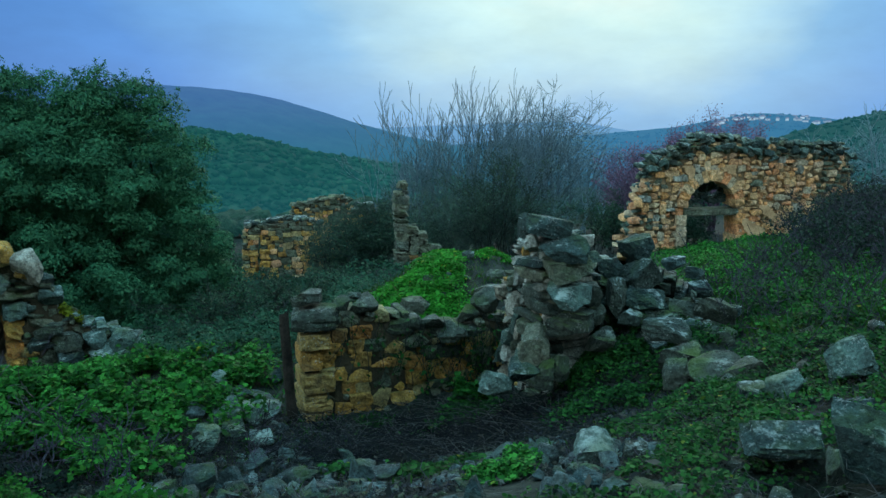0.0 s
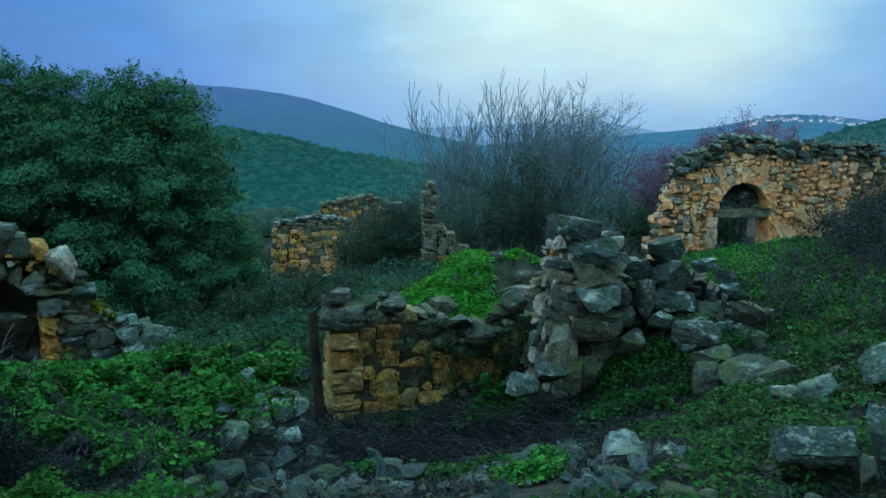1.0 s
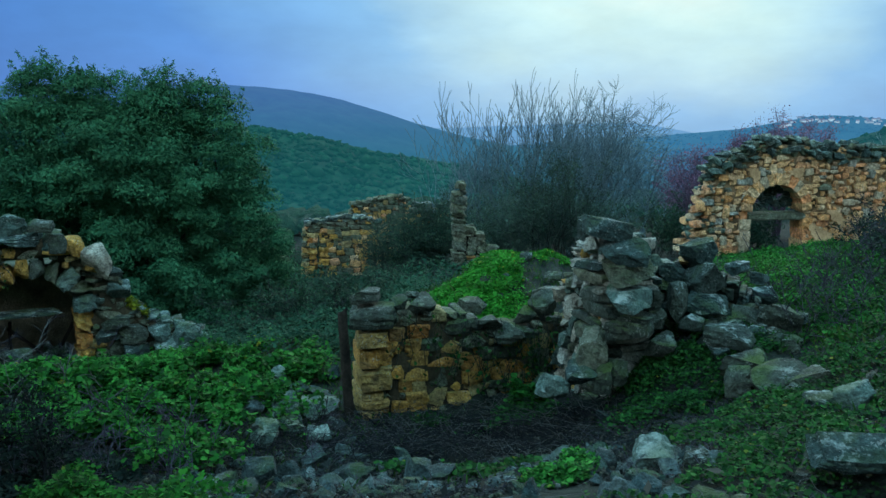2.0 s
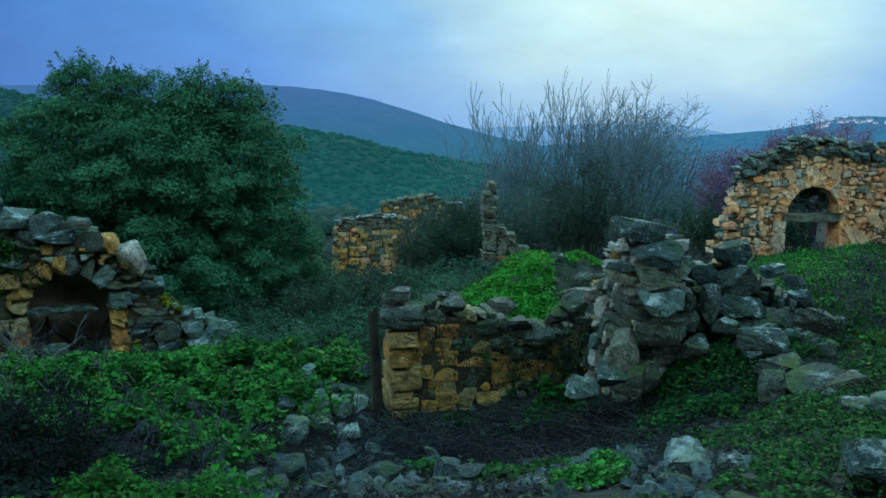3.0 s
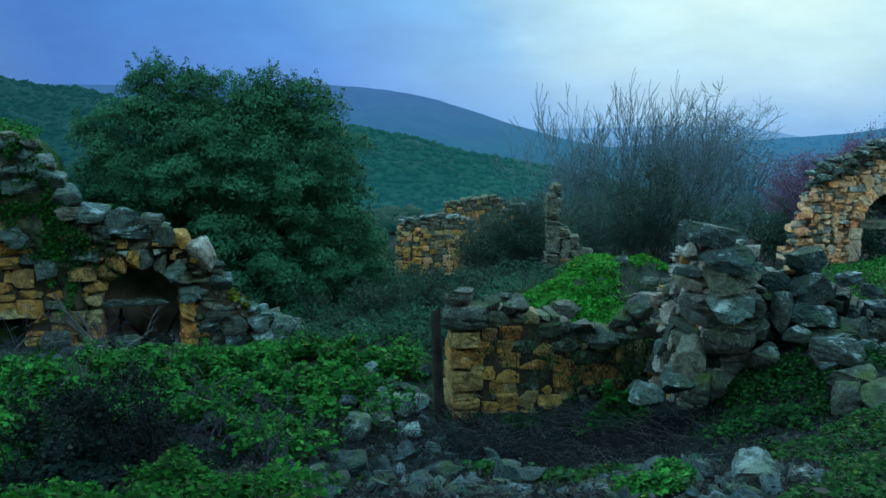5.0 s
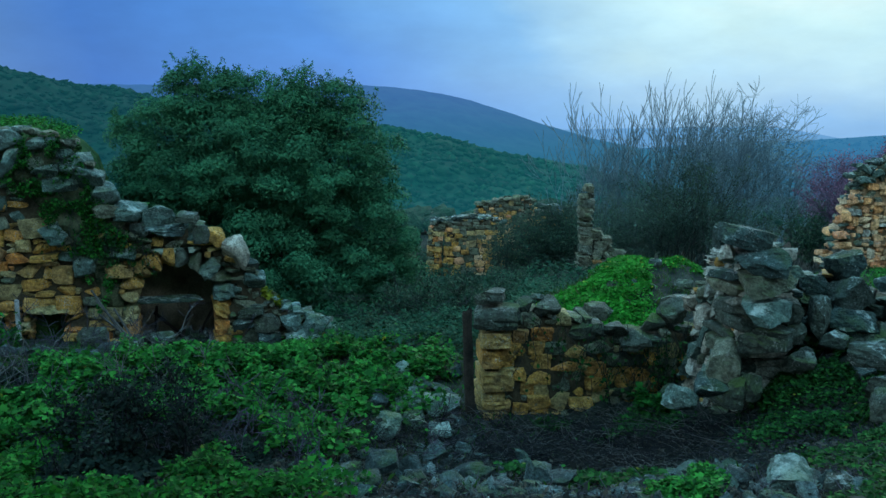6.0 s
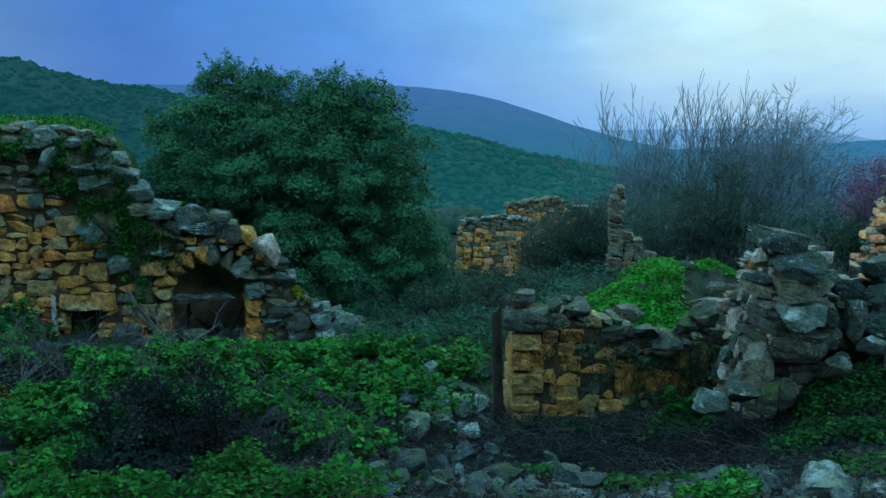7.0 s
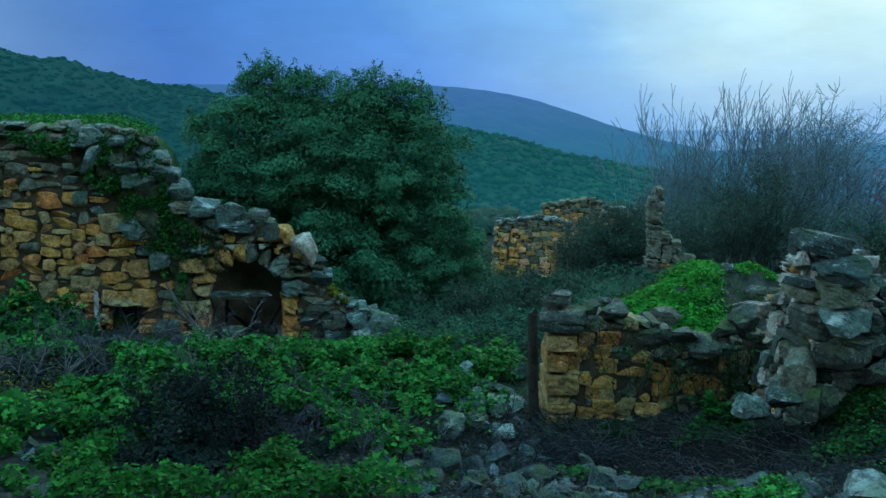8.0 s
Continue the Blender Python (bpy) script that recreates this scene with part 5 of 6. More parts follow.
def placed_rocks():
    rng = random.Random(77)
    end, _ = masonry("broken end of a cross wall with small facing stones", (2.16, 9.62), (2.44, 8.30), 0.55, 0.07, [(0, -0.75), (0.35, -0.35), (0.7, 0.0), (1.4, 0.08)], [(0, -2.4), (1.4, -2.3)], no_hole,
            [(2, 2, 4), (2, 3, 4), (3, 2, 1), (1, 2, 2), (2, 1, 2), (2, 4, 2)], 61, share(0.2), fine=True, group="cross wall", proud=0.06, warm=FIELD_WARM[:3] + PALE_FINE * 2 + FIELD_OLIVE[:3], dull=BLUE_FINE, course=False)
    torn, _ = masonry("rough torn end of a cross wall", (2.42, 8.30), (3.2, 8.62), 0.5, 0.085, [(0, -0.1), (0.3, -0.3), (0.85, -0.45)], [(0, -2.2), (0.9, -2.1)], no_hole,
            [(3, 2, 3), (2, 2, 3), (3, 3, 2), (2, 1, 2)], 62, share(0.85), fine=True, group="cross wall", proud=0.08, warm=OLIVE_FINE[:3] + WARM_FINE[:1], dull=MOSSY + GREY_FINE[:3], course=False)
    world_stones(STACK_STONES, [WEATHERED[0], WEATHERED[1], WEATHERED_OLIVE[0], WEATHERED_BLUE[1], WEATHERED_MOSSY[0], WEATHERED_MOSSY[1], WEATHERED_OLIVE[3], WEATHERED[4], WEATHERED_BLUE[0], WEATHERED_MOSSY[5],
                                WEATHERED[5], WEATHERED_PALE[2], WEATHERED_MOSSY[2], WEATHERED_MOSSY[3], WEATHERED_MOSSY[4]], rng, end)
    fallen, _ = masonry("collapsed dry stone wall of tumbled grey limestone blocks", (3.0, 8.95), (4.4, 8.25), 0.5, 0.075, [(0, -0.35), (0.45, -0.22), (0.8, -0.30), (1.1, -0.45), (1.6, -0.85)], [(0, -1.9), (1.6, -1.7)], no_hole,
            [(3, 2, 3), (2, 2, 3), (2, 1, 3), (3, 1, 2)], 63, share(0.85), fine=True, group="cross wall", proud=0.06, warm=WARM_FINE[:3] + OLIVE_FINE[:2], dull=GREY_FINE + MOSSY, course=False)
    world_stones(SLOPE_STONES, WEATHERED[5:] + WEATHERED_MOSSY[5:7], rng, fallen, lean=0.0)
    world_stones(FOOT_STONES[:2] + FOOT_STONES[7:], WEATHERED_MOSSY[5:7] + WEATHERED[2:], rng, fallen)
    world_stones(FOOT_STONES[2:7], [WEATHERED_MOSSY[3], WEATHERED_MOSSY[2], WEATHERED_MOSSY[6], WEATHERED_MOSSY[1], WEATHERED_MOSSY[4]], rng, None, "tumbled grey limestone block of the fallen wall", "foreground rocks", lean=-0.06)
    # packing under the tumbled blocks
    for k in range(70):
        t = rng.random()
        x, y = 3.0 + 1.25 * t + rng.gauss(0, 0.1), 8.62 - 0.75 * t + rng.gauss(0, 0.12)
        g = ground_at(x, y)
        crest = -0.45 - 0.5 * t
        z = max(g + 0.04, rng.uniform(crest - 0.45, crest - 0.05))
        w = rng.uniform(0.12, 0.26)
        rock(rng.choice(WEATHERED + WEATHERED_MOSSY), (x, y, z), (w, w * 0.9, w * rng.uniform(0.5, 0.8)), rng, "", tip=0.2, under=fallen)
    world_stones(BANK_STONES[:9], [WEATHERED_BLUE[3], WEATHERED[4], WEATHERED_BLUE[4], WEATHERED[6], LARGE[2], LARGE[3], WEATHERED[7], WEATHERED_BLUE[5], WEATHERED[9]], rng, None,
                 "angular grey limestone rock in the weeds", "foreground rocks", lean=0.3)
    # dark rocks added where the near slab's front lies in shade
    world_stones([(2.45, 3.86, -0.38, 0.36, 0.26, 3), (2.22, 3.82, -0.42, 0.16, 0.18, 0)], WEATHERED_MOSSY[5:7], rng, None, "dark mossy limestone rock added under the near slab as its shaded front", "foreground rocks")
    world_stones([(x, y, z - 0.04, w * 1.15, h * 0.75, roll) for x, y, z, w, h, roll in BANK_STONES[9:]], RUBBLE[:5], rng, None, "broken grey limestone rock on the near soil", "foreground rocks")
    settled = [(x, y, ground_at(x, y) + 0.3 * h, w, h, roll) for x, y, z, w, h, roll in TERRACE_STONES[1:5]]
    world_stones(settled, WEATHERED_MOSSY[:3] + WEATHERED[9:], rng, None, "dark lichened stone on the weedy terrace", "terrace stones")
    world_stones(FRONT_STONES, RUBBLE + WEATHERED_BLUE[:2], rng, None, "broken grey limestone rubble on the ground", "rubble stones")
    world_stones(CORNER_HEAP, WEATHERED_BLUE[2:] + RUBBLE[:5], rng, None, "angular blue-grey limestone block by the wall corner", "rubble stones", lean=0.2)
    world_stones(CORNER_STONES, RUBBLE[4:] + RUBBLE[:4], rng, None, "broken grey limestone rubble by the wall corner", "rubble stones")


placed_rocks()


def rubble():
    rng = random.Random(91)

    def field(n, cx, cy, rx, ry, turn, lo, hi, text, joined=""):
        rows = []
        for _ in range(n):
            a, q = rng.uniform(0, 6.28), math.sqrt(rng.random())
            u, v = rx * q * math.cos(a), ry * q * math.sin(a)
            x, y = cx + u * math.cos(turn) - v * math.sin(turn), cy + u * math.sin(turn) + v * math.cos(turn)
            s = lo * (hi / lo) ** (rng.random() ** 1.8)
            h = s * rng.uniform(0.45, 0.8)
            place, size = (x, y, ground_at(x, y) + h * rng.uniform(0.1, 0.32)), (s, s * rng.uniform(0.7, 1.1), h)
            if joined:
                rows.append((place, Euler((rng.gauss(0, 0.3), rng.gauss(0, 0.3), rng.uniform(0, 6.28))).to_matrix() @ Matrix.Diagonal(size)))
            else:
                rock(rng.choice(RUBBLE), place, size, rng, text, "rubble stones", tip=0.5)
        if joined:
            arrays = []
            for i in range(6):
                lib = SMALL_ROCKS[i]
                mine = rows[i::6]
                arrays.append(strew([v.co for v in lib.vertices], [p.vertices[:] for p in lib.polygons], [q[0] for q in mine], [np.array(q[1]) for q in mine]))
            tagged(mesh_object(joined, raw_mesh(joined, *join_arrays(arrays)), rubble_far), text, "rubble", kind="stuff")

    field(420, 0.1, 6.6, 2.1, 1.3, 0.0, 0.04, 0.13, "small broken limestone chips on the ground", "stone_chips")
    field(100, 0.2, 6.4, 2.0, 0.9, 0.0, 0.09, 0.27, "broken grey limestone rubble on the ground")
    field(26, -0.2, 7.4, 1.6, 0.5, 0.1, 0.09, 0.26, "broken grey limestone rubble on the ground")
    field(40, -0.9, 8.6, 0.55, 1.5, 0.2, 0.10, 0.26, "broken grey limestone rubble by the wall corner")
    field(40, 0.5, 5.5, 1.8, 0.35, 0.0, 0.09, 0.24, "broken grey limestone rubble on the ground")
    field(24, 1.4, 4.5, 0.9, 0.5, 0.6, 0.10, 0.26, "broken grey limestone rubble on the ground")
    field(20, -5.8, 10.2, 0.9, 0.6, 0.35, 0.18, 0.42, "fallen limestone block before the house front")
    field(22, -5.2, 12.3, 1.5, 0.35, 0.35, 0.15, 0.35, "fallen limestone rubble before the house front", "fallen_rubble")
    field(16, -3.5, 4.3, 0.5, 0.4, 0.0, 0.10, 0.22, "small grey stones in the weeds", "weedy_stones")
    field(14, -4.05, 5.05, 0.35, 0.4, 0.0, 0.09, 0.2, "broken grey limestone rubble among weeds")
    field(8, -6.2, 8.6, 0.4, 0.4, 0.0, 0.2, 0.4, "fallen limestone rubble under dry brush")
    field(240, 2.9, 6.3, 1.1, 1.5, 0.0, 0.03, 0.11, "small dark stones on the weedy bank", "bank_pebbles")
    field(320, 0.7, 5.1, 1.9, 0.55, 0.0, 0.03, 0.12, "small broken stones on the near soil", "near_chips")
    field(26, 4.6, 6.2, 1.2, 1.2, 0.0, 0.12, 0.34, "grey limestone rubble on the weedy slope", "slope_stones")
    field(60, 2.2, 3.2, 1.0, 0.7, 0.0, 0.04, 0.14, "small grey stones on bare soil", "near_pebbles")
    field(7, 2.6, 11.2, 0.9, 0.8, 0.0, 0.15, 0.4, "grey stone on the weedy terrace")


rubble()


# ---- plants ----
LOBED = np.array([(0, 0, 0), (0.5, -0.12, 0.02), (0.62, 0.35, 0.10), (0.34, 0.42, 0.05), (0.30, 0.80, 0.12), (0, 0.62, 0.06), (-0.30, 0.80, 0.12), (-0.34, 0.42, 0.05), (-0.62, 0.35, 0.10), (-0.5, -0.12, 0.02)])
LOBED_F = np.array([(0, k, k + 1) for k in range(1, 9)])
SIMPLE = np.array([(0, 0, 0), (0.52, 0.08, 0.05), (0.46, 0.58, 0.1), (0, 0.86, 0.03), (-0.46, 0.58, 0.1), (-0.52, 0.08, 0.05)])
SIMPLE_F = np.array([(0, k, k + 1) for k in range(1, 5)])
NARROW = np.array([(0, 0, 0), (0.26, 0.45, 0.06), (0, 1, 0.0), (-0.26, 0.45, 0.06)])
NARROW_F = np.array([(0, 1, 2), (0, 2, 3)])
SLIM = np.array([(-0.24, 0.1, 0), (0.24, 0.2, 0.06), (0, 1, 0)])
SLIM_F = np.array([(0, 1, 2)])
BLADE = np.array([(-0.014, 0, 0), (0.014, 0, 0), (0.009, 0.15, 0.55), (0, 0.45, 0.85)])
BLADE_F = np.array([(0, 1, 2), (0, 2, 3)])


def in_patches(rng, n, patches):
    """Points inside soft ellipses (x, y, half width, half depth, weight)."""
    p = np.array(patches)
    w = p[:, 2] * p[:, 3] * p[:, 4]
    k = rng.choice(len(p), n, p=w / w.sum())
    a, q = rng.uniform(0, 2 * np.pi, n), np.sqrt(rng.uniform(0, 1, n)) * np.exp(rng.normal(0, 0.12, n))
    return p[k, 0] + p[k, 2] * q * np.cos(a), p[k, 1] + p[k, 3] * q * np.sin(a)


def field_noise(x, y, scale, seed):
    return np.array([noise.noise((a * scale, b * scale, seed)) for a, b in zip(x, y)])


def leaves(name, label, n, patches, seed, mat, size, height, tilt=0.45, shape=(LOBED, LOBED_F), gaps=0.05, lift=None, bare=()):
    """Low leafy plants: leaves carried in mounded clumps over the ground."""
    rng = np.random.default_rng(seed)
    x, y = in_patches(rng, n, patches)
    fine_ = field_noise(x, y, 5.0, seed + 3)
    clump = 0.8 * field_noise(x, y, 1.7, seed) + 0.5 * fine_
    keep = clump > -gaps * 6 - 0.16
    for bx, by, rx, ry in bare:
        keep &= ((x - bx) / rx) ** 2 + ((y - by) / ry) ** 2 > 1
    x, y, clump = x[keep], y[keep], clump[keep]
    base = ground_z(x, y) if lift is None else lift(x, y)
    z = base + height * np.clip(0.55 + clump * 1.1, 0.12, 1.4) * rng.uniform(0.15, 1.0, len(x)) ** 0.7
    v, f = strew(*shape, np.stack([x, y, z], 1), turns(rng, len(x), tilt, size, 0.28))
    return tagged(mesh_object(name, raw_mesh(name, v, f), mat), label, "plants", kind="stuff")


def grass(name, label, n, patches, seed, mat, size, tilt=0.25, lift=None):
    rng = np.random.default_rng(seed)
    x, y = in_patches(rng, n, patches)
    keep = field_noise(x, y, 1.1, seed) > -0.25
    x, y = x[keep], y[keep]
    z = (ground_z(x, y) if lift is None else lift(x, y)) - 0.02
    v, f = strew(BLADE, BLADE_F, np.stack([x, y, z], 1), turns(rng, len(x), tilt, size, 0.25))
    return tagged(mesh_object(name, raw_mesh(name, v, f), mat), label, "grass", kind="stuff")


LEFT_GREEN = [(-4.1, 8.8, 1.7, 1.3, 1.0), (-2.4, 9.3, 1.5, 1.3, 1.2), (-1.6, 10.4, 0.9, 0.9, 1.2), (-2.0, 7.2, 0.65, 0.6, 1.1), (-5.0, 7.0, 1.5, 1.6, 0.8), (-3.6, 7.6, 1.0, 0.8, 0.9), (-2.9, 7.6, 0.7, 0.5, 0.9), (-7.0, 9.3, 1.4, 1.2, 1.3), (-4.05, 6.7, 0.5, 0.75, 2.2)]
leaves("green_undergrowth", "lush bright green mallow plants covering the ground", 84000, LEFT_GREEN, 1, mallow_leaf, 0.047, 0.36, gaps=-0.02, bare=[(-3.0, 6.1, 0.42, 0.9), (-2.6, 6.9, 0.45, 0.4), (-5.6, 7.5, 0.8, 1.1), (-4.9, 6.4, 0.3, 0.3), (-5.9, 10.6, 1.1, 0.9), (-5.7, 9.5, 0.9, 0.6)])
# added near-black plants that paint the shaded hollow under the shrub
leaves("dark_undergrowth", "low plants blackened for the shaded gaps round the dark shrub", 16000, [(-3.1, 6.3, 0.5, 0.8, 1.0), (-2.9, 5.35, 0.4, 0.4, 0.8), (-5.7, 7.8, 0.8, 0.8, 0.5), (-2.5, 6.5, 0.5, 0.35, 0.8)], 28, shade_leaf, 0.034, 0.13, shape=(SIMPLE, SIMPLE_F))
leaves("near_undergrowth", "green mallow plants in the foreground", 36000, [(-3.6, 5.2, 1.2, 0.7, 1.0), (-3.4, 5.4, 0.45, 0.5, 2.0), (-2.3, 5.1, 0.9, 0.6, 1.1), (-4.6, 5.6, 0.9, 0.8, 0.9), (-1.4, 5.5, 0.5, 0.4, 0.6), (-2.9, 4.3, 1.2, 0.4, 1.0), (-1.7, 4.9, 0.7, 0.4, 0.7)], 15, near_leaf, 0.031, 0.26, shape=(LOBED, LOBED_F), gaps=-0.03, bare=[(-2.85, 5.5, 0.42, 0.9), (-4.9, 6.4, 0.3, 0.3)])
leaves("terrace_plants", "bright green mallow plants on the earth terrace", 22000, [(1.84, 12.8, 0.42, 0.7, 1.3), (1.55, 11.8, 0.55, 0.7, 1.1), (0.95, 11.3, 0.55, 0.6, 1.0), (1.55, 10.8, 0.50, 0.45, 1.0), (2.85, 12.7, 0.42, 0.3, 1.0)], 2, terrace_leaf, 0.034, 0.09, shape=(SIMPLE, SIMPLE_F))
leaves("slope_plants", "green weeds on the slope before the arched house", 90000, [(7.4, 14.5, 2.6, 3.6, 1.0), (9.6, 17.6, 2.6, 2.4, 1.3), (5.2, 11.6, 1.4, 1.8, 0.9), (8.2, 11.5, 1.4, 1.6, 0.7), (6.0, 8.2, 1.4, 1.4, 0.5), (12.0, 17.5, 1.8, 2.0, 1.0), (6.4, 9.6, 1.6, 1.4, 0.9)], 3, mallow_leaf, 0.035, 0.20, shape=(SIMPLE, SIMPLE_F))
leaves("foreground_plants", "green weeds among the foreground rocks", 44000, [(3.0, 7.6, 0.7, 0.8, 1.2), (3.45, 8.15, 0.6, 0.5, 1.6), (3.0, 8.2, 0.4, 0.4, 1.4), (4.0, 7.9, 0.4, 0.3, 1.0), (3.2, 6.6, 0.7, 0.7, 0.8), (2.85, 8.5, 0.35, 0.3, 1.2), (2.9, 5.6, 0.8, 0.8, 0.8), (4.6, 5.2, 1.2, 1.2, 0.8), (1.75, 8.9, 0.45, 0.35, 1.0), (4.3, 6.9, 0.5, 0.4, 1.0), (2.6, 4.6, 0.4, 0.4, 0.8)], 4, weed_leaf, 0.025, 0.18, shape=(SIMPLE, SIMPLE_F), gaps=-0.01)
leaves("nearest_weeds", "small green weeds by the nearest rocks", 9000, [(2.0, 4.0, 0.55, 0.5, 1.2), (2.7, 4.6, 0.6, 0.5, 0.8), (1.3, 3.4, 0.6, 0.4, 0.6), (3.0, 3.8, 0.5, 0.6, 0.8)], 14, weed_leaf, 0.022, 0.13, shape=(SIMPLE, SIMPLE_F), gaps=-0.02)
leaves("field_weeds", "dull green weeds behind the low wall", 26000, [(-1.0, 13.6, 1.8, 2.6, 1.0)], 25, field_leaf, 0.055, 0.35, shape=(NARROW, NARROW_F))
leaves("far_field_weeds", "dull green weeds below the ruins", 30000, [(0.2, 19.0, 2.5, 3.5, 0.8), (-3.0, 21.0, 3.0, 4.0, 0.8), (3.5, 17.5, 2.0, 2.5, 0.8), (-4.5, 27.5, 3.0, 5.0, 0.9), (-7.5, 31.0, 4.0, 5.0, 0.6)], 5, field_leaf, 0.10, 0.4, shape=(NARROW, NARROW_F))
leaves("slope_weeds", "dull dark weeds between the brambles on the slope", 15000, [(5.6, 8.6, 1.3, 1.6, 1.0), (7.8, 11.2, 1.6, 1.8, 1.0), (4.8, 6.6, 0.9, 0.9, 0.6)], 37, weed_leaf, 0.034, 0.24, shape=(SIMPLE, SIMPLE_F))
grass("slope_grass", "thin green grass on the slope", 44000, [(7.0, 12.5, 3.2, 4.5, 1.0), (5.8, 8.0, 1.6, 1.6, 0.6), (10.0, 17.5, 3.0, 2.5, 0.7)], 6, grass_blade, 0.13)
leaves("bright_tuft", "tuft of fresh green weeds among foreground rubble", 4600, [(1.13, 4.9, 0.20, 0.30, 1.0), (1.36, 5.2, 0.13, 0.16, 0.6)], 34, mallow_leaf, 0.023, 0.20, gaps=0.05)
leaves("wall_weeds", "fresh green weeds growing on rubble at the wall foot", 1500, [(1.74, 9.02, 0.22, 0.14, 1.0)], 36, mallow_leaf, 0.040, 0.50, gaps=0.2)
leaves("wall_foot_plants", "green weeds among dead brambles at the wall foot", 3200, [(0.55, 8.95, 0.25, 0.15, 1.0), (1.7, 8.75, 0.4, 0.3, 1.6), (1.05, 8.6, 0.25, 0.2, 0.8), (0.1, 7.4, 0.2, 0.2, 0.6), (0.95, 6.6, 0.45, 0.3, 1.0)], 33, weed_leaf, 0.040, 0.16, shape=(SIMPLE, SIMPLE_F), gaps=-0.01)
brambles_near = [(2.3, 3.3, 0.9, 0.6, 1.0), (1.2, 3.9, 0.5, 0.5, 0.6)]
grass("nearest_grass", "short grass among the nearest stones", 3500, [(3.4, 4.6, 1.0, 0.8, 1.0), (3.4, 6.4, 1.2, 1.2, 1.0)], 16, grass_blade, 0.07)
grass("left_grass", "thin grass and weeds under the trees", 16000, [(-3.5, 9.5, 4.0, 2.6, 1.0), (-1.5, 13.5, 2.5, 3.0, 0.8), (1.8, 11.8, 1.5, 1.5, 0.8), (0.3, 6.5, 2.2, 1.0, 0.3)], 7, grass_blade, 0.10)

leaves("tall_mallow", "tall bank of mallow against the house front", 9000, [(-7.9, 10.9, 0.8, 0.5, 1.0), (-8.6, 10.4, 0.8, 0.5, 1.0)], 26, mallow_leaf, 0.055, 0.75)
leaves("arch_weeds", "low mallow before the arched recess", 7000, [(-3.4, 11.3, 1.6, 0.8, 1.0)], 27, mallow_leaf, 0.05, 0.12, gaps=-0.01)
ANG5 = math.atan2(3.14, 7.9)


def house_patch(name, label, n, s0, s1, d0, d1, top, seed, mat, size, height):
    """Plants on the broken top of the vaulted house, by distance along and behind its front."""
    rng = np.random.default_rng(seed)
    s, d = rng.uniform(s0, s1, n), rng.uniform(d0, d1, n)
    x = -10.8 + s * math.cos(ANG5) - d * math.sin(ANG5)
    y = 10.8 + s * math.sin(ANG5) + d * math.cos(ANG5)
    z = np.interp(s, *zip(*top)) + height * rng.uniform(0, 1, n) + 0.04 * rng.normal(size=n)
    v, f = strew(SIMPLE, SIMPLE_F, np.stack([x, y, z], 1), turns(rng, n, 0.5, size, 0.3))
    tagged(mesh_object(name, raw_mesh(name, v, f), mat), label, "plants", kind="stuff")


house_patch("roof_plants", "short green weeds on the earth-filled roof", 14000, -1.0, 4.0, 0.3, 4.5, [(0, 1.02), (3.4, 1.02), (4.0, 0.8)], 8, mallow_leaf, 0.034, 0.07)
house_patch("wall_top_plants", "weeds on the broken shoulder of the house front", 1600, 3.9, 5.6, -0.03, 0.5, [(3.9, 0.85), (4.3, 0.68), (4.65, -0.1), (4.9, -0.35), (5.6, -0.48)], 9, weed_leaf, 0.05, 0.16)


def shoulder_weeds():
    """Weeds rooted between the loose stones of the broken shoulder."""
    rng = np.random.default_rng(12)
    n = 26000
    s, z = rng.uniform(2.2, 5.1, n), rng.uniform(-2.0, 1.0, n)
    keep = (z < np.interp(s, [2, 4.0, 4.4, 4.62, 5.1], [1.0, 0.9, 0.65, 0.0, -0.35])) & (z > np.interp(s, [2.2, 3.1, 3.5, 3.9, 4.3, 4.6, 4.9, 5.1], [0.75, 0.5, 0.0, -0.5, -1.1, -2.0, -1.2, -0.5]))
    keep &= field_noise(s, z, 3.2, 4.0) > 0.02
    s, z = s[keep], z[keep]
    d = rng.uniform(-0.14, -0.02, len(s))
    x, y = -10.8 + s * math.cos(ANG5) - d * math.sin(ANG5), 10.8 + s * math.sin(ANG5) + d * math.cos(ANG5)
    v, f = strew(SIMPLE, SIMPLE_F, np.stack([x, y, z], 1), turns(rng, len(s), 0.7, 0.034, 0.3))
    tagged(mesh_object("shoulder_weeds", raw_mesh("shoulder_weeds", v, f), mallow_leaf), "small weeds growing between loose stones of the house front", "plants", kind="stuff")


shoulder_weeds()
house_patch("moss", "yellow-green moss on the fallen end of the house front", 260, 7.15, 7.5, 0.0, 0.4, [(7.1, -1.75), (7.5, -2.05)], 10, moss_mat, 0.05, 0.08)


def litter(n, patches, seed):
    rng = np.random.default_rng(seed)
    x, y = in_patches(rng, n, patches)
    z = ground_z(x, y) + rng.uniform(0.0, 0.06, n)
    v, f = strew(NARROW, NARROW_F, np.stack([x, y, z], 1), turns(rng, n, 0.5, 0.03, 0.45))
    tagged(mesh_object("leaf_litter", raw_mesh("leaf_litter", v, f), litter_mat), "dead brown leaves and bits on the soil", "leaf litter", kind="stuff")


litter(30000, [(0.2, 6.8, 2.6, 2.2, 1.0), (3.2, 6.6, 1.6, 1.8, 1.0), (2.2, 4.2, 0.9, 0.8, 0.8), (0.8, 8.6, 1.6, 0.8, 1.0)], 41)


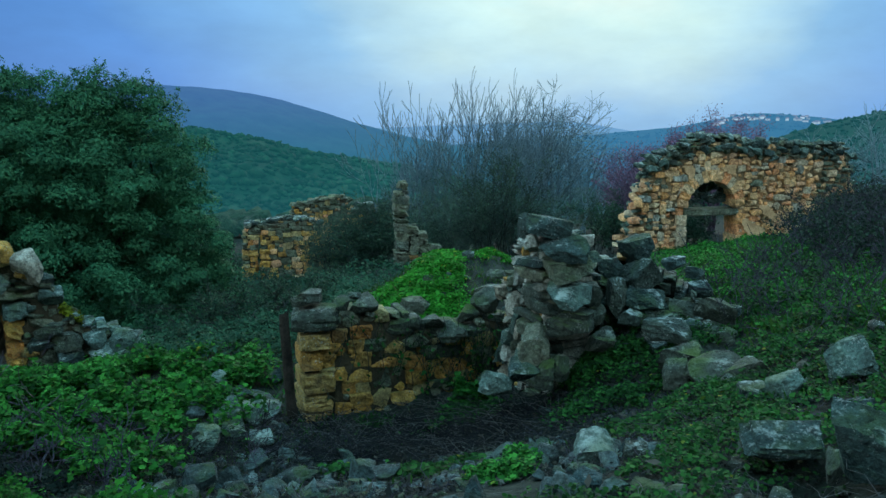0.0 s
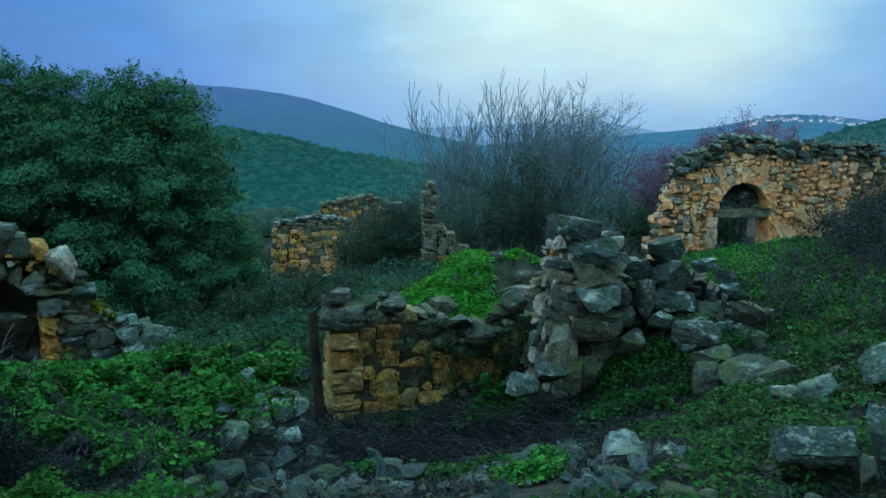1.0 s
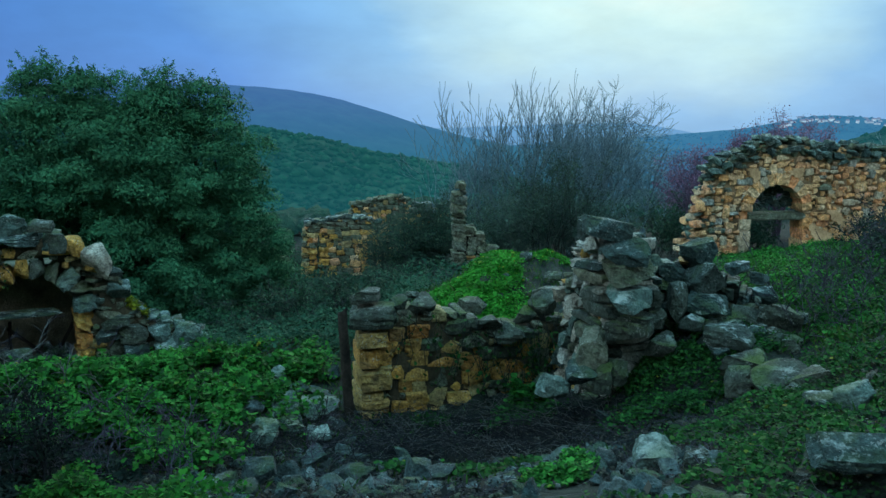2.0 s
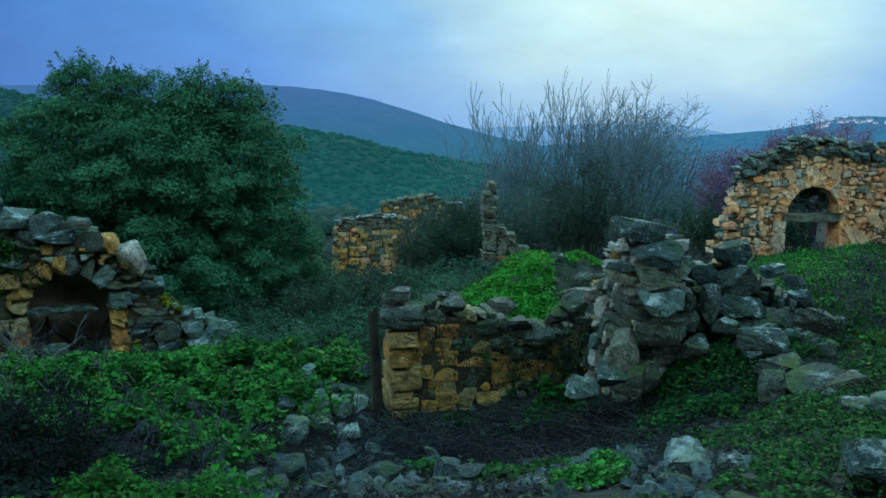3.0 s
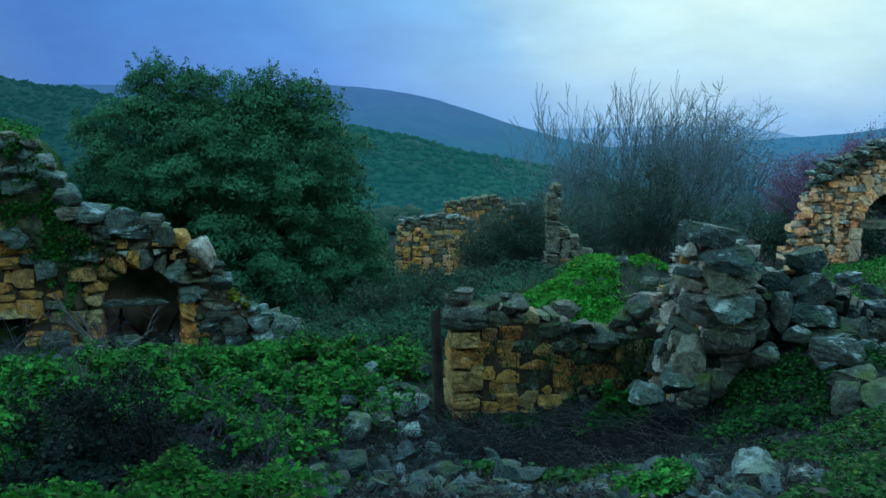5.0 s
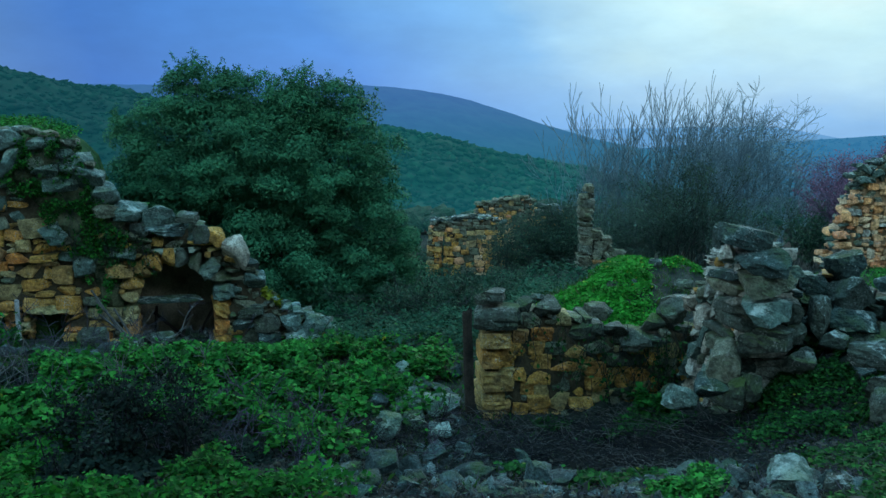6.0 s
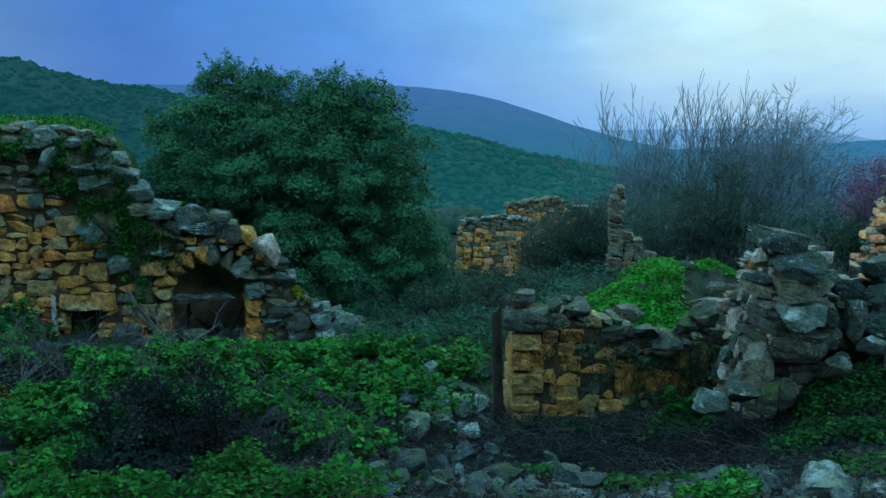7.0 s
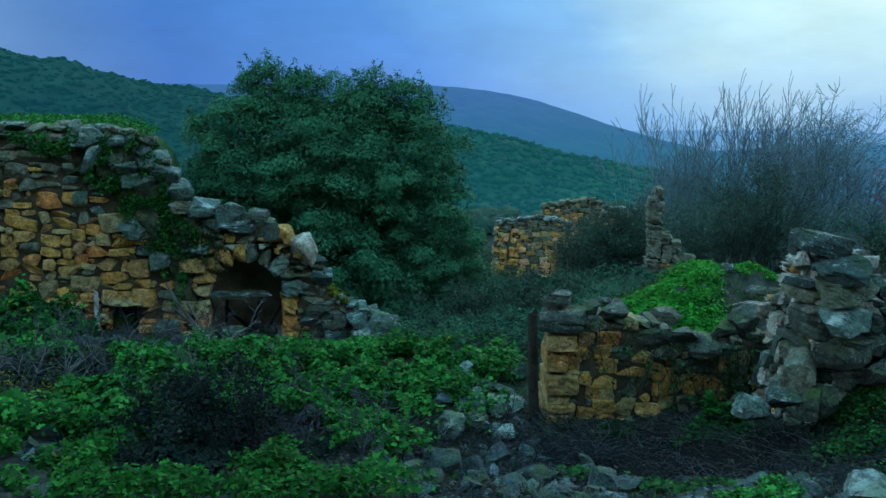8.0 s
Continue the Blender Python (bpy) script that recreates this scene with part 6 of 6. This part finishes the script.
# ---- twigs and brush ----
def branch(rng, out, p, d, length, radius, depth, spread, up, wig=0.12, kids=(2, 4), taper=0.6, min_r=0.003):
    """A limb in four bends, with limbs of its own."""
    steps = 4
    q, v, r = Vector(p), Vector(d).normalized(), radius
    marks = []
    for k in range(steps):
        v = (v + Vector((rng.gauss(0, wig), rng.gauss(0, wig), rng.gauss(0, wig) + up))).normalized()
        nq, nr = q + v * (length / steps), max(min_r, r - radius * (1 - taper) / steps)
        out.append((*q, r, *nq, nr))
        q, r = nq, nr
        marks.append((q.copy(), v.copy(), r))
    if depth > 0:
        for _ in range(rng.randint(*kids)):
            m, mv, mr = marks[rng.randint(1, steps - 1)]
            side = Vector((rng.gauss(0, 1), rng.gauss(0, 1), rng.gauss(0, 0.6))).normalized()
            branch(rng, out, m, mv * (1 - spread) + side * spread, length * rng.uniform(0.5, 0.75), mr * 0.72, depth - 1, spread, up, wig, kids, taper, min_r)
        branch(rng, out, q, v, length * rng.uniform(0.5, 0.7), r * 0.9, depth - 1, spread, up, wig, kids, taper, min_r)


def bare_tree(name, label, x, y, stems, height, seed, mat, depth=3, lean=0.25, rad=0.045, spread=0.45, up=0.10, group="", min_r=0.006, kids=(2, 3)):
    rng = random.Random(seed)
    g = ground_at(x, y)
    tree = tagged(new(name), label, "tree", group)
    tree.matrix_basis = pose(x, y, g)
    trunk, crown = [], []
    for k in range(stems):
        a = rng.uniform(0, 6.28)
        p = (rng.gauss(0, 0.10 * stems ** 0.5), rng.gauss(0, 0.10 * stems ** 0.5), -0.1)
        d = (lean * math.cos(a) * rng.uniform(0.3, 1.3), lean * math.sin(a) * rng.uniform(0.3, 1.3), 1)
        out = []
        branch(rng, out, p, d, height * rng.uniform(0.38, 0.58), rad * rng.uniform(0.7, 1.2), depth, spread, up, 0.10, kids, 0.62, min_r)
        trunk += out[:4]
        crown += out[4:]
    if stems > 8:
        mesh_object("thicket", raw_mesh("thicket", *tubes(trunk + crown, 3)), mat, tree, "tangled bare stems")["kind"] = "stuff"
    else:
        for k in range(stems):
            mesh_object("trunk", smooth(raw_mesh("trunk", *tubes(trunk[4 * k:4 * k + 4], 7))), mat, tree)
        mesh_object("crown", raw_mesh("crown", *tubes(crown, 3)), mat, tree, "bare twiggy crown")
    return tree, crown, Vector((x, y, g))


def bare_trees():
    rng = random.Random(17)
    spots = [(2.9, 27.4, 3.8), (3.5, 28.2, 4.7), (4.0, 27.4, 5.0), (4.7, 28.2, 5.2), (5.3, 27.5, 4.8), (6.0, 28.2, 4.9), (6.7, 27.6, 4.7), (7.3, 28.2, 4.4)]
    for k, (x, y, h) in enumerate(spots):
        bare_tree("bare_tree", "leafless grey fig tree with many upright stems", x, y, 6, h, 300 + k, bark, 3, 0.36, 0.038, 0.42, 0.13, "leafless thicket", 0.0085, (2, 3))
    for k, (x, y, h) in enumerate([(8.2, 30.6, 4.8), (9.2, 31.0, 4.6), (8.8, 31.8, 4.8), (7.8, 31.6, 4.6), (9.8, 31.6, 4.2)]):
        bare_tree("round_tree", "leafless tree with a rounded crown of fine twigs", x, y, 1, h, 320 + k, hazed_bark, 4, 0.06, 0.075, 0.60, 0.05, "leafless thicket", 0.0075, (4, 5))
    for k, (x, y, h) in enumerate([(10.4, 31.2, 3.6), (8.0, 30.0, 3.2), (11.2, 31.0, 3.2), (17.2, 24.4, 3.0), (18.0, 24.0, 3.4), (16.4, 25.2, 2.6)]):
        bare_tree("bare_tree", "leafless grey tree with a rounded twiggy crown", x, y, 3, h, 330 + k, hazed_bark, 3, 0.2, 0.05, 0.5, 0.03, "leafless thicket", 0.0045, (3, 4))
    # dense brown scrub at their feet
    for k, (x, h) in enumerate([(3.3, 1.6), (3.9, 2.4), (4.4, 2.8), (5.0, 3.0), (5.7, 2.8), (6.5, 2.4), (7.2, 2.0)]):
        y = 25.9 + rng.uniform(-0.4, 0.6)
        bush, crown, _ = bare_tree("scrub_bush", "dense brown leafless scrub bush under the fig trees", x, y, 22, h, 350 + k, hazed_twig, 2, 0.5, 0.02, 0.5, 0.02, "scrub by the trees", 0.006, (3, 4))
        nr = np.random.default_rng(350 + k)
        c = np.array(crown)
        p = c[nr.integers(0, len(c), 2400), 4:7] + nr.normal(0, 0.06, (2400, 3))
        mesh_object("foliage", raw_mesh("foliage", *strew(NARROW, NARROW_F, p, turns(nr, len(p), 0.9, 0.05, 0.3))), brush_leaf, bush, "sparse small dull leaves")


bare_trees()


def scrub(name, label, x, y, w, h, seed, mat, stems=30, depth=2, leaf=0, leaf_mat=None, leaf_size=0.05, rad=0.016):
    t, crown, at = bare_tree(name, label, x, y, stems, h * 1.15, seed, mat, depth, w / h * 0.75, rad, 0.5, -0.01, "", 0.004, (3, 4))
    if leaf:
        rng = np.random.default_rng(seed)
        c = np.array(crown)
        p = c[rng.integers(0, len(c), leaf), 4:7] + rng.normal(0, 0.05, (leaf, 3))
        v, f = strew(NARROW, NARROW_F, p, turns(rng, leaf, 0.9, leaf_size, 0.3))
        mesh_object("foliage", raw_mesh("foliage", v, f), leaf_mat, t, "small dull leaves")
    return t


for k, (x, y, w, h, n) in enumerate([(1.05, 23.4, 0.55, 1.75, 20000), (1.6, 23.7, 0.5, 2.15, 24000), (0.65, 23.2, 0.35, 1.1, 8000)]):
    scrub("thorn_bush", "large rounded dark thorn bush before the ruin", x, y, w, h, 401 + 50 * k, dark_twig, 28, 2, n, thorn_leaf, 0.042, 0.012)
scrub("dark_bush", "dark evergreen bush in the leafless thicket", 5.30, 25.2, 0.32, 3.4, 403, dark_twig, 28, 2, 13000, thorn_leaf, 0.05)
scrub("dark_bush", "dark green bush inside the roofless house", 10.4, 22.8, 0.8, 1.2, 405, dark_twig, 22, 2, 9000, dull_leaf, 0.06)
scrub("dark_bush", "dark green bush by the house corner", 8.6, 23.2, 0.9, 1.6, 404, dark_twig, 22, 2, 7000, dull_leaf, 0.06)
for k, (x, y, w, h) in enumerate([(10.6, 14.1, 0.8, 0.75), (11.5, 14.9, 1.0, 0.95), (10.7, 12.9, 0.9, 0.85), (11.6, 15.6, 0.9, 0.8), (11.5, 13.5, 1.0, 1.05), (12.6, 16.4, 1.1, 1.0), (14.0, 18.0, 1.2, 1.1), (8.6, 12.0, 0.8, 0.65), (8.3, 11.0, 0.8, 0.6), (9.2, 12.9, 0.6, 0.5), (9.8, 13.6, 0.6, 0.55), (9.6, 11.6, 0.9, 1.0), (8.9, 10.4, 0.8, 0.85), (8.0, 9.9, 0.7, 0.6), (12.8, 16.2, 1.1, 1.0)]):
    scrub("bramble_bush", "dark purple-grey leafless bramble bush on the slope", x, y, w, h, 410 + k, bramble_twig, 32, 2, 2200, dark_leaf, 0.05)
# shrub coloured near black to give its shadowed inside
scrub("dark_shrub", "dark low shrub in the green undergrowth", -3.05, 6.05, 0.26, 0.72, 420, shade_twig, 11, 2, 5000, shade_leaf, 0.035)
scrub("purple_shrub", "low purple-grey dead shrub in the green undergrowth", -2.62, 6.6, 0.5, 0.42, 422, bramble_twig, 60, 2, rad=0.006)
scrub("yellow_shrub", "small yellow-green shrub by the near rocks", -4.9, 6.4, 0.28, 0.35, 421, dark_twig, 12, 2, 900, moss_mat, 0.026)
for k, (x, y) in enumerate([(-2.0, 14.5), (-0.8, 15.5), (-1.8, 17.0), (0.2, 16.8), (-0.2, 14.0), (-2.8, 18.5), (-4.6, 22.5), (-5.6, 25.5), (-3.6, 27.6), (-6.8, 28.6), (-3.1, 24.6), (-8.0, 24.5), (-5.0, 30.5), (-2.2, 29.6)]):
    scrub("low_bush", "low dull green scrub between the ruins", x, y, 0.9 + 0.04 * max(0, y - 20), 0.9 + 0.05 * max(0, y - 20), 430 + k, dark_twig, 11, 2, 3500, dull_leaf, 0.05)
for k, (x, y) in enumerate([(5.4, 9.6), (6.3, 8.9), (5.6, 7.6), (6.8, 10.6)]):
    scrub("dry_weeds", "dry grey-brown weed stalks on the slope", x, y, 0.7, 0.7, 440 + k, bramble_twig, 55, 1, rad=0.0025)
scrub("dry_weeds", "dry grey-brown weed stalks by the house front", -6.6, 8.2, 0.7, 0.55, 446, bramble_twig, 110, 1, rad=0.006)
scrub("dry_weeds", "dry grey-brown weed stalks among fallen blocks", -5.8, 10.0, 0.9, 0.4, 448, bramble_twig, 120, 1, rad=0.006)
scrub("dry_weeds", "dry grey-brown weed stalks in the undergrowth", -5.5, 7.3, 0.8, 0.6, 447, twig_mat, 150, 1, rad=0.005)


def pink_trees():
    for k, (x, y, h, n) in enumerate([(11.3, 25.6, 3.9, 20000), (12.8, 25.8, 4.0, 20000), (10.45, 25.4, 2.7, 8000)]):
        t, crown, at = bare_tree("almond_tree", "almond tree with dusky pink blossom behind the house", x, y, 6, h, 460 + k, purple_twig, 3, 0.24, 0.05, 0.5, 0.03, "almond trees", 0.006, (3, 4))
        rng = np.random.default_rng(460 + k)
        c = np.array(crown)
        c = c[c[:, 6] > h * 0.40]
        p = c[rng.integers(0, len(c), n), 4:7] + rng.normal(0, 0.10, (n, 3))
        v, f = strew(NARROW, NARROW_F, p, turns(rng, n, 1.2, 0.050, 0.3))
        mesh_object("blossom", raw_mesh("blossom", v, f), blossom, t, "pink blossom")


pink_trees()


def brambles(name, label, n, patches, seed, mat, length, rad, height):
    """Arching dead stems lying over one another."""
    rng = np.random.default_rng(seed)
    x, y = in_patches(rng, n, patches)
    a = rng.uniform(0, 2 * np.pi, n)
    L = length * np.exp(rng.normal(0, 0.4, n))
    hgt = height * rng.uniform(0.1, 1.0, n)
    bend = rng.normal(0, 0.3, n)
    z0 = ground_z(x, y)
    rows = []
    ts = np.linspace(0, 1, 6)
    px = [x + L * t * np.cos(a + bend * t) for t in ts]
    py = [y + L * t * np.sin(a + bend * t) for t in ts]
    px = [px[0]] + [q + rng.normal(0, 0.035, n) * L for q in px[1:]]
    py = [py[0]] + [q + rng.normal(0, 0.035, n) * L for q in py[1:]]
    lie = rng.uniform(-0.1, 0.7, n)
    pz = [np.maximum(ground_z(px[i], py[i]) + 0.02, z0 + hgt * (lie * t + 0.55 * np.sin(np.pi * t) + 0.1)) for i, t in enumerate(ts)]
    for i in range(5):
        r0, r1 = rad * (1 - 0.15 * i), rad * (1 - 0.15 * (i + 1))
        rows.append(np.stack([px[i], py[i], pz[i], np.full(n, r0), px[i + 1], py[i + 1], pz[i + 1], np.full(n, r1)], 1))
    return tagged(mesh_object(name, raw_mesh(name, *tubes(np.concatenate(rows), 3)), mat), label, "brush", kind="stuff")


brambles("dead_brambles", "tangle of dead bramble stems before the low wall", 460, [(0.6, 8.5, 1.3, 0.7, 1.0), (1.7, 7.8, 0.9, 0.9, 1.0), (-0.3, 8.2, 0.7, 0.8, 0.6), (0.9, 9.0, 1.4, 0.25, 1.0)], 501, twig_mat, 0.42, 0.0036, 0.22)
# stems in the blackened colour, for the shaded gaps in the brush
brambles("dark_brambles", "dark dead stems in the undergrowth", 1300, [(0.6, 8.4, 1.4, 0.7, 1.6), (1.7, 7.8, 0.9, 0.9, 1.2), (-2.7, 6.7, 0.6, 0.5, 1.0), (-1.2, 7.8, 0.6, 0.6, 1.0), (-6.4, 8.4, 0.9, 0.9, 1.0), (0.8, 8.2, 1.8, 0.7, 1.0), (-4.6, 10.8, 1.5, 0.5, 0.6)], 502, shade_twig, 0.5, 0.0045, 0.24)
brambles("slope_brush", "grey dead stems on the slope", 300, [(6.2, 9.2, 1.6, 1.8, 1.0), (8.8, 12.5, 1.6, 1.6, 0.8), (5.0, 6.6, 1.0, 0.9, 0.5)], 503, bramble_twig, 0.4, 0.003, 0.4)
brambles("bank_twigs", "dark dead twigs lying on the weedy bank", 620, [(2.9, 6.4, 1.0, 1.4, 1.0), (3.3, 8.0, 0.7, 0.5, 1.0), (2.2, 4.6, 0.8, 0.6, 0.7), (0.5, 5.2, 1.6, 0.5, 0.9), (-0.6, 7.6, 1.0, 0.9, 0.8)], 506, bramble_twig, 0.35, 0.0035, 0.12)
brambles("dead_stalks", "thin dead stalks on the near soil", 110, brambles_near, 505, twig_mat, 0.22, 0.0025, 0.07)
brambles("field_brush", "dark dead stems between the ruins", 450, [(-1.0, 15.5, 2.4, 3.0, 1.0), (1.0, 21.5, 2.0, 2.0, 0.5), (4.5, 18.5, 2.6, 3.5, 0.8), (-1.0, 23.5, 2.0, 1.5, 0.4)], 504, dark_twig, 0.9, 0.008, 0.6)


def creepers():
    """Dead stems and ivy hanging on the low wall and the house front."""
    rng = random.Random(71)
    nr = np.random.default_rng(71)
    for (ax, ay), (bx, by), spans, name in (((-0.26, 9.15), (2.5, 9.82), [(0.42, 0.75, -0.85, 4), (0.85, 1.45, -0.95, 9), (1.4, 2.6, -1.1, 42)], "low wall"),
                                            ((-10.8, 10.8), (-2.9, 13.94), [(4.05, 4.75, -0.1, 16), (3.2, 4.1, 0.9, 14), (4.8, 5.3, -0.4, 20), (1.4, 2.0, 0.9, 10)], "house front")):
        u = Vector((bx - ax, by - ay, 0)).normalized()
        o = Vector((u.y, -u.x, 0))
        rows, spots = [], []
        for s0, s1, top, count in spans:
            for _ in range(count):
                q = Vector((ax, ay, 0)) + u * rng.uniform(s0, s1) + o * 0.04
                q.z = top + rng.uniform(-0.25, 0.08)
                d = Vector((rng.gauss(0, 0.4), rng.gauss(0, 0.2), -1))
                for _k in range(7):
                    d = (d + Vector((rng.gauss(0, 0.35), rng.gauss(0, 0.15), -0.12))).normalized()
                    nq = q + d * rng.uniform(0.07, 0.16)
                    depth = (nq - Vector((ax, ay, 0))).dot(o)
                    nq += o * (max(0.05, min(0.16, depth)) - depth)
                    rows.append((*q, 0.005, *nq, 0.004))
                    if rng.random() < 0.55:
                        spots.append(tuple(nq + o * 0.02))
                    q = nq
        tagged(mesh_object("dead_creeper", raw_mesh("dead_creeper", *tubes(rows, 3)), dark_twig), "dead creeper stems hanging on the " + name, "creeper", kind="stuff")
        p = np.repeat(np.array(spots), 4, 0)
        p = p + nr.normal(0, 0.05, p.shape)
        v, f = strew(SIMPLE, SIMPLE_F, p, turns(nr, len(p), 0.9, 0.032, 0.3))
        tagged(mesh_object("ivy", raw_mesh("ivy", v, f), weed_leaf), "small dark leaves creeping on the " + name, "creeper", kind="stuff")


creepers()


# ---- the great evergreen tree ----
def facing_turns(rng, normals, size):
    """Turns that lay leaves square to the normals, any way round, with sizes round size."""
    w = normals / (np.linalg.norm(normals, axis=1)[:, None] + 1e-9)
    u = np.cross(w, rng.normal(size=w.shape))
    u /= np.linalg.norm(u, axis=1)[:, None] + 1e-9
    s = size * np.exp(rng.normal(0, 0.3, len(w)))
    return np.stack([u, np.cross(w, u), w], 2) * s[:, None, None]


def evergreen(name, label, x, y, lobes, leaf_count, seed, size):
    """Trunk and limbs to each lobe of the crown; twigs of leaves in many uneven clumps."""
    rng = random.Random(seed)
    nr = np.random.default_rng(seed)
    g = ground_at(x, y)
    tree = tagged(new(name), label, "tree")
    tree.matrix_basis = pose(x, y, g)
    wood, clumps = [], []
    for (lx, ly, lz, lr, lh) in lobes:
        limb = []
        target = Vector((lx, ly, lz))
        root = Vector((rng.gauss(0, 0.2), rng.gauss(0, 0.2), -0.1))
        q, r = root, 0.11
        for k in range(1, 6):
            nq = root.lerp(target, k / 5) + Vector((rng.gauss(0, 0.1), rng.gauss(0, 0.1), rng.gauss(0, 0.06)))
            limb.append((*q, r, *nq, r * 0.78))
            q, r = nq, r * 0.78
        wood += limb
        n = int(90 * lr * lh)
        for _ in range(n):
            d = Vector((rng.gauss(0, 1), rng.gauss(0, 1), rng.gauss(0, 1))).normalized()
            rad = 0.45 + 0.6 * rng.random() ** 0.55
            c = target + Vector((d.x * lr * rad, d.y * lr * rad, d.z * lh * rad))
            if c.z < 0.15:
                continue
            size_ = rng.uniform(0.25, 0.55)
            if any((c.x - k[0]) ** 2 + (c.y - k[1]) ** 2 + (c.z - k[2]) ** 2 < (0.53 * (size_ + k[3])) ** 2 for k in clumps):
                continue
            clumps.append((*c, size_))
            if rng.random() < 0.12:
                wood.append((*(q.lerp(c, 0.2)), 0.02, *c, 0.006))
    mesh_object("trunk", smooth(raw_mesh("trunk", *tubes(wood, 6))), old_wood, tree, "dark branching trunk and limbs")
    c = np.array(clumps)
    k = nr.integers(0, len(c), leaf_count)
    d = nr.normal(size=(leaf_count, 3))
    d /= np.linalg.norm(d, axis=1)[:, None]
    d[:, 2] = np.where(nr.uniform(size=leaf_count) < 0.64, np.abs(d[:, 2]), d[:, 2])
    p = c[k, :3] + d * (c[k, 3] * nr.uniform(0.05, 1.0, leaf_count) ** 0.30)[:, None] * [1, 1, 0.8]
    # young shoots that stand up out of the crown
    tips = np.repeat(c[(c[:, 2] > 2.6)], 3, 0)
    tips[:, :2] += nr.normal(0, 0.16, (len(tips), 2))
    rise = nr.uniform(0, 1, (len(tips), 40))
    lean = nr.normal(0, 0.12, (len(tips), 1, 2))
    top = tips[:, None, :3] + np.concatenate([lean * rise[..., None] + nr.normal(0, 0.025, (len(tips), 40, 2)), (0.15 + rise * nr.uniform(0.10, 0.36, (len(tips), 1)))[..., None]], 2)
    # leaves of the inside, among the limbs
    lobe = np.array(lobes)[nr.integers(0, len(lobes), 60000)]
    deep = nr.normal(size=(60000, 3))
    deep *= (nr.uniform(0.2, 0.85, 60000) / np.linalg.norm(deep, axis=1))[:, None]
    p = np.concatenate([p, top.reshape(-1, 3), lobe[:, :3] + deep * lobe[:, [3, 3, 4]]])
    leaf_count = len(p)
    facing = np.concatenate([d, nr.normal(size=(leaf_count - len(d), 3))]) + nr.normal(0, 0.40, (leaf_count, 3)) + [0, 0, 0.32]
    v, f = strew(SLIM, SLIM_F, p, facing_turns(nr, facing, size))
    mesh_object("crown", raw_mesh("crown", v, f), oak_leaf, tree, "dense dark green clumped foliage")
    return tree


evergreen("evergreen_oak", "broad dense evergreen tree with dark green clumped foliage", -5.3, 17.6,
          [(-0.4, 0.0, 4.95, 0.8, 0.75), (0.7, 0.0, 4.85, 0.8, 0.75), (1.6, 0.0, 4.65, 0.75, 0.8), (-1.3, 0.0, 4.95, 0.85, 0.85), (-2.0, -0.1, 4.3, 0.8, 0.9), (2.1, 0.0, 3.75, 0.75, 0.9),
           (-2.9, -0.2, 3.3, 0.6, 0.8), (-2.6, -0.2, 4.1, 0.6, 0.7), (-3.0, -0.3, 2.4, 0.6, 0.8), (-2.4, -0.2, 2.9, 0.8, 0.9), (-2.3, -0.4, 1.9, 0.9, 0.9), (0.0, -0.3, 3.8, 1.3, 1.2), (-1.2, -0.6, 3.2, 1.0, 1.1), (1.1, -0.5, 3.2, 1.1, 1.1), (2.1, -0.2, 2.8, 0.85, 0.9), (2.6, -0.2, 1.9, 0.85, 0.9), (2.9, -0.2, 1.2, 0.8, 0.8),
           (0.5, -1.0, 2.0, 1.2, 1.0), (-0.9, -0.9, 1.9, 1.1, 1.0), (1.7, -0.9, 1.5, 1.0, 0.9), (2.6, -0.4, 0.6, 0.9, 0.7), (1.4, -1.1, 0.7, 1.1, 0.7), (0.2, -1.3, 0.6, 1.2, 0.7), (-1.4, -1.0, 0.7, 1.1, 0.8), (-2.3, -0.4, 1.0, 0.9, 0.9),
           (-0.3, 0.7, 2.8, 1.6, 1.4), (0.9, 0.6, 2.2, 1.5, 1.3), (0.0, 0.6, 4.2, 1.2, 1.0)],
          480000, 601, 0.060)
